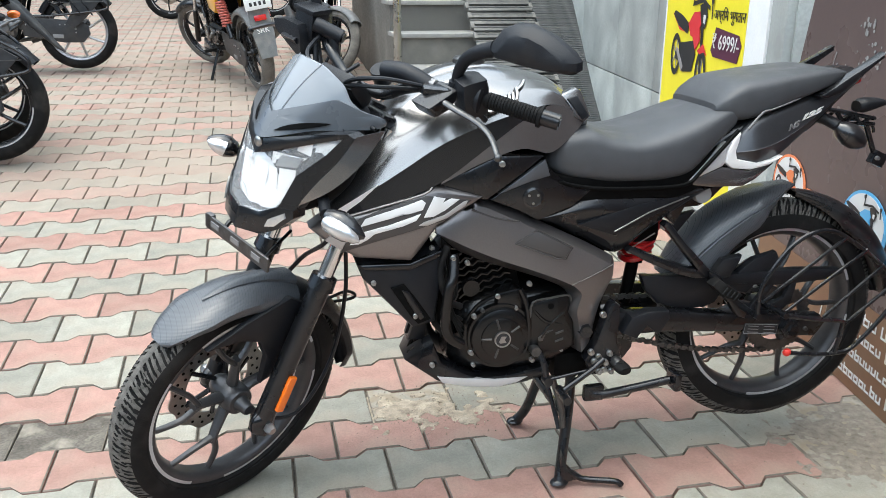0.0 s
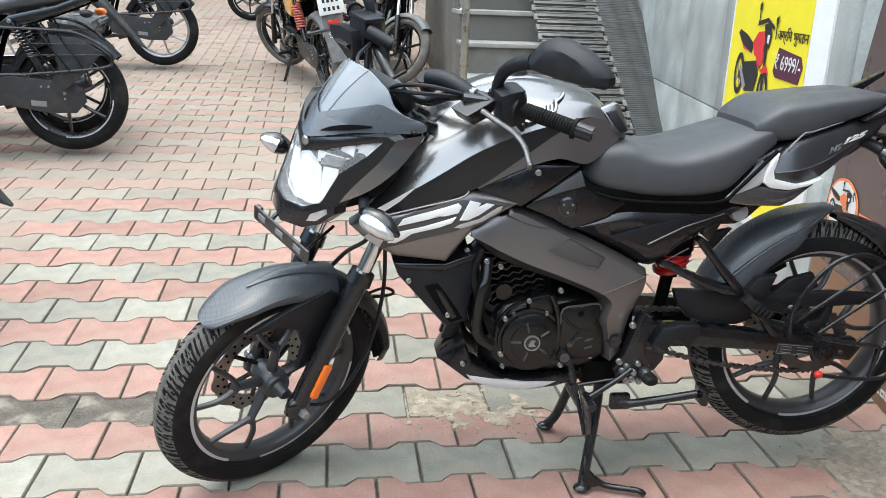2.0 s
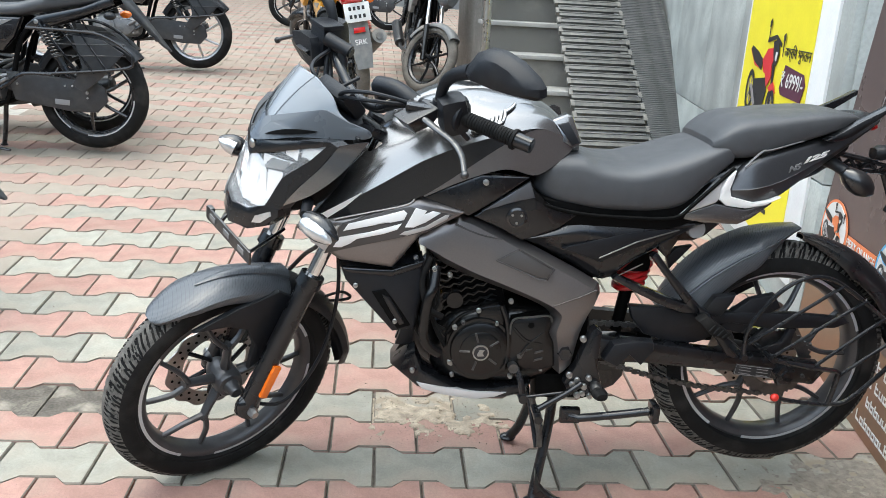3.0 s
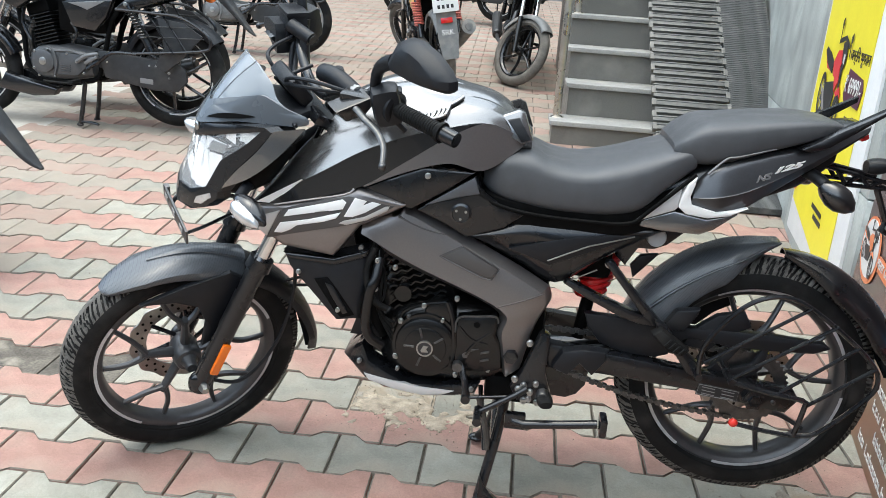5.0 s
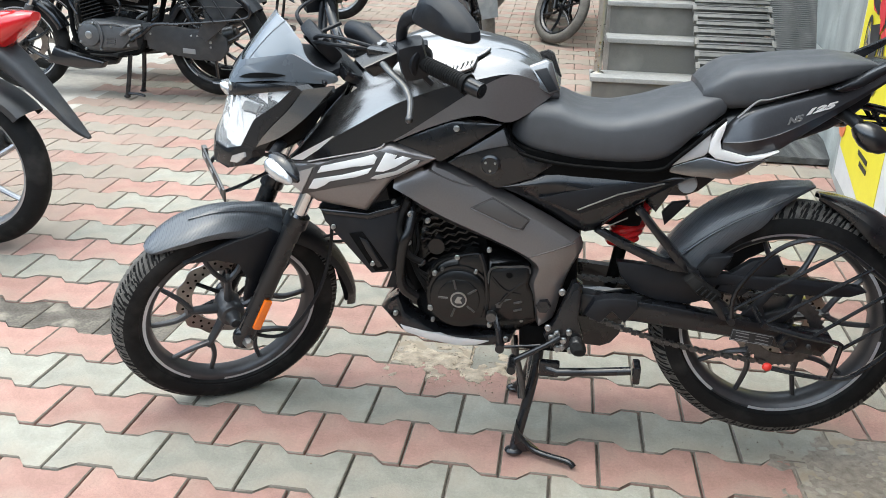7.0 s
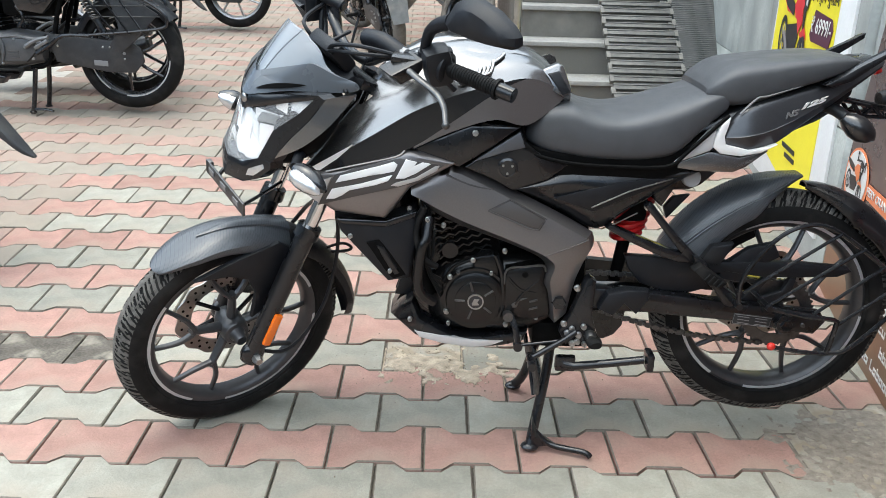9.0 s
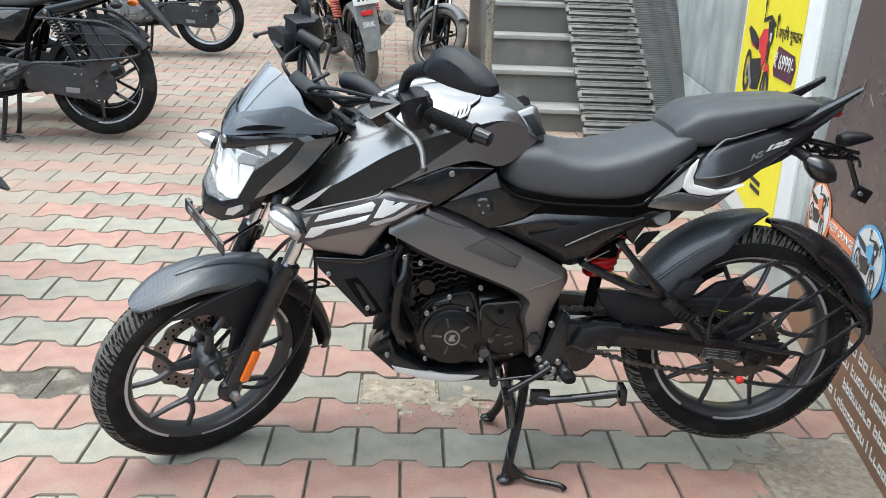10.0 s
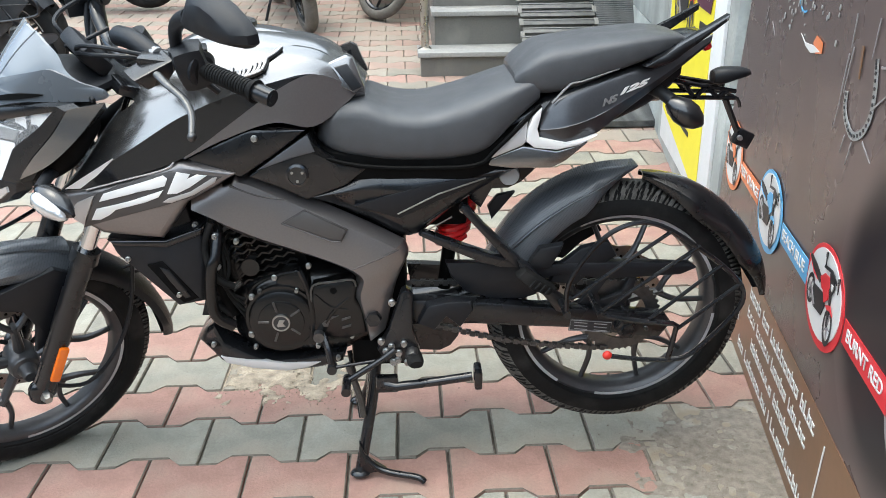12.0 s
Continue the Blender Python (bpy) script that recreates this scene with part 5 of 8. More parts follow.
for s in (-1, 1):
    f = lambda pts: [(x, s * y, z) for x, y, z in pts]
    top = f([(0.187, 0.118, 0.742), (0.26, 0.12, 0.835), (0.33, 0.112, 0.912), (0.40, 0.095, 0.968), (0.50, 0.085, 1.002), (0.60, 0.08, 0.997), (0.70, 0.075, 0.98), (0.768, 0.068, 0.925)])
    crease = f([(0.178, 0.172, 0.73), (0.26, 0.183, 0.772), (0.345, 0.183, 0.822), (0.43, 0.177, 0.872), (0.52, 0.168, 0.908), (0.61, 0.157, 0.933), (0.69, 0.132, 0.943), (0.775, 0.1, 0.905)])
    shoulder = [((a[0] + b[0]) / 2, (a[1] + b[1]) / 2 + s * k, (a[2] + b[2]) / 2 + h) for a, b, k, h in zip(top, crease, (0.003, 0.007, 0.008, 0.009, 0.01, 0.009, 0.006, 0.004), (0.002, 0.005, 0.006, 0.007, 0.009, 0.009, 0.006, 0.004))]
    under = f([(0.18, 0.174, 0.722), (0.265, 0.186, 0.744), (0.35, 0.187, 0.766), (0.43, 0.181, 0.79), (0.52, 0.172, 0.83), (0.61, 0.165, 0.856), (0.685, 0.145, 0.842), (0.757, 0.112, 0.888)])
    part("tank_wing", patch(B(), [top, shoulder, crease]), grey_gloss, bike, "glossy grey tank side sweeping into a wing")
    seam = [tuple(a + (b - a) * q for a, b in zip(c, u)) for c, u, q in zip(crease, under, (1, 1, 1, 0.95, 0.7, 0.25, 0, 0))]
    half = [tuple((a + b) / 2 for a, b in zip(p, q)) for p, q in zip(crease, seam)]
    part("wing_inlay", patch(B(), [crease[:7], half[:7], seam[:7]]), black_gloss, bike, "gloss black band below the wing")
    tip = f([(0.19, 0.181, 0.735), (0.235, 0.1865, 0.762), (0.294, 0.188, 0.797)]), f([(0.228, 0.18, 0.735), (0.262, 0.184, 0.765), (0.2955, 0.1875, 0.796)])
    part("wing_tip", patch(B(), tip, 0.004, 4), decal_white, bike, "white tapered tip of the tank wing")
    half = [tuple((a + b) / 2 for a, b in zip(p, q)) for p, q in zip(seam, under)]
    part("tank_flank", patch(B(), [seam[3:], half[3:], under[3:]]), bronze_matte, bike, "satin bronze rear tank flank")
    knee = [(0.706, 0.956), (0.75, 0.973), (0.764, 0.967), (0.786, 0.91), (0.766, 0.899), (0.741, 0.912)]
    kl = lambda x, z: -s * (0.35 * max(0, z - 0.9) + 0.25 * max(0, x - 0.73))
    part("knee_frame", plate(B(), knee, s * 0.1, s * 0.124, 0.005, kl), grey_gloss, bike, "grey rear corner of the tank")
    part("knee_inlay", plate(B(), [(0.727, 0.951), (0.753, 0.957), (0.781, 0.912), (0.762, 0.905)], s * 0.1, s * 0.127, 0.003, kl), black_plastic, bike, "black inlay at the tank corner")
    shroud = [(0.152, 0.705), (0.19, 0.733), (0.275, 0.743), (0.42, 0.788), (0.532, 0.756), (0.50, 0.738), (0.425, 0.70), (0.385, 0.645), (0.366, 0.622), (0.25, 0.637), (0.185, 0.676)]
    part("shroud", plate(B(), shroud, s * 0.13, s * 0.192, 0.014, lambda x, z: -s * (0.16 * max(0, x - 0.4) + 0.3 * max(0, 0.22 - x) + 0.1 * abs(z - 0.72))), bronze_matte, bike, "satin bronze tank shroud with white graphics")
    sl = lambda x, z: -s * (0.16 * max(0, x - 0.4) + 0.3 * max(0, 0.22 - x) + 0.1 * abs(z - 0.72))
    field = [(0.214, 0.654), (0.254, 0.727), (0.307, 0.746), (0.4, 0.768), (0.499, 0.751), (0.442, 0.714), (0.384, 0.699), (0.305, 0.679)]
    graphic = part("graphic_field", plate(B(), field, s * 0.186, s * 0.1928, 0.0008, sl), bronze_dark, bike, "dark bronze ground of the shroud graphic")
    for g in ([(0.256, 0.71), (0.267, 0.727), (0.359, 0.752), (0.387, 0.761), (0.395, 0.754), (0.388, 0.739), (0.358, 0.732), (0.343, 0.733), (0.326, 0.726)], [(0.391, 0.723), (0.413, 0.766), (0.439, 0.76), (0.432, 0.751), (0.451, 0.759), (0.47, 0.755), (0.436, 0.734), (0.41, 0.723)], [(0.234, 0.671), (0.248, 0.695), (0.313, 0.709), (0.384, 0.731), (0.374, 0.717), (0.345, 0.706), (0.286, 0.692), (0.272, 0.681), (0.252, 0.671)]):
        part("graphic", plate(B(), g, s * 0.188, s * 0.1943, 0.001, sl), decal_white, graphic, "white graphic bar")
    # first outline a graphic bar, second a reflection put in as pale colour
    for g in ([(0.38, 0.706), (0.391, 0.713), (0.436, 0.725), (0.48, 0.75), (0.489, 0.751), (0.484, 0.74), (0.442, 0.718), (0.397, 0.704)], [(0.183, 0.681), (0.214, 0.71), (0.248, 0.723), (0.217, 0.66)]):
        part("graphic", plate(B(), g, s * 0.188, s * 0.194, 0.001, sl), decal_taupe_sheen, graphic, "pale taupe bar, the front one a painted-in reflection")
    part("shroud_edge", join(lambda b: tube(b, [(x, s * 0.1915 + sl(x, z), z) for x, z in ((0.235, 0.735), (0.307, 0.752), (0.391, 0.772), (0.41, 0.786))], 0.0018, 8, 3)), decal_taupe_sheen, bike, "pale edge line of the shroud")
    tri = [(0.424, 0.786), (0.49, 0.815), (0.557, 0.843), (0.67, 0.836), (0.60, 0.785), (0.533, 0.744)]
    part("tank_side_panel", plate(B(), tri, s * 0.11, s * 0.168, 0.008, lambda x, z: -s * 0.12 * max(0, x - 0.5)), black_satin, bike, "satin black triangular panel")
    bolt(bike, (0.567, s * 0.164, 0.824), 0.007)
    cap_panel = [(0.545, 0.742), (0.61, 0.785), (0.672, 0.827), (0.684, 0.79), (0.73, 0.768), (0.785, 0.75), (0.74, 0.715), (0.66, 0.688), (0.61, 0.715)]
    part("side_panel", plate(B(), cap_panel, s * 0.1, s * 0.15, 0.006, lambda x, z: -s * 0.06 * max(0, x - 0.6)), black_satin, bike, "satin black side panel")
    accent = [(0.563, 0.755), (0.61, 0.787), (0.669, 0.826), (0.682, 0.79), (0.64, 0.78)]
    part("panel_accent", plate(B(), accent, s * 0.14, s * 0.153, 0.002, lambda x, z: -s * 0.06 * max(0, x - 0.6)), panel_grey, bike, "satin slate-grey panel accent")
    lock = part("panel_lock", join(lambda b: lathe(b, [(0.0001, s * 0.02), (0.022, s * 0.02), (0.024, s * 0.03), (0.019, s * 0.032), (0.018, s * 0.029), (0.0001, s * 0.029)], (0.644, s * 0.122, 0.742), 28)), black_gloss, bike, "round black lock cap")
    for k in range(3):
        part("lock_screw", join(lambda b: lathe(b, [(0.0001, s * 0.0285), (0.003, s * 0.0285), (0.003, s * 0.031), (0.0001, s * 0.031)], (0.644 + 0.012 * math.cos(2.1 * k + 0.5), s * 0.122, 0.742 + 0.012 * math.sin(2.1 * k + 0.5)), 8)), bolt_steel, lock)
    c_top = [(0.655, 0.692), (0.72, 0.718), (0.795, 0.747), (0.88, 0.751), (0.97, 0.753), (1.04, 0.752), (1.095, 0.742)]
    c_low = [(0.66, 0.688), (0.72, 0.66), (0.79, 0.625), (0.868, 0.588), (0.94, 0.63), (1.01, 0.678), (1.09, 0.732)]
    side_row = lambda q, y: [(a[0] + (b[0] - a[0]) * q, s * (y - 0.1 * max(0, a[0] - 0.9)), a[1] + (b[1] - a[1]) * q) for a, b in zip(c_top, c_low)]
    part("side_cover", patch(B(), [side_row(0, 0.112), side_row(0.12, 0.132), side_row(0.3, 0.143), side_row(0.45, 0.14), side_row(0.8, 0.128), side_row(1, 0.105)], 0.008, 4), black_satin, bike, "satin black side cover under the seat")
    mesh_in = [(0.756, 0.672), (0.83, 0.694), (0.903, 0.712), (0.985, 0.722), (1.04, 0.722), (0.95, 0.684), (0.85, 0.64)]
    part("cover_inlay", plate(B(), mesh_in, s * 0.11, s * 0.1475, 0.002, lambda x, z: -s * (0.1 * max(0, x - 0.86) + 0.12 * max(0, 0.7 - z))), black_plastic, bike, "textured black inlay")
    part("cover_line", join(lambda b: tube(b, [(0.845, s * 0.143, 0.651), (0.93, s * 0.1405, 0.692), (1.03, s * 0.131, 0.722)], 0.0018, 6, 1)), bolt_steel, bike)
    part("cover_line", join(lambda b: tube(b, [(0.9, s * 0.118, 0.6), (0.96, s * 0.115, 0.632)], 0.0016, 6, 1)), bolt_steel, bike)
    edge_top = [(0.425, 0.7), (0.49, 0.731), (0.533, 0.745), (0.6, 0.716), (0.69, 0.67), (0.79, 0.62), (0.858, 0.582), (0.866, 0.55), (0.85, 0.51), (0.832, 0.46), (0.815, 0.375)]
    edge_low = [(0.425, 0.672), (0.46, 0.642), (0.487, 0.62), (0.55, 0.59), (0.628, 0.562), (0.69, 0.538), (0.725, 0.522), (0.75, 0.5), (0.743, 0.46), (0.755, 0.42), (0.77, 0.357)]
    cover_row = lambda q, y, i, j: [(a[0] + (b[0] - a[0]) * q, s * (y - 0.006 * max(0, k - 6) * (1 - q)), a[1] + (b[1] - a[1]) * q) for k, (a, b) in enumerate(zip(edge_top, edge_low)) if i <= k <= j]
    bm = B()
    for i, j in ((0, 6), (6, 10)):
        for strip in (((0, 0.112), (0.14, 0.145)), ((0.14, 0.145), (0.4, 0.152), (0.84, 0.158)), ((0.84, 0.158), (1, 0.12))):
            patch(bm, [cover_row(q, y, i, j) for q, y in strip], 0.012, 4)
    part("frame_cover", bm, bronze_matte, bike, "satin bronze-grey frame cover")
    part("cover_step", join(lambda b: tube(b, [(x, s * y, z) for x, y, z in ((0.846, 0.1475, 0.573), (0.8, 0.153, 0.553), (0.742, 0.1575, 0.532))], 0.0016, 6, 2)), bronze_dark, bike)
    part("cover_vent", plate(B(), [(0.607, 0.641), (0.654, 0.667), (0.738, 0.623), (0.724, 0.6), (0.704, 0.603)], s * 0.145, s * 0.1575, 0.002, lambda x, z: -s * (0.05 * max(0, z - 0.6))), bronze_dark, bike, "recessed dark vent in the frame cover")
    part("vent_rim", join(lambda b: tube(b, [(x, s * (0.1575 - 0.05 * max(0, z - 0.6)), z) for x, z in ((0.604, 0.641), (0.654, 0.67), (0.741, 0.624), (0.725, 0.597), (0.703, 0.6), (0.604, 0.641))], 0.0014, 6, 1)), bronze_dark, bike)
    part("cover_crease", join(lambda b: tube(b, [(0.505, s * 0.145, 0.722), (0.56, s * 0.147, 0.7), (0.615, s * 0.149, 0.69)], 0.004, 6, 3, r1=0.001)), bronze_dark, bike)
    part("frame_bolt", join(lambda b: lathe(b, [(0.0001, s * 0.02), (0.016, s * 0.02), (0.018, s * 0.012), (0.018, 0)], (0.785, s * 0.14, 0.412), 6)), black_satin, bike)
    bolt(bike, (0.826, s * 0.156, 0.452), 0.008)
    rad = [(0.248, 0.622), (0.366, 0.616), (0.437, 0.636), (0.44, 0.56), (0.425, 0.463), (0.372, 0.458), (0.284, 0.56), (0.262, 0.585)]
    part("radiator_shroud", plate(B(), rad, s * 0.1, s * 0.165, 0.01, lambda x, z: -s * 0.2 * max(0, x - 0.33)), black_plastic, bike, "black radiator shroud")
    # the slot's shaded depth is only a near-black plate
    part("shroud_slot", plate(B(), [(0.322, 0.56), (0.352, 0.566), (0.372, 0.54), (0.415, 0.474), (0.384, 0.466), (0.365, 0.49)], s * 0.15, s * 0.167, 0.002, lambda x, z: -s * 0.2 * max(0, x - 0.33)), dark_cavity, bike)
    part("slot_panel", plate(B(), [(0.346, 0.554), (0.364, 0.546), (0.402, 0.48), (0.388, 0.476), (0.362, 0.52)], s * 0.15, s * 0.1695, 0.003, lambda x, z: -s * 0.2 * max(0, x - 0.33)), black_satin, bike)
    part("shroud_ledge", plate(B(), [(0.25, 0.62), (0.366, 0.614), (0.44, 0.634), (0.436, 0.618), (0.366, 0.598), (0.268, 0.606)], s * 0.15, s * 0.171, 0.004, lambda x, z: -s * 0.2 * max(0, x - 0.33)), black_satin, bike, "satin ledge of the radiator shroud")
    bolt(bike, (0.285, s * 0.167, 0.575), 0.006)
    bolt(bike, (0.377, s * 0.158, 0.487), 0.006)
    nose = [(0.373, 0.326), (0.4, 0.36), (0.43, 0.392), (0.45, 0.345), (0.5, 0.315), (0.536, 0.297), (0.62, 0.3), (0.72, 0.316), (0.71, 0.285), (0.66, 0.27), (0.593, 0.262), (0.51, 0.275), (0.438, 0.296)]
    part("belly_pan", plate(B(), nose, s * 0.05, s * 0.115, 0.012, lambda x, z: -s * (0.12 * max(0, 0.3 - z) + 1.1 * max(0, 0.43 - x))), black_satin, bike, "satin black belly pan")
    # light caught by the pan's lower face, put in as a silver plate
    part("belly_stripe", plate(B(), [(0.437, 0.312), (0.5, 0.301), (0.58, 0.29), (0.66, 0.289), (0.63, 0.274), (0.58, 0.267), (0.51, 0.277), (0.45, 0.294)], s * 0.1, s * 0.1175, 0.002, lambda x, z: -s * (0.12 * max(0, 0.3 - z) + 1.1 * max(0, 0.43 - x))), silver_paint, bike, "silver band painted in for the highlight along the belly pan")
    part("belly_fin", plate(B(), [(0.383, 0.372), (0.402, 0.432), (0.43, 0.42), (0.425, 0.37)], s * 0.012, s * 0.03, 0.004), black_plastic, bike)
    bolt(bike, (0.425, s * 0.117, 0.343), 0.006)
    bolt(bike, (0.7, s * 0.118, 0.3), 0.006)
for s in (-1, 1):
    # a slanted script reduced to plain strokes, on a black backing
    strokes = ((0, 0, 6, 17), (6, 0, 13, 8), (14, 1, 20, 10), (22, 0, 27, 10), (30, 1, 38, 11), (40, 0, 46, 12), (48, 1, 54, 11), (57, 1, 64, 15), (64, 13, 86, 18), (2, 0, 30, 1), (30, 1, 56, 1))
    for name, mat, r, out in (("emblem_backing", ink_black, 0.0064, 0.0), ("tank_emblem", silver_paint, 0.0038, 0.0034)):
        bm = B()
        for a, h, b, k in strokes:
            def at_wing(x, z):
                px, pz = 0.53 + 0.00112 * x, 0.934 + 0.00036 * x + 0.0014 * z
                q = (px - 0.5) / 0.1
                (yt, zt), (yc, zc) = (0.085 - 0.005 * q, 1.002 - 0.005 * q), (0.1705 - 0.0122 * q, 0.9 + 0.03 * q)
                h = (pz - zc) / (zt - zc)
                return px, s * (yc + (yt - yc) * h + 0.085 * h * (1 - h) + 0.0085 + out), pz + out * 0.8
            tube(bm, [at_wing(a, h), at_wing((a + b) / 2 + 1.5, (h + k) / 2 - 0.5), at_wing(b, k)], r, 8, 4, r1=r * 0.8, flat=0.8)
        part(name, bm, mat, bike, "raised silver script emblem" if out else "black backing of the emblem")

part("rider_seat", join(lambda b: loft(b, [(0.685, 0.8, 0.835, 0.1, 0), (0.705, 0.782, 0.862, 0.122, 0), (0.74, 0.767, 0.884, 0.138, 0), (0.785, 0.759, 0.888, 0.146, 0), (0.835, 0.756, 0.87, 0.151, 0), (0.9, 0.755, 0.864, 0.153, 0), (0.97, 0.756, 0.879, 0.151, 0), (1.03, 0.772, 0.899, 0.147, 0), (1.085, 0.826, 0.916, 0.136, 0), (1.14, 0.874, 0.932, 0.118, 0)], 40, 7, 4.4)), vinyl, bike, "black vinyl rider seat")
part("seat_piping", join(lambda b: both(b, lambda c: tube(c, [(0.678, -0.115, 0.835), (0.676, -0.128, 0.8), (0.705, -0.14, 0.774), (0.785, -0.147, 0.757), (0.9, -0.15, 0.752), (1.008, -0.147, 0.755), (1.052, -0.143, 0.788), (1.14, -0.128, 0.872)], 0.0045, 8, 5))), dark_cavity, bike)
# filler whose near-black colour stands for shade between seat and side cover
part("seat_base", join(lambda b: loft(b, [(0.69, 0.735, 0.8, 0.11, 0), (0.74, 0.715, 0.79, 0.134, 0), (0.9, 0.715, 0.79, 0.14, 0), (1.01, 0.715, 0.79, 0.137, 0), (1.1, 0.75, 0.84, 0.118, 0)], 20, 4, 6.0)), dark_cavity, bike, "near-black block closing the shaded gap under the seat")
part("pillion_seat", join(lambda b: loft(b, [(1.09, 0.905, 0.93, 0.105, 0), (1.11, 0.895, 0.952, 0.118, 0), (1.15, 0.885, 0.978, 0.124, 0), (1.21, 0.895, 0.988, 0.124, 0), (1.29, 0.925, 0.998, 0.118, 0), (1.37, 0.953, 1.004, 0.108, 0), (1.425, 0.976, 1.0, 0.09, 0), (1.445, 0.984, 0.993, 0.075, 0)], 36, 7, 4.5)), vinyl, bike, "raised black vinyl pillion seat")

# tail
part("tail_body", join(lambda b: loft(b, [(1.06, 0.775, 0.85, 0.105, 0), (1.16, 0.785, 0.9, 0.112, 0), (1.26, 0.83, 0.93, 0.105, 0), (1.36, 0.89, 0.965, 0.09, 0), (1.45, 0.955, 0.995, 0.065, 0), (1.49, 0.98, 1.0, 0.045, 0)], 26, 6, 2.8)), black_satin, bike, "black tail section")
for s in (-1, 1):
    tl = lambda x, z: -s * 0.16 * max(0, x - 1.2)
    part("tail_wedge", plate(B(), [(1.013, 0.751), (1.106, 0.788), (1.176, 0.776), (1.24, 0.793), (1.195, 0.754), (1.166, 0.74), (1.083, 0.741)], s * 0.1, s * 0.132, 0.004), grey_gloss, bike, "glossy grey wedge below the seat")
    part("wedge_top", plate(B(), [(1.013, 0.753), (1.053, 0.787), (1.115, 0.846), (1.111, 0.797), (1.105, 0.79)], s * 0.1, s * 0.1345, 0.003), silver_paint, bike, "bright silver upper face of the wedge")
    part("tail_flash", plate(B(), [(1.142, 0.868), (1.124, 0.85), (1.114, 0.822), (1.112, 0.799), (1.129, 0.785), (1.176, 0.78), (1.222, 0.789), (1.258, 0.81), (1.23, 0.802), (1.193, 0.795), (1.139, 0.806), (1.134, 0.825), (1.14, 0.85)], s * 0.12, s * 0.1385, 0.003), decal_white, bike, "white flash on the tail")
    cowl_top = [(1.144, 0.852), (1.178, 0.888), (1.257, 0.917), (1.342, 0.94), (1.415, 0.96), (1.502, 0.997)]
    cowl_low = [(1.137, 0.802), (1.193, 0.792), (1.248, 0.803), (1.32, 0.852), (1.4, 0.907), (1.498, 0.979)]
    tail_row = lambda q, y: [(a[0] + (b[0] - a[0]) * q, s * (0.112 + (y - 0.112) * min(1, (a[1] - b[1]) / 0.085) - 0.18 * max(0, a[0] - 1.2)), a[1] + (b[1] - a[1]) * q) for a, b in zip(cowl_top, cowl_low)]
    part("tail_cowl", patch(B(), [tail_row(0, 0.112), tail_row(0.1, 0.124), tail_row(0.35, 0.134), tail_row(0.6, 0.142), tail_row(0.66, 0.142), tail_row(1, 0.13)], 0.012, 4), tail_satin, bike, "satin black tail cowl")
    part("tail_slash", join(lambda b: tube(b, [(1.163, s * 0.131, 0.876), (1.198, s * 0.128, 0.912), (1.222, s * 0.125, 0.917), (1.3, s * 0.112, 0.939)], 0.003, 8, 3, r1=0.0015)), decal_grey, bike)
    turn = Matrix.Rotation(radians(0 if s < 0 else 180), 4, "Z") @ Matrix.Rotation(radians(10.5), 4, "Z") @ Matrix.Rotation(radians(90), 4, "X") @ Matrix.Rotation(radians(17.5 if s < 0 else -17.5), 4, "Z")
    lettering("tail_number", "125", decal_white, 0.0215, Matrix.Translation((1.3235, s * 0.1235, 0.9015)) @ turn @ Matrix.Diagonal((1.95, 0.68, 1, 1)), bike, shear=0.45, spacing=1.0, bold=0.0011)
    lettering("model_mark", "NS", decal_grey, 0.019, Matrix.Translation((1.2765, s * 0.133, 0.878)) @ turn @ Matrix.Diagonal((1.3, 0.95, 1, 1)), bike, shear=0.45, spacing=1.0, bold=0.0007)
    grab = [(1.345, 0.943), (1.385, 0.966), (1.423, 0.989), (1.47, 1.014), (1.517, 1.041), (1.516, 1.029), (1.459, 0.987), (1.406, 0.95), (1.368, 0.937)]
    part("grab_rail", plate(B(), grab, s * 0.095, s * 0.122, 0.009, lambda x, z: -s * 0.1 * max(0, x - 1.4)), black_satin, bike, "black winged grab rail")
    part("rear_indicator_stalk", join(lambda b: tube(b, [(1.37, s * 0.03, 0.89), (1.4, s * 0.08, 0.882), (1.42, s * 0.11, 0.866)], 0.014, 10, 2)), black_plastic, bike)
    part("rear_indicator", turned(B(), [(Vector((1.405, s * 0.115, 0.872)).lerp(Vector((1.472, s * 0.14, 0.826)), t), r) for t, r in ((0, 0.012), (0.15, 0.021), (0.4, 0.028), (0.65, 0.027), (0.88, 0.017), (1, 0.004))], 20), black_gloss, bike, "dark pointed rear indicator")
part("tail_lamp", join(lambda b: box(b, (1.495, 0, 0.975), (0.02, 0.1, 0.03), Matrix.Rotation(radians(-30), 4, "Y"), 0.008)), red_lens, bike, "red tail lamp")
part("tail_underside", join(lambda b: loft(b, [(1.05, 0.74, 0.79, 0.07, 0), (1.2, 0.77, 0.84, 0.07, 0), (1.38, 0.84, 0.92, 0.055, 0), (1.45, 0.9, 0.95, 0.04, 0)], 16, 3)), black_plastic, bike)
bm = B()
for s in (-1, 1):
    for p, q in (((1.42, 0.9), (1.574, 0.872)), ((1.44, 0.862), (1.574, 0.858)), ((1.46, 0.892), (1.485, 0.86)), ((1.485, 0.86), (1.51, 0.884)), ((1.51, 0.884), (1.535, 0.86)), ((1.535, 0.86), (1.56, 0.875))):
        tube(bm, [(p[0], s * 0.035, p[1]), (q[0], s * 0.035, q[1])], 0.005, 6, 1)
part("plate_bracket", bm, black_satin, bike, "black tail tidy bracket")
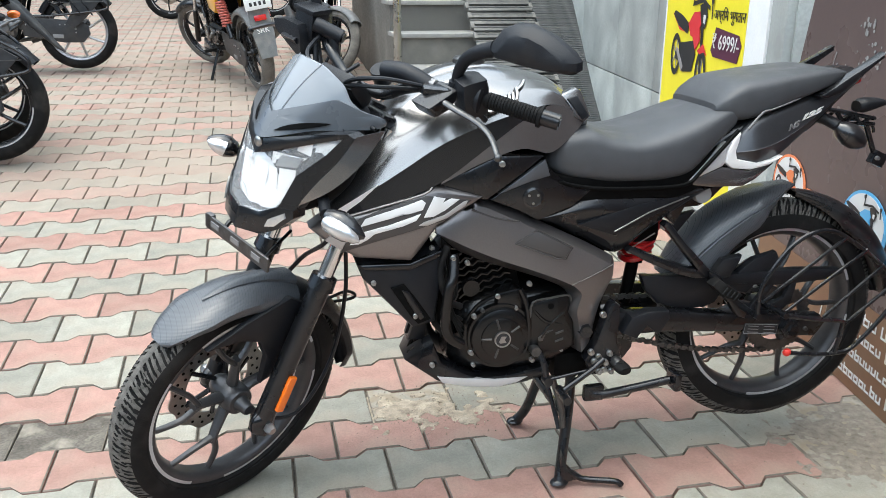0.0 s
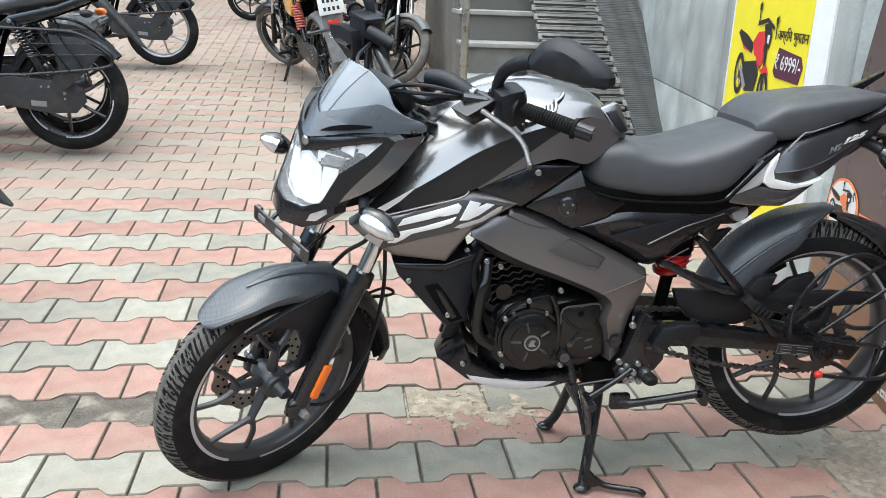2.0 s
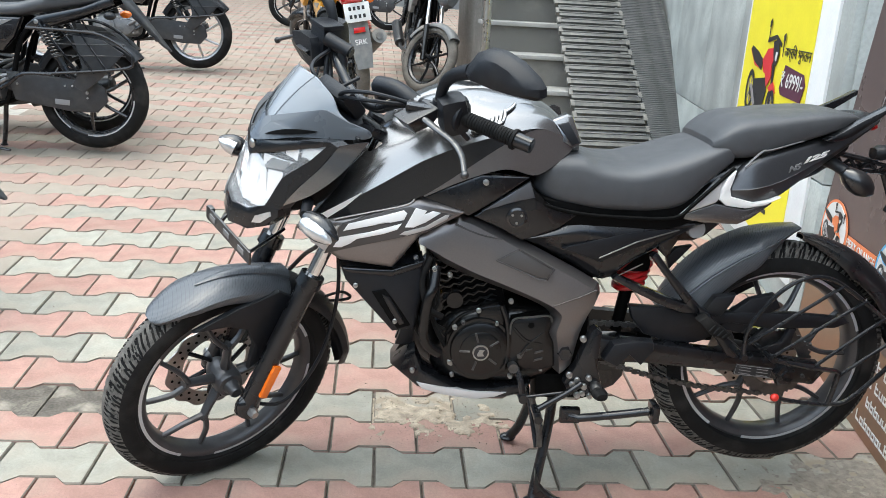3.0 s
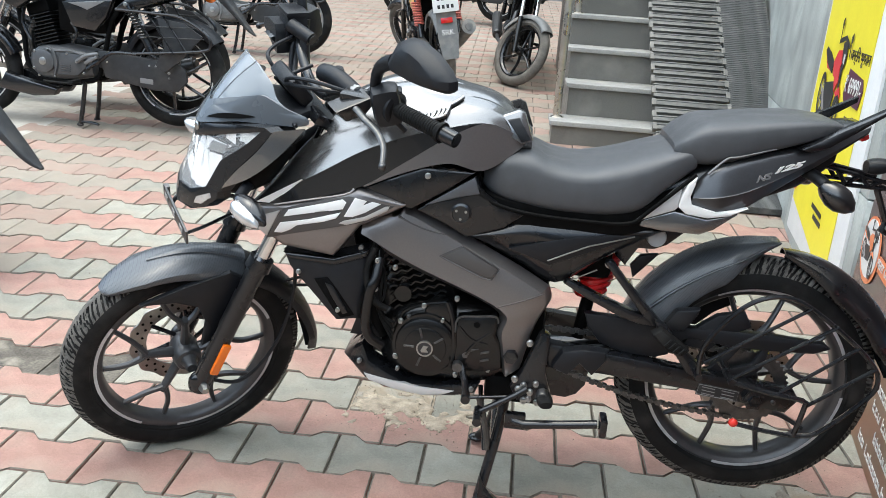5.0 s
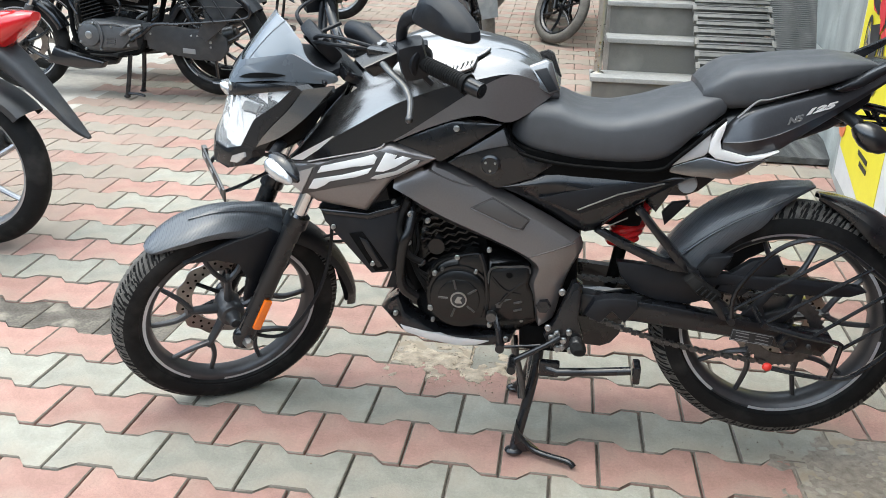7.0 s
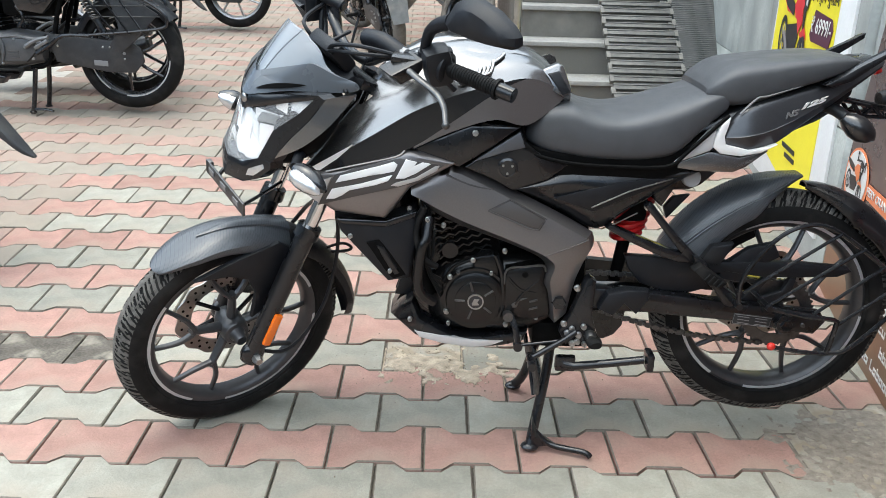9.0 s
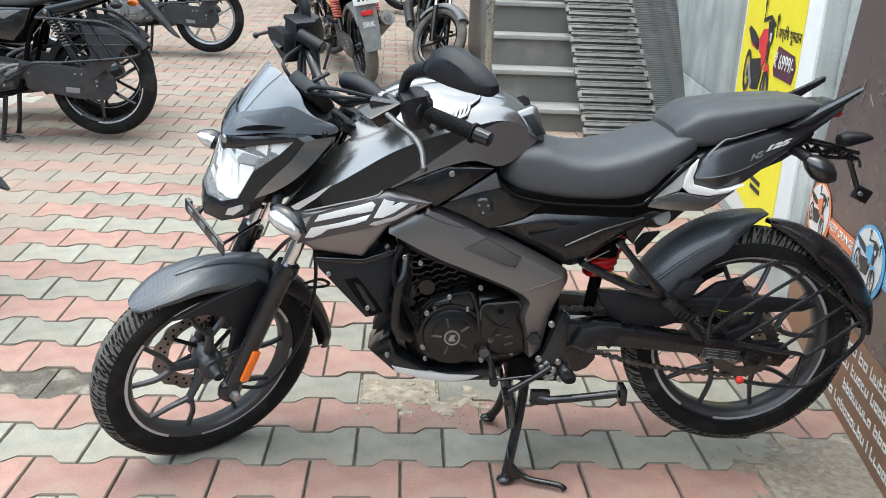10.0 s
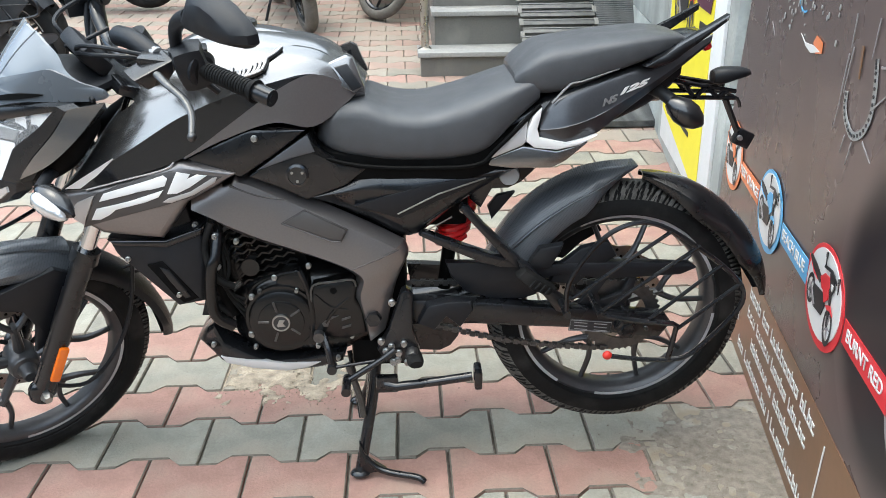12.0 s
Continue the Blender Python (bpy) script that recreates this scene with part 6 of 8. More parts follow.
part("plate_lamp", join(lambda b: loft(b, [(1.525, 0.888, 0.915, 0.018, 0), (1.545, 0.886, 0.922, 0.024, 0), (1.585, 0.899, 0.921, 0.024, 0), (1.602, 0.904, 0.916, 0.016, 0)], 16, 4)), black_plastic, bike, "black number plate lamp", m=Matrix.Translation((0, -0.02, 0)))
part("plate_arm", join(lambda b: tube(b, [(1.555, -0.03, 0.855), (1.572, -0.03, 0.82), (1.589, -0.03, 0.785)], 0.007, 8, 2), lambda b: box(b, (1.603, -0.03, 0.768), (0.038, 0.024, 0.036), Matrix.Rotation(radians(24), 4, "Y"), 0.004), lambda b: tube(b, [(1.565, -0.01, 0.862), (1.59, -0.01, 0.85), (1.597, -0.01, 0.832)], 0.004, 8, 2)), black_satin, bike, "black plate holder arm")
bolt(bike, (1.592, -0.044, 0.772), 0.006)

# engine
part("crankcase", join(lambda b: loft(b, [(0.47, 0.33, 0.46, 0.07, 0), (0.52, 0.3, 0.5, 0.105, 0), (0.62, 0.295, 0.515, 0.115, 0), (0.72, 0.3, 0.52, 0.115, 0), (0.79, 0.33, 0.5, 0.1, 0)], 20, 4, 4.0)), engine_black, bike, "black engine crankcase")
clutch = part("alternator_cover", join(lambda b: dish(b, 0.074, -0.1, -0.142, (0.584, 0, 0.408), 48, 0.2), lambda b: dish(b, 0.05, -0.14, -0.146, (0.584, 0, 0.408), 48, 0.05)), engine_black, bike, "round black engine cover with ribs")
for k in range(5):
    q = 2 * math.pi * k / 5 + 0.6
    part("cover_rib", join(lambda b: tube(b, [(0.584 + 0.026 * math.cos(q), -0.1455, 0.408 + 0.026 * math.sin(q)), (0.584 + 0.05 * math.cos(q), -0.1455, 0.408 + 0.05 * math.sin(q))], 0.003, 6, 1)), dull_metal, clutch)
part("cover_medallion", join(lambda b: lathe(b, [(0.0001, -0.15), (0.0165, -0.15), (0.018, -0.144), (0.018, -0.14)], (0.584, 0, 0.408), 28)), ink_black, clutch)
part("medallion_ring", join(lambda b: ring(b, 0.0165, 0.0195, -0.1515, -0.144, (0.584, 0, 0.408), 32)), bolt_steel, clutch, "silver ring round the emblem")
part("medallion_mark", plate(B(), [(0.575, 0.403), (0.581, 0.416), (0.593, 0.415), (0.588, 0.408), (0.593, 0.4), (0.577, 0.399)], -0.149, -0.152, 0.0005), bolt_steel, clutch)
gear_cover = [(0.65, 0.447), (0.655, 0.49), (0.7, 0.498), (0.744, 0.503), (0.753, 0.485), (0.748, 0.455), (0.762, 0.437), (0.768, 0.371), (0.72, 0.355), (0.654, 0.366)]
part("sprocket_cover", plate(B(), gear_cover, -0.09, -0.14, 0.01), engine_black, bike, "black gearbox cover")
for g in ([(0.672, 0.4), (0.69, 0.415), (0.71, 0.418), (0.69, 0.408), (0.684, 0.392), (0.675, 0.392)], [(0.715, 0.41), (0.735, 0.416), (0.735, 0.411), (0.715, 0.405)], [(0.715, 0.39), (0.735, 0.396), (0.735, 0.391), (0.715, 0.385)]):
    part("cover_mark", plate(B(), g, -0.139, -0.1425, 0.0006), dull_metal, bike)
part("cover_edge", join(lambda b: tube(b, [(0.652, -0.138, 0.452), (0.657, -0.139, 0.49), (0.7, -0.139, 0.498), (0.742, -0.139, 0.502), (0.75, -0.138, 0.486)], 0.0028, 6, 3)), dull_metal, bike)
# near-black disc painted in for the shaded hole
part("cover_hole", join(lambda b: lathe(b, [(0.0001, -0.1412), (0.0075, -0.1412), (0.0075, -0.13)], (0.701, 0, 0.478), 16)), dark_cavity, bike)
part("cover_web", join(lambda b: tube(b, [(0.66, -0.139, 0.47), (0.69, -0.141, 0.44), (0.73, -0.139, 0.43)], 0.004, 6, 3), lambda b: tube(b, [(0.735, -0.139, 0.46), (0.7, -0.141, 0.43), (0.68, -0.139, 0.4)], 0.004, 6, 3)), engine_black, bike)
part("case_seam", join(lambda b: tube(b, [(0.645, -0.13, 0.36), (0.652, -0.135, 0.42), (0.645, -0.132, 0.48), (0.63, -0.125, 0.52)], 0.007, 8, 4), lambda b: tube(b, [(0.505, -0.11, 0.44), (0.53, -0.12, 0.485), (0.575, -0.125, 0.51), (0.62, -0.122, 0.518)], 0.005, 8, 4)), engine_black, bike)
axis_c = (Vector((0.555, 0, 0.62)) - Vector((0.60, 0, 0.47))).normalized()
lean = Matrix.Rotation(math.atan2(axis_c.x, axis_c.z), 4, "Y")
for k in range(11):
    p = Vector((0.572, 0, 0.465)) + axis_c * (0.017 * k)
    wave = [p + lean @ Vector((-0.066 + 0.0132 * i, -0.084, 0.0035 if i % 2 else -0.0035)) for i in range(11)]
    part("cooling_fin", join(lambda b: box(b, p, (0.13 - 0.002 * k, 0.165, 0.004), lean, 0.0015), lambda b: tube(b, wave, 0.0036, 6, 2)), engine_black, bike)
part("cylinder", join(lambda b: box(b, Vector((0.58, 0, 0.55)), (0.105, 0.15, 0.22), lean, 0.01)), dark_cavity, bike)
part("cylinder_head", join(lambda b: box(b, Vector((0.545, 0, 0.66)), (0.14, 0.17, 0.09), lean, 0.02)), engine_black, bike, "black cylinder head")
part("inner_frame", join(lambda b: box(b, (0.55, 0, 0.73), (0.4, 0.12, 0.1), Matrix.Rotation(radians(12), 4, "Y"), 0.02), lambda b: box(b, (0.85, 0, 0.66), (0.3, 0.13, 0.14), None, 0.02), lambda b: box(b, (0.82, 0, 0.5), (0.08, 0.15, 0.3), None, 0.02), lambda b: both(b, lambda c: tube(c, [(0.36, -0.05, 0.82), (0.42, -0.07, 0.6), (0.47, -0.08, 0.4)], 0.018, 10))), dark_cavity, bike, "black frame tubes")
part("head_tube", join(lambda b: rod(b, (0.27, 0, 0.79), (0.335, 0, 0.935), 0.035)), black_satin, bike)
part("inner_dash", join(lambda b: loft(b, [(0.24, 0.76, 0.86, 0.1, 0), (0.32, 0.78, 0.91, 0.13, 0), (0.4, 0.78, 0.94, 0.13, 0)], 16, 3)), dark_cavity, bike)
part("intake_hose", join(lambda b: tube(b, [(0.455, -0.135, 0.64), (0.437, -0.14, 0.58), (0.455, -0.14, 0.515), (0.488, -0.13, 0.49)], 0.008, 10, 6)), rubber, bike, "curved black rubber hose")
part("water_pipe", join(lambda b: tube(b, [(0.468, -0.14, 0.618), (0.463, -0.16, 0.573), (0.452, -0.165, 0.546), (0.445, -0.165, 0.477), (0.454, -0.165, 0.434), (0.484, -0.155, 0.408)], 0.0125, 14, 6)), engine_black, bike, "thick satin black down pipe")
for p in ((0.464, -0.152, 0.615), (0.421, -0.13, 0.634), (0.502, -0.13, 0.594), (0.575, -0.13, 0.508), (0.65, -0.13, 0.533), (0.521, -0.125, 0.461), (0.427, -0.13, 0.541), (0.458, -0.13, 0.536), (0.513, -0.13, 0.373), (0.66, -0.14, 0.345)):
    bolt(bike, p, 0.0062)
for k in range(4):
    q = rng.uniform(0, 1)
    part("wire", join(lambda b: tube(b, [(0.44 + 0.03 * q, -0.1 + 0.01 * k, 0.7), (0.45 + 0.01 * k, -0.12, 0.6 - 0.02 * k), (0.46 + 0.02 * q, -0.115, 0.48), (0.5, -0.1, 0.4 + 0.015 * k)], 0.0035, 6, 4)), rubber, bike)
part("exhaust_pipe", join(lambda b: tube(b, [(0.5, 0.03, 0.62), (0.43, 0.04, 0.52), (0.44, 0.04, 0.36), (0.55, 0.04, 0.29), (0.72, 0.08, 0.28), (0.86, 0.14, 0.32)], 0.019, 14, 5)), dull_metal, bike)
part("muffler", join(lambda b: loft(b, [(0.83, 0.25, 0.34, 0.045, 0), (0.95, 0.25, 0.36, 0.055, 0), (1.1, 0.3, 0.4, 0.05, 0), (1.16, 0.33, 0.4, 0.035, 0)], 18, 4)), black_satin, bike, "stubby black exhaust", m=Matrix.Translation((0, 0.15, 0)))

part("starter_motor", join(lambda b: rod(b, (0.47, -0.07, 0.5), (0.47, 0.08, 0.5), 0.028), lambda b: rod(b, (0.52, -0.1, 0.52), (0.52, 0.1, 0.52), 0.02)), engine_black, bike)
part("cover_rim", join(lambda b: ring(b, 0.07, 0.079, -0.13, -0.118, (0.584, 0, 0.408), 48)), engine_black, bike)
part("upper_cover", join(lambda b: dish(b, 0.038, -0.09, -0.125, (0.613, 0, 0.487), 32, 0.3)), engine_black, bike, "small round upper engine cover")
part("throttle_body", join(lambda b: rod(b, (0.62, -0.03, 0.66), (0.7, -0.03, 0.68), 0.025), lambda b: box(b, (0.63, -0.07, 0.64), (0.05, 0.05, 0.04), None, 0.01)), black_plastic, bike)
part("gear_shaft", join(lambda b: rod(b, (0.664, -0.13, 0.372), (0.664, -0.158, 0.372), 0.012)), dull_metal, bike)
for k, (x, z) in enumerate(((0.52, 0.34), (0.54, 0.475), (0.62, 0.475), (0.648, 0.44), (0.516, 0.37), (0.745, 0.44), (0.735, 0.36))):
    bolt(bike, (x, -0.128, z), 0.0052, dull_metal if k % 2 else bolt_steel)
part("spark_lead", join(lambda b: tube(b, [(0.5, -0.11, 0.64), (0.47, -0.13, 0.66), (0.46, -0.12, 0.7), (0.5, -0.08, 0.74)], 0.005, 8)), rubber, bike)
part("oil_hose", join(lambda b: tube(b, [(0.43, -0.1, 0.6), (0.42, -0.12, 0.54), (0.43, -0.1, 0.45), (0.47, -0.09, 0.4)], 0.007, 8)), rubber, bike)

# rear wheel, swing arm, chain, mudguards
wheel(bike, Matrix.Translation(REAR), 0.308, 0.054, "rear_wheel", sprocket=True)
for s in (-1, 1):
    arm = [(0.86, 0.44), (0.887, 0.438), (1.051, 0.426), (1.134, 0.416), (1.293, 0.4), (1.444, 0.383), (1.459, 0.362), (1.433, 0.325), (1.356, 0.334), (1.245, 0.355), (1.136, 0.363), (1.003, 0.374), (0.87, 0.376)]
    part("swing_arm", plate(B(), arm, s * 0.085, s * 0.118, 0.008), black_satin, bike, "black box-section swing arm")
    part("axle_block", join(lambda b: lathe(b, [(0.0001, s * 0.03), (0.014, s * 0.03), (0.016, s * 0.022), (0.026, s * 0.02), (0.026, 0)], (1.353, s * 0.112, 0.358), 6)), black_satin, bike)
    bolt(bike, (1.40, s * 0.119, 0.352), 0.006, dull_metal)
label = part("arm_label", plate(B(), [(1.222, 0.352), (1.226, 0.381), (1.322, 0.371), (1.318, 0.343)], -0.117, -0.1195, 0.0006), ink_black, bike, "black caution label on the swing arm")
part("label_border", join(lambda b: tube(b, [(1.224, -0.1198, 0.354), (1.2275, -0.1198, 0.379), (1.32, -0.1198, 0.369), (1.3165, -0.1198, 0.345), (1.224, -0.1198, 0.354)], 0.0009, 4, 1)), decal_grey, label)
for k, (a, z) in enumerate(((1.235, 0.373), (1.235, 0.365), (1.235, 0.357), (1.28, 0.368), (1.28, 0.36), (1.28, 0.352))):
    part("text_bar", plate(B(), [(a, z - 0.001), (a, z + 0.001), (a + 0.03, z - 0.003), (a + 0.03, z - 0.005)], -0.119, -0.1203, 0.0002), decal_grey, label)
guard = [(0.946, 0.517), (1.07, 0.512), (1.184, 0.506), (1.373, 0.507), (1.498, 0.498), (1.512, 0.487), (1.476, 0.471), (1.377, 0.467), (1.3, 0.466), (1.255, 0.472), (1.2, 0.479), (1.175, 0.472), (1.15, 0.432), (1.12, 0.422), (1.054, 0.424), (0.99, 0.444), (0.958, 0.482)]
part("chain_guard", plate(B(), guard, -0.075, -0.095, 0.006), black_plastic, bike, "black plastic chain guard")
part("guard_web", plate(B(), [(1.247, 0.405), (1.295, 0.468), (1.315, 0.47), (1.29, 0.43), (1.3, 0.412), (1.345, 0.43), (1.36, 0.468), (1.378, 0.468), (1.37, 0.42), (1.345, 0.395), (1.316, 0.39)], -0.08, -0.092, 0.004), black_plastic, bike)
part("guard_flare", plate(B(), [(0.882, 0.395), (0.903, 0.436), (0.95, 0.447), (1.0, 0.444), (1.004, 0.424), (0.976, 0.383), (0.945, 0.41), (0.919, 0.378)], -0.118, -0.15, 0.006), black_plastic, bike, "angular black frame end cover")
part("exhaust_chamber", plate(B(), [(0.84, 0.33), (0.985, 0.327), (0.98, 0.285), (0.96, 0.258), (0.935, 0.246), (0.87, 0.25), (0.84, 0.28)], 0.0, 0.13, 0.02), black_satin, bike, "black exhaust chamber under the swing arm")
bm = B()
for x0, z0, x1, z1, n in ((0.86, 0.372, 1.33, 0.278, 46), (0.86, 0.46, 1.33, 0.448, 46)):
    for k in range(n):
        t = (k + 0.5) / n
        sag = -0.02 * math.sin(math.pi * t) if z0 < 0.4 else 0
        box(bm, (x0 + (x1 - x0) * t, -0.068 + (0.004 if k % 2 else -0.004), z0 + (z1 - z0) * t + sag), (0.0125, 0.004, 0.012), Matrix.Rotation(math.atan2(z0 - z1, x1 - x0), 4, "Y"))
        box(bm, (x0 + (x1 - x0) * t, -0.068, z0 + (z1 - z0) * t + sag), (0.006, 0.012, 0.006))
tagged(part("chain", bm, dull_metal, bike, "oily drive chain"), kind="stuff")
part("hugger", fender_bm(REAR.x, REAR.z, (158, 86), lambda t: 0.338 + 0.012 * t, lambda t: 0.078 - 0.05 * max(0, t - 0.72) / 0.28, lambda t: 0.094 - 0.03 * t - 0.062 * max(0, t - 0.66) / 0.34, 40), carbon, bike, "dark carbon-look rear hugger")
part("hugger_rib", join(lambda b: both(b, lambda c: tube(c, [(REAR.x + q * math.cos(radians(a)), -y, REAR.z + q * math.sin(radians(a))) for a, q, y in ((146, 0.312, 0.07), (132, 0.306, 0.076), (116, 0.308, 0.077), (102, 0.318, 0.07), (92, 0.336, 0.045))], 0.006, 8, 5, r1=0.002, flat=0.6))), carbon, bike)
part("rear_mudguard", fender_bm(REAR.x, REAR.z, (83, 3), lambda t: 0.331 + 0.032 * t, lambda t: 0.02 + 0.055 * min(1, t * 4) - 0.05 * max(0, t - 0.78) / 0.22, lambda t: 0.012 + 0.048 * min(1, 3 * t) - 0.045 * max(0, t - 0.72) / 0.28, 36), black_satin, bike, "black rear tyre mudguard")
for s in (-1, 1):
    part("mudguard_arm", plate(B(), [(1.18, 0.46), (1.2, 0.5), (1.25, 0.54), (1.31, 0.555), (1.33, 0.52), (1.28, 0.49), (1.24, 0.45)], s * 0.07, s * 0.09, 0.005), black_plastic, bike)
part("shock_body", join(lambda b: rod(b, (0.995, -0.01, 0.69), (0.96, -0.01, 0.53), 0.024), lambda b: rod(b, (0.96, -0.01, 0.53), (0.945, -0.01, 0.42), 0.016)), dark_cavity, bike)
coil = []
for k in range(7 * 12):
    a, t = 2 * math.pi * k / 12, k / 83
    c = Vector((0.992, -0.01, 0.655)).lerp(Vector((0.962, -0.01, 0.545)), t)
    coil.append((c.x + 0.036 * math.cos(a), c.y + 0.036 * math.sin(a), c.z + 0.012 * math.cos(a)))
part("shock_spring", join(lambda b: tube(b, coil, 0.008, 8, 1)), red_spring, bike, "red coil spring of the rear shock")

# foot rests, stands, saree guard
part("peg_hanger", join(lambda b: plate(b, [(0.974, 0.652), (0.982, 0.662), (0.993, 0.658), (1.028, 0.616), (1.108, 0.534), (1.122, 0.512), (1.095, 0.515), (1.07, 0.54), (1.02, 0.598)], -0.105, -0.128, 0.006), lambda b: plate(b, [(0.888, 0.594), (0.895, 0.604), (0.905, 0.602), (0.974, 0.573), (1.042, 0.547), (1.115, 0.527), (1.11, 0.512), (1.069, 0.514), (1.026, 0.526), (0.946, 0.562)], -0.104, -0.127, 0.006), lambda b: plate(b, [(1.1, 0.535), (1.129, 0.522), (1.184, 0.457), (1.22, 0.432), (1.212, 0.402), (1.19, 0.41), (1.161, 0.448), (1.115, 0.49)], -0.115, -0.138, 0.005)), black_satin, bike, "black pillion footrest hanger")
part("pillion_peg", join(lambda b: plate(b, [(1.096, 0.507), (1.115, 0.522), (1.182, 0.476), (1.167, 0.461), (1.13, 0.474)], -0.135, -0.165, 0.006), lambda b: [rod(b, (1.125 + 0.011 * k, -0.166, 0.485 - 0.006 * k), (1.137 + 0.011 * k, -0.166, 0.5 - 0.006 * k), 0.003, n=6) for k in range(4)]), rubber, bike, "folded rubber pillion peg")
part("hugger_mount", plate(B(), [(1.13, 0.512), (1.153, 0.549), (1.206, 0.557), (1.2, 0.538), (1.178, 0.5), (1.142, 0.498)], -0.085, -0.105, 0.006), black_plastic, bike, "chunky black hugger bracket")
for p in ((0.985, -0.112, 0.646), (0.905, -0.105, 0.59), (0.875, -0.1, 0.598)):
    bolt(bike, p, 0.009)
part("seat_lug", join(lambda b: lathe(b, [(0.0001, -0.016), (0.02, -0.016), (0.022, -0.01), (0.022, 0.02)], (1.083, -0.088, 0.716), 24)), lug_grey, bike, "round light grey lug under the seat")
part("lug_plate", plate(B(), [(1.02, 0.73), (1.073, 0.745), (1.15, 0.738), (1.143, 0.727), (1.111, 0.696), (1.083, 0.683), (1.048, 0.682), (1.024, 0.639), (1.0, 0.66)], -0.06, -0.085, 0.004), black_satin, bike)
part("tank_flap", plate(B(), [(1.044, 0.623), (1.065, 0.65), (1.105, 0.657), (1.075, 0.62), (1.053, 0.594)], -0.02, -0.035, 0.002), black_plastic, bike)
guard_pts = [(1.199, 0.438), (1.201, 0.512), (1.258, 0.6), (1.318, 0.638), (1.385, 0.634), (1.486, 0.57), (1.553, 0.514), (1.577, 0.473), (1.563, 0.427), (1.481, 0.335), (1.432, 0.319), (1.365, 0.322), (1.293, 0.333)]
part("saree_guard", join(lambda b: tube(b, [(x, -0.205, z) for x, z in guard_pts], 0.0055, 8, 4), lambda b: tube(b, [(1.27, -0.205, 0.434), (1.36, -0.207, 0.416), (1.43, -0.205, 0.407), (1.438, -0.205, 0.39), (1.427, -0.205, 0.32)], 0.0062, 8, 2)), black_satin, bike, "black wire saree guard")
for a, b2 in (((1.206, 0.472), (1.409, 0.623)), ((1.274, 0.443), (1.471, 0.588)), ((1.379, 0.42), (1.524, 0.545)), ((1.441, 0.394), (1.568, 0.5))):
    part("guard_bar", join(lambda b: tube(b, [(a[0], -0.205, a[1]), (b2[0], -0.207, b2[1])], 0.0043, 8, 1)), black_satin, bike)
for p in ((1.199, 0.438), (1.272, 0.434)):
    part("guard_stud", join(lambda b: rod(b, (p[0], -0.1, p[1] - 0.005), (p[0], -0.214, p[1]), 0.008)), black_satin, bike)
part("guard_clip", join(lambda b: ball(b, (1.293, -0.205, 0.334), (0.011, 0.009, 0.01), None, 12)), red_plastic, bike, "red plastic clip")
part("footrest_plate", plate(B(), [(0.79, 0.335), (0.815, 0.375), (0.847, 0.472), (0.858, 0.478), (0.872, 0.468), (0.87, 0.377), (0.885, 0.33), (0.86, 0.3), (0.81, 0.3)], -0.12, -0.15, 0.005), black_satin, bike, "black footrest bracket")
part("rider_peg", join(lambda b: loft(b, [(0, -0.011, 0.011, 0.016, 0), (0.035, -0.012, 0.012, 0.019, 0), (0.05, -0.009, 0.009, 0.014, 0)], 14, 3)), rubber, bike, "rubber rider footrest", m=Matrix.Translation((0.868, -0.145, 0.325)) @ Matrix.Rotation(radians(-80), 4, "Z") @ Matrix.Rotation(radians(8), 4, "Y"))
for p in ((0.81, -0.16, 0.335), (0.825, -0.156, 0.305), (0.8, -0.16, 0.36), (0.82, -0.165, 0.252), (0.838, -0.16, 0.33)):
    bolt(bike, p, 0.008)
part("gear_lever", join(lambda b: tube(b, [(0.83, -0.165, 0.342), (0.8, -0.172, 0.322), (0.75, -0.178, 0.292), (0.722, -0.18, 0.275)], 0.0075, 10, 3), lambda b: rod(b, (0.722, -0.165, 0.275), (0.722, -0.225, 0.272), 0.0105)), black_satin, bike, "black gear lever")
part("gear_link", join(lambda b: tube(b, [(0.672, -0.14, 0.372), (0.684, -0.16, 0.34), (0.69, -0.165, 0.305)], 0.008, 8, 2), lambda b: rod(b, (0.69, -0.168, 0.303), (0.79, -0.168, 0.318), 0.004), lambda b: rod(b, (0.69, -0.155, 0.302), (0.69, -0.18, 0.302), 0.011)), black_satin, bike, "black gear linkage")
part("peg_boss", join(lambda b: lathe(b, [(0.0001, -0.02), (0.012, -0.02), (0.0155, -0.014), (0.0155, 0.02)], (0.868, -0.155, 0.326), 8)), dull_metal, bike, "grey footrest pivot boss")
for p in ((0.85, -0.155, 0.35), (0.822, -0.155, 0.344), (0.856, -0.155, 0.303), (0.836, -0.16, 0.312)):
    bolt(bike, p, 0.0075)
part("side_stand", join(lambda b: tube(b, [(0.80, -0.165, 0.262), (0.83, -0.172, 0.252), (1.0, -0.175, 0.275)], 0.0105, 10, 2), lambda b: box(b, (1.012, -0.177, 0.276), (0.018, 0.05, 0.045), None, 0.006), lambda b: box(b, (0.81, -0.163, 0.256), (0.05, 0.02, 0.04), None, 0.006)), black_satin, bike, "folded black side stand")
for s in (-1, 1):
    x1, y1 = (0.738, -0.158) if s < 0 else (0.72, 0.155)
    part("centre_stand_leg", join(lambda b: tube(b, [(0.785, s * 0.075, 0.29), (0.775, s * 0.1, 0.2), (0.748, s * 0.14, 0.06), (x1, y1, 0.012)], 0.0145, 12, 4, flat=0.9), lambda b: ball(b, (x1, y1, 0.012), (0.024, 0.018, 0.012), None, 12)), black_satin, bike, "black centre stand leg")
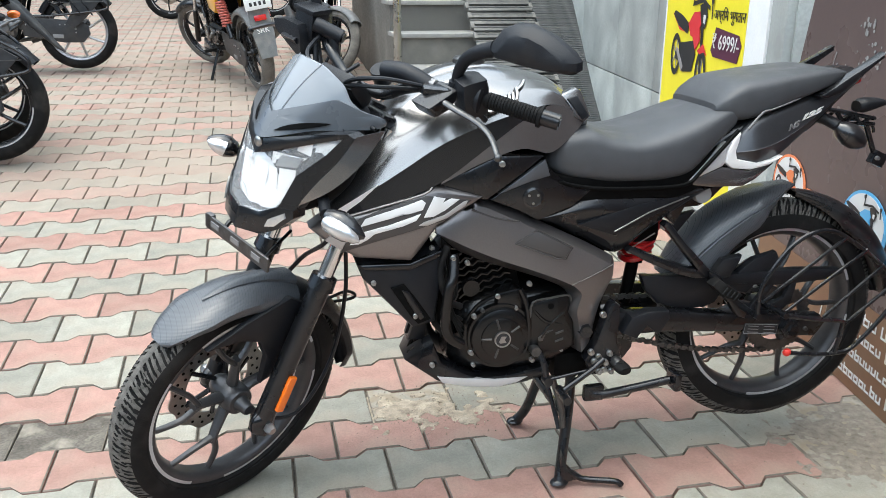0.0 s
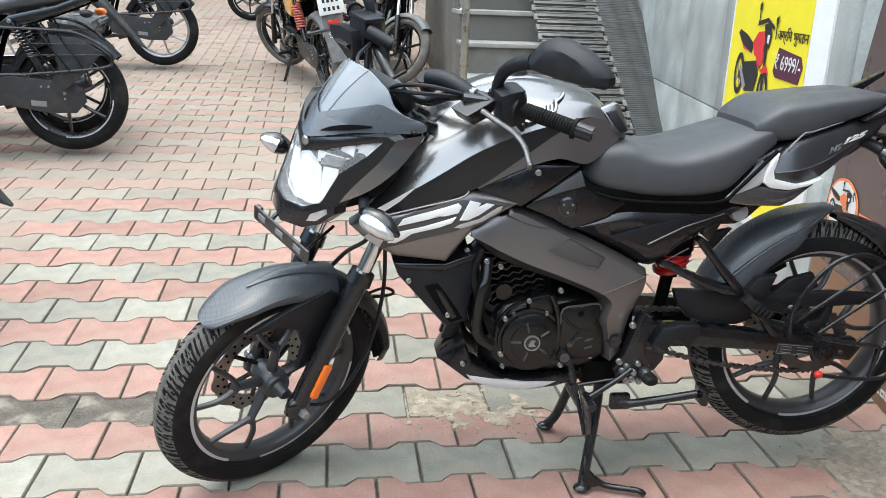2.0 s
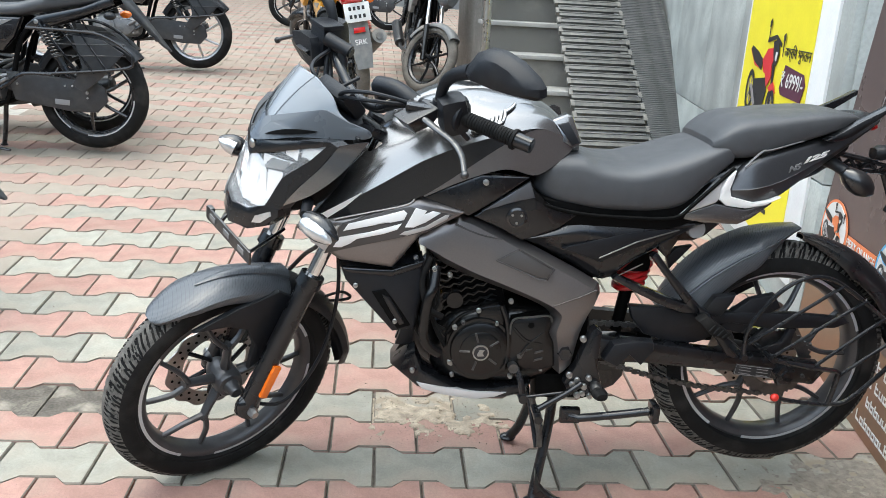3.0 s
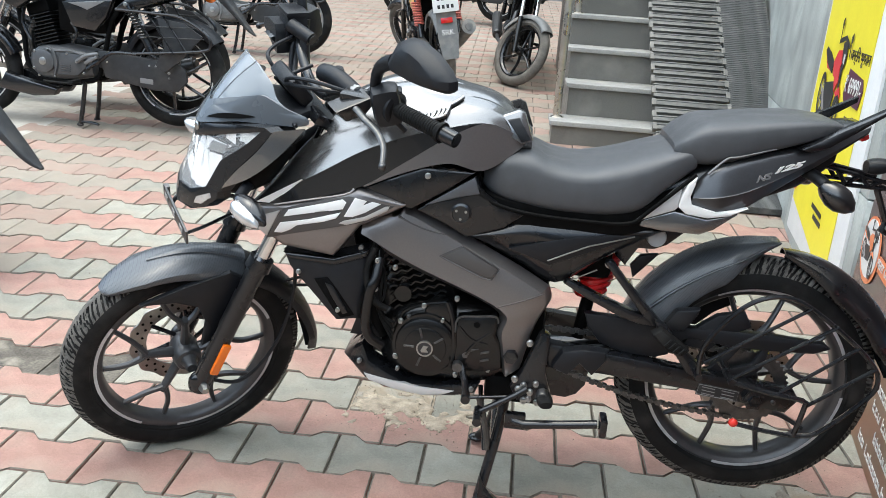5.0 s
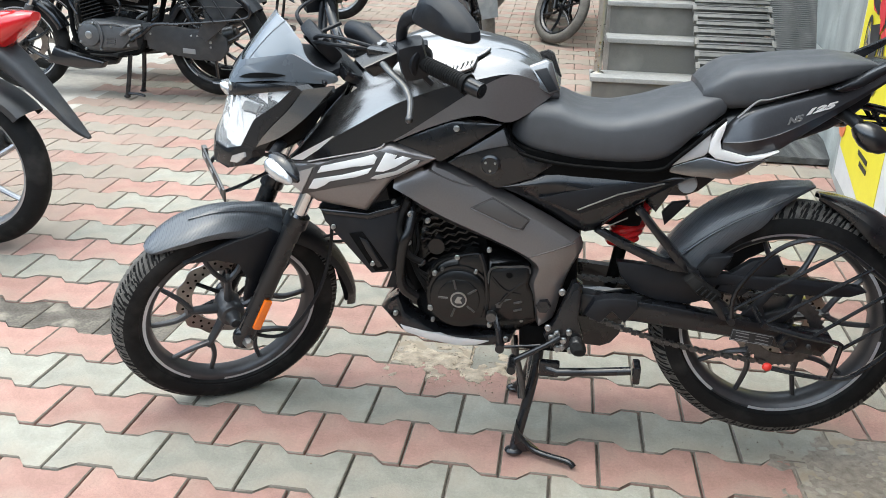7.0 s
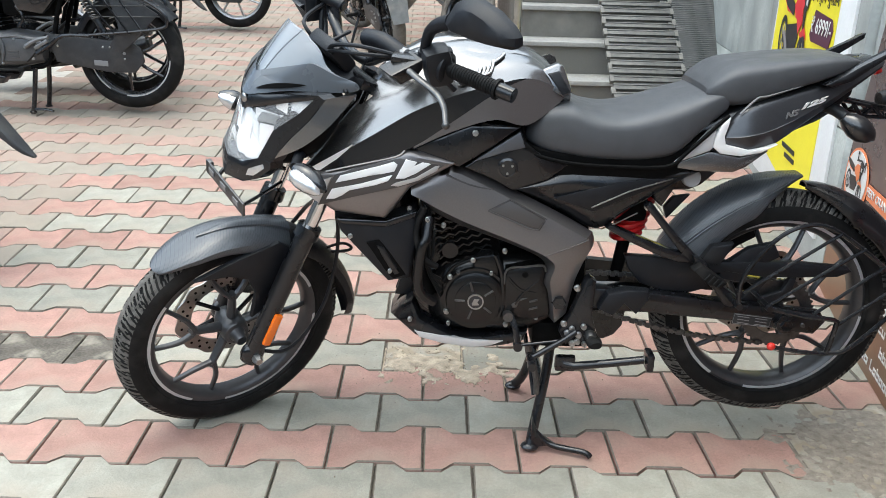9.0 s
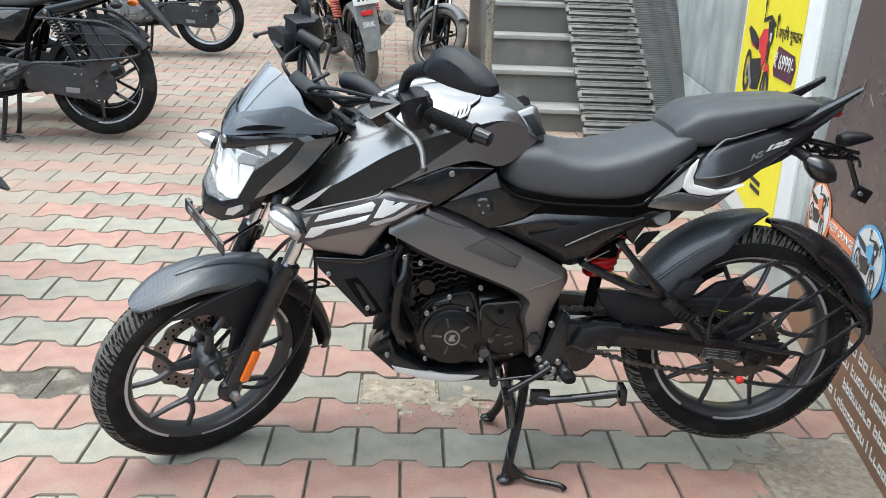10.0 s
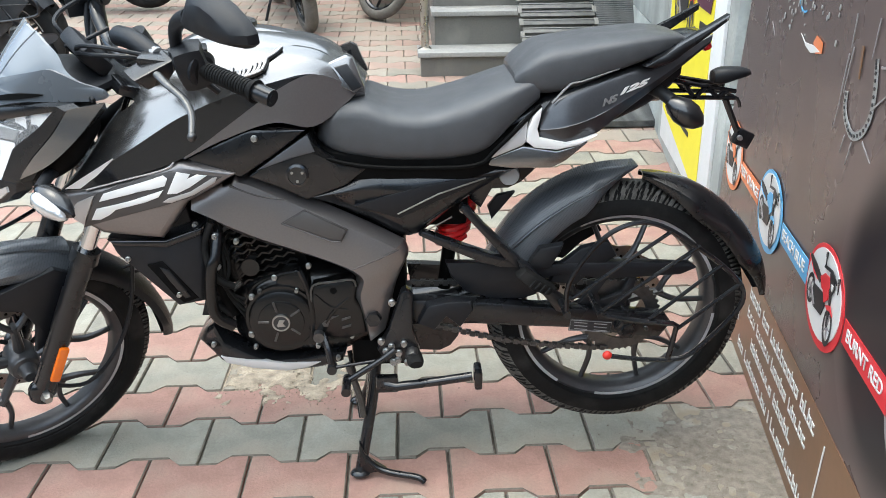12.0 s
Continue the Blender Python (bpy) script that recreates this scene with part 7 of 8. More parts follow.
part("stand_tread", join(lambda b: tube(b, [(0.745, -0.155, 0.06), (0.79, -0.165, 0.022), (0.87, -0.19, 0.018), (0.888, -0.196, 0.008)], 0.008, 10, 4), lambda b: plate(b, [(0.74, 0.1), (0.755, 0.055), (0.8, 0.02), (0.75, 0.012), (0.738, 0.03)], -0.15, -0.165, 0.003)), black_satin, bike, "black centre stand foot lever")
part("stand_bridge", join(lambda b: rod(b, (0.765, -0.11, 0.16), (0.765, 0.11, 0.16), 0.011), lambda b: tube(b, [(0.72, -0.05, 0.28), (0.735, -0.09, 0.2), (0.745, -0.12, 0.14)], 0.006, 8, 3)), black_satin, bike)
part("stand_spring", join(lambda b: tube(b, [(0.72, -0.12, 0.285), (0.745, -0.13, 0.2), (0.75, -0.13, 0.15)], 0.008, 8, 3)), dull_metal, bike, "steel return spring")
part("lower_cradle", join(lambda b: box(b, (0.8, 0, 0.3), (0.14, 0.2, 0.07), None, 0.015)), dark_cavity, bike)

# ---- other motorcycles parked in the yard ----
yellow_paint = material("yellow_paint", (0.75, 0.36, 0.01), 0.3, coat=0.8)
pink_paint = material("faded_pink_graphic", (0.6, 0.32, 0.36), 0.4, coat=0.4)
grey_flap = material("dusty_grey_plastic", (0.16, 0.165, 0.165), 0.6, vary=0.15, size=20, stain=(0.27, 0.25, 0.22), stain_size=5)
dusty_black = material("dusty_black_plastic", (0.028, 0.029, 0.031), 0.45, vary=0.2, size=25, bump=0.3, bump_size=300, stain=(0.06, 0.058, 0.054), stain_size=9)
dusty_tyre = material("dusty_tyre", (0.13, 0.12, 0.105), 0.9, vary=0.25, size=15)
rust_spring = material("faded_red_spring", (0.42, 0.1, 0.075), 0.5, vary=0.15, size=30)
silver_alloy = material("silver_alloy", (0.45, 0.45, 0.46), 0.35, metal=0.8, vary=0.1, size=30)
engine_silver = material("dull_silver_casting", (0.2, 0.2, 0.2), 0.45, metal=0.7, vary=0.15, size=30)
grey_casting = material("grey_painted_casting", (0.085, 0.087, 0.09), 0.42, metal=0.3, coat=0.2, vary=0.15, size=30)


def yard_bike(label, m, paint=None, rim=None, engine=None, steer=8, tyre=None, spring=None, flap=None, saree=True, stand=True, lift=0.035, front=None, group="parked motorcycles", tail_flap=True, arms=6, silencer=None, lamp=0.0, droop=0.0, drum=False, coil=0.024, shift=0.0, belly=None):
    """A plain commuter motorcycle heading along local -x, front axle over the origin; lift raises its rear wheel."""
    paint, rim, engine, spring, flap = paint or black_gloss, rim or black_satin, engine or engine_black, spring or black_satin, flap or black_plastic
    ob = thing("motorcycle", label, "motorcycle", m, group)
    foot, up = Vector((0.04, 0, 0.25)), Vector((math.sin(radians(26)), 0, math.cos(radians(26))))
    turn = Matrix.Translation(foot) @ Matrix.Rotation(radians(steer), 4, up) @ Matrix.Translation(-foot)
    h1, h2 = Vector((0, 0, 0.3)), Vector((1.3, 0, 0.31 + lift))
    for mm, hub, r, w, nm in ((turn, h1, 0.298, 0.043, "front_wheel"), (Matrix(), h2, 0.31, 0.052, "rear_wheel")):
        wh = wheel(ob, mm @ Matrix.Translation(hub), r, w, nm, disc=(nm == "front_wheel" and not drum), paint=rim, tape=(rim == black_satin), arms=arms, detail=False, tread=False)
        if tyre:
            for c in wh.children:
                if c.name.startswith("tyre"):
                    c.data.materials[0] = tyre
    part("front_mudguard", fender_bm(0, 0.3, (128, 20), lambda t: 0.322, lambda t: 0.062, lambda t: 0.045), front or paint, ob, m=turn)
    for s in (-1, 1):
        leg = lambda z: (0.0 + (z - 0.3) * math.tan(radians(26)), s * 0.09, z)
        part("fork_slider", join(lambda b: rod(b, leg(0.27), leg(0.55), 0.024)), engine, ob, m=turn)
        part("fork_tube", join(lambda b: rod(b, leg(0.55), leg(0.9), 0.016)), chrome, ob, m=turn)
        part("handlebar", join(lambda b: tube(b, [(0.3, 0, 0.98), (0.29, s * 0.1, 1.0), (0.32, s * 0.2, 1.05), (0.42, s * 0.37, 1.03)], 0.011, 8, 4), lambda b: rod(b, (0.36, s * 0.265, 1.042), (0.425, s * 0.38, 1.028), 0.016)), black_satin, ob, m=turn)
        part("mirror", join(lambda b: ball(b, (0.3, s * 0.33, 1.2), (0.02, 0.06, 0.035), None, 12), lambda b: tube(b, [(0.33, s * 0.22, 1.05), (0.32, s * 0.24, 1.13), (0.3, s * 0.3, 1.19)], 0.006, 6, 3)), black_plastic, ob, m=turn)
    part("headlamp", join(lambda b: loft(b, [(0.06, 0.78, 0.9, 0.06, 0), (0.12, 0.75, 0.95, 0.1, 0), (0.22, 0.78, 0.97, 0.09, 0)], 18, 4)), paint, ob, m=turn)
    part("headlamp_lens", blade(B(), [(0.07, 0.79), (0.09, 0.86), (0.06, 0.91), (-0.06, 0.91), (-0.09, 0.86), (-0.07, 0.79)], lambda y, z: 0.07 + 3 * y * y + 0.2 * (z - 0.8), 0.02), reflector, ob, m=turn)
    part("tank", join(lambda b: loft(b, [(0.32, 0.78, 0.92, 0.09, 0), (0.4, 0.76, 0.99, 0.135, 0), (0.52, 0.76, 1.01, 0.145, 0), (0.64, 0.77, 0.97, 0.12, 0), (0.74, 0.79, 0.88, 0.085, 0)], 26, 6, 2.4)), paint, ob, "glossy fuel tank")
    part("seat", join(lambda b: loft(b, [(0.7, 0.79, 0.84, 0.09, 0), (0.8, 0.76, 0.84, 0.125, 0), (0.95, 0.77, 0.85, 0.135, 0), (1.08, 0.8, 0.89, 0.125, 0), (1.3, 0.84, 0.93, 0.105, 0), (1.42, 0.87, 0.93, 0.08, 0)], 24, 5, 3.0)), vinyl, ob, "black seat")
    for s in (-1, 1):
        part("side_panel", plate(B(), [(0.66, 0.74), (0.78, 0.77), (0.98, 0.77), (0.93, 0.66), (0.86, 0.58), (0.72, 0.6)], s * 0.09, s * 0.13, 0.015), paint, ob, "side panel")
        part("side_flash", plate(B(), [(0.7, 0.735), (0.86, 0.752), (0.93, 0.755), (0.82, 0.7), (0.78, 0.715)], s * 0.12, s * 0.1325, 0.002), decal_grey, ob)
        part("tank_scoop", plate(B(), [(0.3, 0.77), (0.42, 0.83), (0.55, 0.81), (0.5, 0.74), (0.4, 0.68), (0.34, 0.7)], s * 0.12, s * 0.165, 0.015), paint, ob)
        part("tail_panel", plate(B(), [(0.98, 0.72), (1.05, 0.78), (1.3, 0.84), (1.45, 0.9), (1.47, 0.86), (1.3, 0.79), (1.1, 0.72)], s * 0.08, s * 0.115, 0.012), paint, ob)
        c0, c1 = Vector((1.06 + shift, s * (0.125 + 0.3 * shift), 0.75)), Vector((1.2 + shift, s * (0.125 + 0.3 * shift), 0.45 + lift))
        pts = []
        for k in range(10 * 10):
            a, t = 2 * math.pi * k / 10, k / 99
            c = c0.lerp(c1, 0.1 + 0.6 * t)
            pts.append((c.x + coil * math.cos(a), c.y + coil * math.sin(a), c.z + 0.008 * math.cos(a)))
        part("shock_spring", join(lambda b: tube(b, pts, coil * 0.23, 6, 1)), spring, ob, "coil spring")
        part("shock_body", join(lambda b: rod(b, c0, c1, 0.014, n=10), lambda b: rod(b, c0.lerp(c1, 0.66), c1, 0.022, n=12)), black_satin, ob)
        bolt(ob, c0 + Vector((0, s * 0.02, 0)), 0.012)
        part("swing_arm", plate(B(), [(0.84, 0.40 + lift), (1.3, 0.33 + lift), (1.34, 0.3 + lift), (1.3, 0.275 + lift), (0.86, 0.33 + lift)], s * 0.075, s * 0.1, 0.005), black_satin, ob)
        part("indicator", join(lambda b: ball(b, (1.46, s * 0.15, 0.8), (0.035, 0.03, 0.022), None, 12)), amber if s > 0 else black_plastic, ob)
    part("chain_case", plate(B(), [(0.86, 0.44 + lift), (1.2, 0.41 + lift), (1.34, 0.405 + lift), (1.4, 0.36 + lift), (1.41, 0.29 + lift), (1.35, 0.225 + lift), (1.2, 0.225 + lift), (0.9, 0.28 + lift)], -0.1, -0.118, 0.008), dusty_black, ob, "closed black chain case")
    part("case_label", plate(B(), [(1.12, 0.265 + lift), (1.12, 0.295 + lift), (1.2, 0.29 + lift), (1.2, 0.26 + lift)], -0.117, -0.1195, 0.0005), decal_grey, ob)
    for p in ((1.3, 0.335), (1.3, 0.305), (1.18, 0.37), (1.22, 0.37), (1.28, 0.36), (0.92, 0.37)):
        bolt(ob, (p[0], -0.12, p[1] + lift), 0.009 if p == (1.3, 0.335) else 0.006)
    part("crankcase", join(lambda b: loft(b, [(0.42, 0.3, 0.43, 0.08, 0), (0.5, 0.27, 0.48, 0.12, 0), (0.65, 0.27, 0.48, 0.125, 0), (0.82, 0.3, 0.46, 0.11, 0)], 18, 4, 3.5), lambda b: dish(b, 0.07, -0.1, -0.145, (0.53, 0, 0.385), 32), lambda b: plate(b, [(0.58, 0.45), (0.78, 0.44), (0.8, 0.37), (0.74, 0.31), (0.6, 0.31)], -0.1, -0.14, 0.01)), engine, ob, "engine cases")
    part("engine_badge", join(lambda b: dish(b, 0.024, -0.14, -0.1475, (0.53, 0, 0.385), 20), lambda b: box(b, (0.53, -0.149, 0.385), (0.03, 0.004, 0.008))), bolt_steel, ob)
    part("case_ridge", join(lambda b: tube(b, [(0.6, -0.142, 0.31), (0.62, -0.144, 0.38), (0.6, -0.142, 0.45), (0.56, -0.135, 0.475)], 0.006, 8, 3), lambda b: tube(b, [(0.6, -0.141, 0.45), (0.72, -0.142, 0.455), (0.8, -0.138, 0.42)], 0.006, 8, 3), lambda b: [rod(b, (0.64, -0.142, 0.335 + 0.012 * q), (0.7, -0.142, 0.335 + 0.012 * q), 0.003, n=6) for q in range(4)]), engine, ob)
    for p in ((0.48, 0.44), (0.56, 0.455), (0.47, 0.34), (0.6, 0.3), (0.74, 0.395), (0.68, 0.44), (0.78, 0.33), (0.5, 0.3)):
        bolt(ob, (p[0], -0.14, p[1]), 0.0075)
    part("kick_lever", join(lambda b: tube(b, [(0.75, -0.15, 0.4), (0.82, -0.17, 0.44), (0.9, -0.18, 0.46)], 0.014, 8, 3, r1=0.01), lambda b: box(b, (0.86, -0.19, 0.42), (0.09, 0.03, 0.02), Matrix.Rotation(radians(-30), 4, "Y"), 0.006)), engine_silver, ob)
    for pts, rr in (([(0.8, -0.13, 0.36), (0.9, -0.15, 0.42), (0.98, -0.17, 0.47), (1.14, -0.19, 0.475)], 0.012), ([(0.45, -0.11, 0.5), (0.4, -0.1, 0.6), (0.42, -0.09, 0.72)], 0.01), ([(0.7, -0.1, 0.5), (0.74, -0.11, 0.56), (0.7, -0.1, 0.62)], 0.009)):
        part("frame_bracket", join(lambda b: tube(b, pts, rr, 8, 3)), black_satin, ob)
    for k in range(9):
        part("cooling_fin", join(lambda b: box(b, (0.54 - 0.006 * k, 0, 0.49 + 0.02 * k), (0.15, 0.18, 0.007), Matrix.Rotation(radians(-16), 4, "Y"), 0.002)), engine_black, ob)
    part("cylinder", join(lambda b: box(b, (0.52, 0, 0.58), (0.12, 0.13, 0.24), Matrix.Rotation(radians(-16), 4, "Y"), 0.01), lambda b: box(b, (0.485, 0, 0.69), (0.14, 0.16, 0.07), Matrix.Rotation(radians(-16), 4, "Y"), 0.015)), dark_cavity, ob)
    part("frame", join(lambda b: both(b, lambda c: tube(c, [(0.32, -0.03, 0.82), (0.38, -0.07, 0.55), (0.44, -0.08, 0.3), (0.8, -0.08, 0.28), (0.88, -0.08, 0.42), (1.0, -0.09, 0.72), (1.35, -0.08, 0.83)], 0.015, 8, 4)), lambda b: box(b, (0.75, 0, 0.66), (0.3, 0.14, 0.2), None, 0.03)), dark_cavity, ob, "black tube frame")
    part("belly_pan", join(lambda b: both(b, lambda c: plate(c, [(0.21, 0.2), (0.27, 0.3), (0.36, 0.27), (0.6, 0.22), (0.57, 0.18), (0.44, 0.165)], -0.06, -0.12, 0.012))), belly or paint, ob, "pointed belly pan")
    part("rear_mudguard", fender_bm(1.3, 0.31 + lift, (150, 38), lambda t: 0.335 + 0.03 * t, lambda t: 0.08, lambda t: 0.05), flap, ob, "rear mudguard")
    if tail_flap:
        part("tail_flap", join(lambda b: loft(b, [(1.46, 0.74 + droop, 0.84 + droop, 0.075, 0), (1.56, 0.66 + droop, 0.75 + droop, 0.065, 0), (1.66, 0.565 + droop, 0.625 + droop, 0.05, 0), (1.74, 0.487 + droop, 0.52 + droop, 0.035, 0), (1.785, 0.46 + droop, 0.468 + droop, 0.012, 0)], 16, 4, 3.5)), flap, ob, "long drooping tail flap")
    part("tail_lamp", join(lambda b: loft(b, [(1.4, 0.79 + lamp, 0.87 + lamp, 0.09, 0), (1.5, 0.765 + lamp, 0.9 + lamp, 0.085, 0), (1.6, 0.83 + lamp, 0.905 + lamp, 0.06, 0), (1.64, 0.87 + lamp, 0.9 + lamp, 0.03, 0)], 18, 4)), red_lens if lamp < 0.05 else black_plastic, ob, "tail lamp")
    part("grab_rail", join(lambda b: tube(b, [(1.1, -0.13, 0.88), (1.35, -0.13, 0.94), (1.5, -0.06, 0.98), (1.5, 0.06, 0.98), (1.35, 0.13, 0.94), (1.1, 0.13, 0.88)], 0.011, 8, 4)), black_satin, ob)
    if saree:
        part("saree_guard", join(lambda b: tube(b, [(1.02, -0.185, 0.72), (1.25, -0.2, 0.715), (1.42, -0.2, 0.7), (1.56, -0.2, 0.62), (1.585, -0.2, 0.56), (1.52, -0.2, 0.52), (1.1, -0.19, 0.475)], 0.009, 8, 4)), black_satin, ob, "black tubular saree guard")
        part("guard_plate", plate(B(), [(1.26, 0.69), (1.42, 0.67), (1.53, 0.6), (1.4, 0.46), (1.3, 0.38), (1.24, 0.42), (1.3, 0.52)], -0.165, -0.175, 0.003), dusty_black, ob, "black plate inside the saree guard")
        for k in range(3):
            part("guard_bar", join(lambda b: tube(b, [(1.12 + 0.09 * k, -0.195, 0.715), (1.28 + 0.09 * k, -0.2, 0.5 - 0.01 * k)], 0.006, 6, 1)), black_satin, ob)
        for z in (0.58, 0.64):
            part("guard_wire", join(lambda b: tube(b, [(1.15, -0.198, z), (1.55, -0.2, z + 0.01)], 0.003, 6, 1)), dull_metal, ob)
    part("foot_rest", join(lambda b: box(b, (0.75, -0.2, 0.285), (0.035, 0.1, 0.025), None, 0.008), lambda b: tube(b, [(0.78, -0.17, 0.27), (0.66, -0.18, 0.27), (0.55, -0.185, 0.275)], 0.007, 8, 2)), rubber, ob)
    part("exhaust_pipe", join(lambda b: tube(b, [(0.42, 0.04, 0.64), (0.34, 0.07, 0.5), (0.4, 0.1, 0.3), (0.7, 0.14, 0.26), (0.9, 0.15, 0.28)], 0.018, 10, 4)), silencer or dull_metal, ob)
    part("silencer", join(lambda b: tube(b, [(0.88, 0.15, 0.28), (0.95, 0.155 + 0.3 * shift, 0.3), (1.35, 0.165 + 0.6 * shift, 0.4 + shift)], 0.045, 16, 3, r1=0.05 + 0.1 * shift), lambda b: rod(b, (1.35, 0.165 + 0.6 * shift, 0.4 + shift), (1.365, 0.165 + 0.6 * shift, 0.404 + shift), 0.03)), silencer or dull_metal, ob, "metal silencer")
    if stand:
        for s in (-1, 1):
            part("centre_stand_leg", join(lambda b: tube(b, [(0.76, s * 0.09, 0.27), (0.74, s * 0.1, 0.12), (0.72, s * 0.105, 0.01)], 0.014, 10, 3), lambda b: ball(b, (0.72, s * 0.105, 0.012), (0.022, 0.016, 0.012), None, 10)), black_satin, ob, "centre stand leg")
        part("stand_lever", join(lambda b: tube(b, [(0.725, -0.105, 0.03), (0.8, -0.13, 0.035), (0.86, -0.15, 0.03)], 0.008, 8, 2)), black_satin, ob)
    elif stand is False:
        part("side_stand", join(lambda b: tube(b, [(0.7, -0.12, 0.27), (0.72, -0.2, 0.12), (0.73, -0.27, -0.02)], 0.012, 8, 2)), black_satin, ob, "propped side stand")
    return ob


yard_bike("black commuter motorcycle with saree guard on its centre stand", pose(-2.64, 3.08, rise(3.08)), engine=grey_casting, lamp=0.12, tail_flap=False)
yard_bike("black motorcycle with silver wheels on its centre stand", pose(-2.65, 5.93, rise(5.93)), rim=silver_alloy, engine=engine_silver, arms=7, lamp=0.1, tail_flap=False)
yard_bike("grey motorcycle with red tail lamp and long tail flap", pose(-2.68, 0.78, rise(0.78), 0, 0, 1), paint=grey_gloss, lift=0.02, rim=silver_alloy, flap=dusty_black, saree=False)
yard_bike("black motorcycle with a long tail flap behind others", pose(-2.8, 3.6, rise(3.6)), lift=0.0, stand=None, flap=dusty_black, lamp=0.16, droop=0.07)
c_bike = yard_bike("dusty yellow motorcycle with faded red shocks leaning on its side stand", pose(-0.27, 6.25, rise(6.25), 0, 0, -72) @ pose(0, 0, 0, 10, 4, 0), paint=yellow_paint, front=black_satin, belly=black_satin, coil=0.034, shift=0.1, drum=True, steer=30, tyre=dusty_tyre, spring=rust_spring, flap=grey_flap, saree=False, stand=False, lift=0.0, tail_flap=False, silencer=grey_flap)
part("rear_flap", plate(B(), [(-0.075, 0.74), (0.075, 0.74), (0.08, 0.5), (0.06, 0.33), (-0.06, 0.33), (-0.08, 0.5)], 0.0, 0.02, 0.006), grey_flap, c_bike, "dusty grey rear mud flap", m=Matrix.Translation((1.72, 0, 0)) @ Matrix.Rotation(radians(90), 4, "Z") @ Matrix.Rotation(radians(-12), 4, "X"))
flap_m = Matrix.Translation((1.72, 0, 0)) @ Matrix.Rotation(radians(90), 4, "Z") @ Matrix.Rotation(radians(-12), 4, "X")
part("number_plate", plate(B(), [(-0.1, 0.68), (0.1, 0.68), (0.1, 0.82), (-0.1, 0.82)], -0.03, -0.036, 0.002), ink_white, c_bike, "white number plate", m=flap_m)
for z in (0.78, 0.72):
    for k in range(4):
        part("text_bar", plate(B(), [(-0.065 + 0.035 * k, z - 0.014), (-0.045 + 0.035 * k, z - 0.014), (-0.045 + 0.035 * k, z + 0.014), (-0.065 + 0.035 * k, z + 0.014)], -0.035, -0.0375, 0.0004), ink_black, c_bike, m=flap_m)
part("reflector", plate(B(), [(-0.045, 0.6), (0.045, 0.6), (0.045, 0.64), (-0.045, 0.64)], -0.005, -0.015, 0.003), red_lens, c_bike, "small red reflector", m=flap_m)
lettering("flap_word", "SRK", decal_white, 0.058, flap_m @ Matrix.Translation((0, -0.003, 0.53)) @ Matrix.Rotation(radians(90), 4, "X"), c_bike)
d_bike = yard_bike("grey motorcycle with pink graphics and dusty front wheel", pose(0.64, 5.46, rise(5.46), 0, 0, 94) @ pose(0, 0, 0, 8, -4, 0), paint=grey_flap, front=grey_flap, steer=40, drum=True, tyre=dusty_tyre, stand=False, lift=0.0, saree=False)
turn_d = Matrix.Translation((0.04, 0, 0.25)) @ Matrix.Rotation(radians(40), 4, Vector((math.sin(radians(26)), 0, math.cos(radians(26))))) @ Matrix.Translation((-0.04, 0, -0.25))
part("fender_graphic", fender_bm(0, 0.3, (78, 40), lambda t: 0.324, lambda t: 0.05, lambda t: 0.03), pink_paint, d_bike, "faded pink graphic on the mudguard", m=turn_d)
yard_bike("dark motorcycle parked at the back of the yard", pose(-0.9, 9.6, rise(9.6), 0, 0, -14), saree=False, steer=20)

# bare concrete apron at the yard's edge
bm = B()
vs = [bm.verts.new((x, y, rise(y) - 0.002)) for x, y in ((-2.12, 2.62), (-2.1, 3.5), (-2.1, 5.35), (-9, 5.35), (-9, 2.2), (-3.4, 2.62))]
bm.faces.new(vs)
solo("concrete_apron", bm, concrete, "worn bare concrete beside the paving", "ground", "structure")


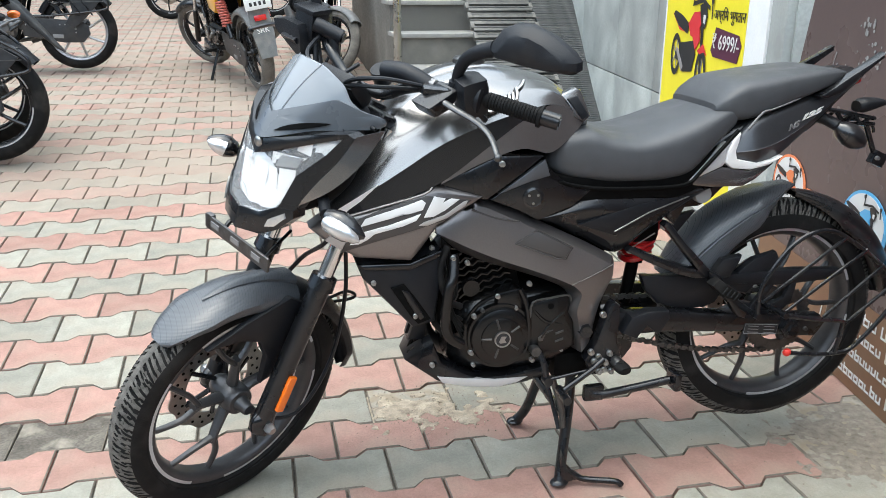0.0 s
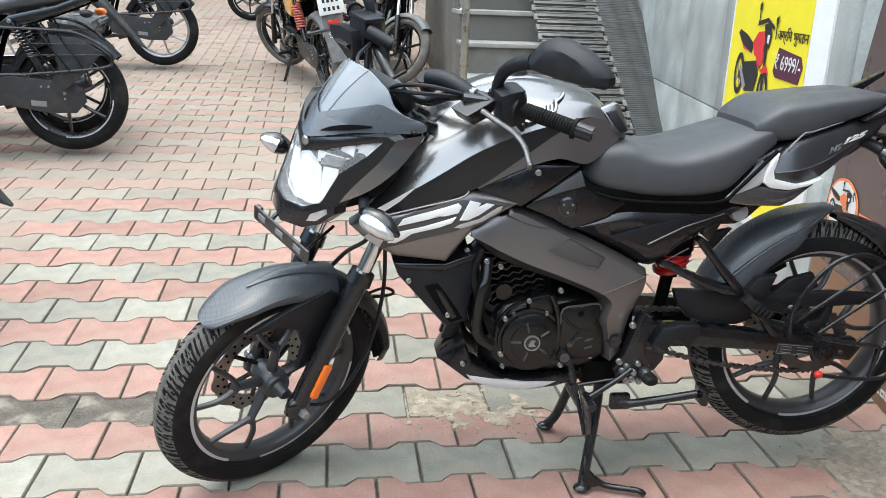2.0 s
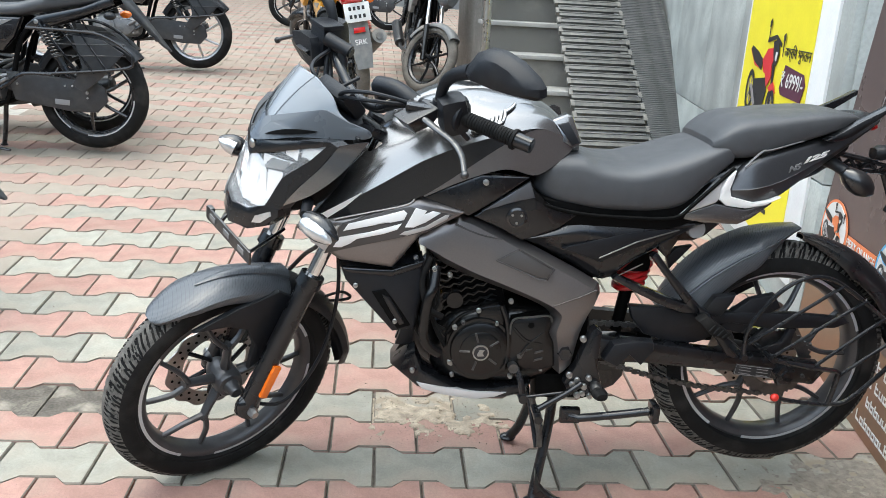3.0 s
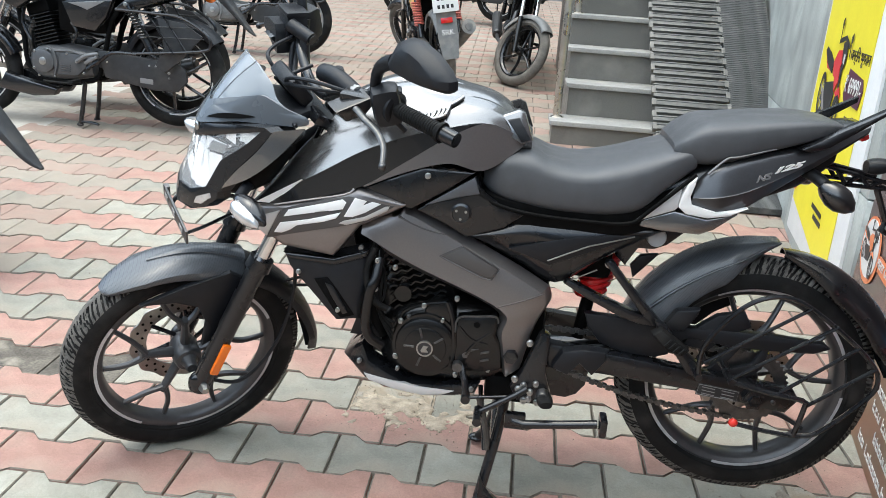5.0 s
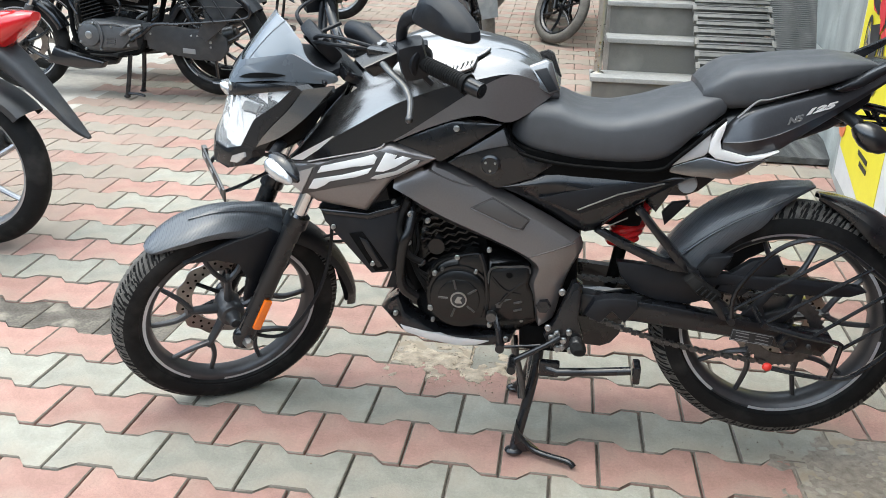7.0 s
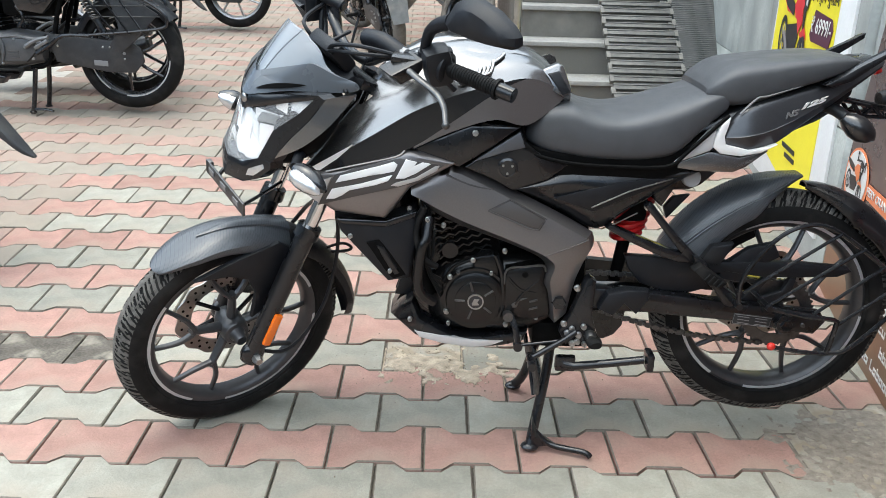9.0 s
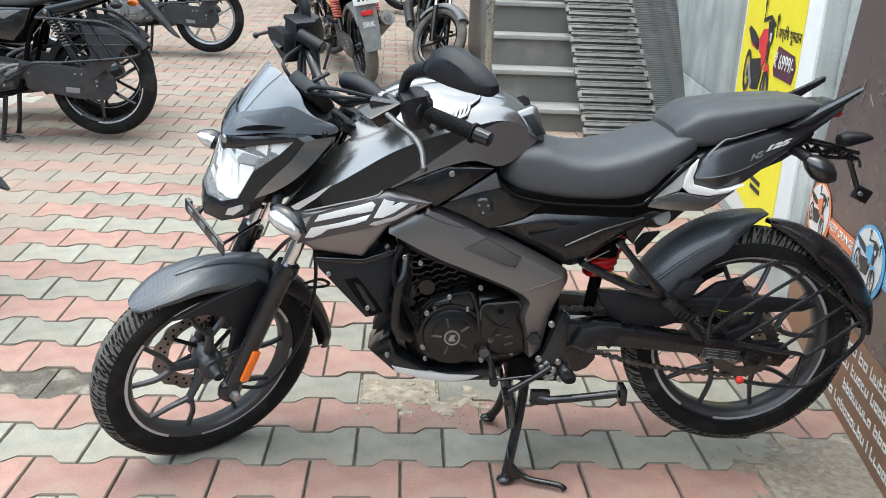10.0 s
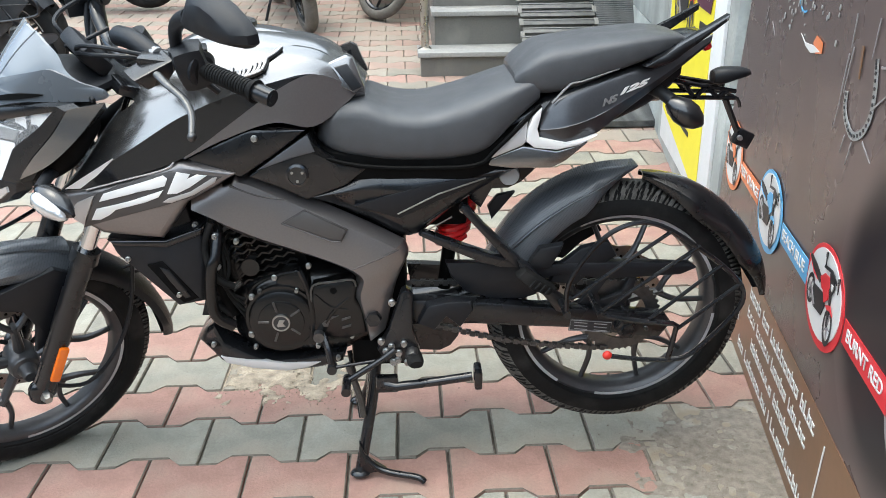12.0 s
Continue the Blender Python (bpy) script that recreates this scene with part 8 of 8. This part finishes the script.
# ---- loose sand and grit on the paving ----
def sand_patch(cx, cy, rx, ry, n=90, rag=1.0):
    """A thin uneven film of sand, thickest in its middle."""
    bm = B()
    for i in range(n):
        for j in range(n):
            u, v = -1 + 2 * i / (n - 1), -1 + 2 * j / (n - 1)
            x, y = cx + rx * u, cy + ry * v
            d = u * u + v * v + rag * (1.1 * noise.noise(Vector((x * 14, y * 14, 1.7))) + 0.9 * noise.noise(Vector((x * 38, y * 38, 2.9)))) + 0.35
            h = 0.0045 * max(0.0, 1 - d) + 0.0025 * noise.noise(Vector((x * 45, y * 45, 4.1)))
            bm.verts.new((x, y, rise(y) + (h if d < 0.95 else -0.006)))
    bm.verts.ensure_lookup_table()
    for i in range(n - 1):
        for j in range(n - 1):
            bm.faces.new([bm.verts[k] for k in (i * n + j, (i + 1) * n + j, (i + 1) * n + j + 1, i * n + j + 1)])
    return bm


solo("sand_patch", sand_patch(0.52, 0.29, 0.24, 0.12), sand, "pale loose sand spread over the pavers", "sand", "stuff")
solo("sand_patch", sand_patch(1.68, -0.13, 0.36, 0.25, rag=0.4), soil, "thin grey-brown grit film beside the banner", "sand", "stuff")
vs, fs = [], []
for k in range(1500):
    if k < 900:
        x, y = rng.gauss(0.52, 0.13), rng.gauss(0.28, 0.09)
    elif k < 1250:
        x, y = rng.gauss(1.56, 0.16), rng.gauss(-0.1, 0.13)
    else:
        x, y = rng.uniform(-0.9, 1.7), rng.uniform(-0.5, 1.6)
    r = rng.uniform(0.0006, 0.0016) * (1.8 if k % 9 == 0 else 1)
    z = rise(y) + r * 0.6
    i = len(vs)
    vs += [(x + r, y, z), (x - r, y, z), (x, y + r, z), (x, y - r, z), (x, y, z + r), (x, y, z - r)]
    fs += [(i + a, i + b, i + c) for a, b, c in ((0, 2, 4), (2, 1, 4), (1, 3, 4), (3, 0, 4), (2, 0, 5), (1, 2, 5), (3, 1, 5), (0, 3, 5))]
me = bpy.data.meshes.new("grit")
me.from_pydata(vs, [], fs)
me.materials.append(material("brown_grit", (0.2, 0.165, 0.125), 0.95, vary=0.3, size=40))
tagged(new("grit", me), "scattered brown grit and small crumbs", "grit", kind="stuff")

lay_pavers()
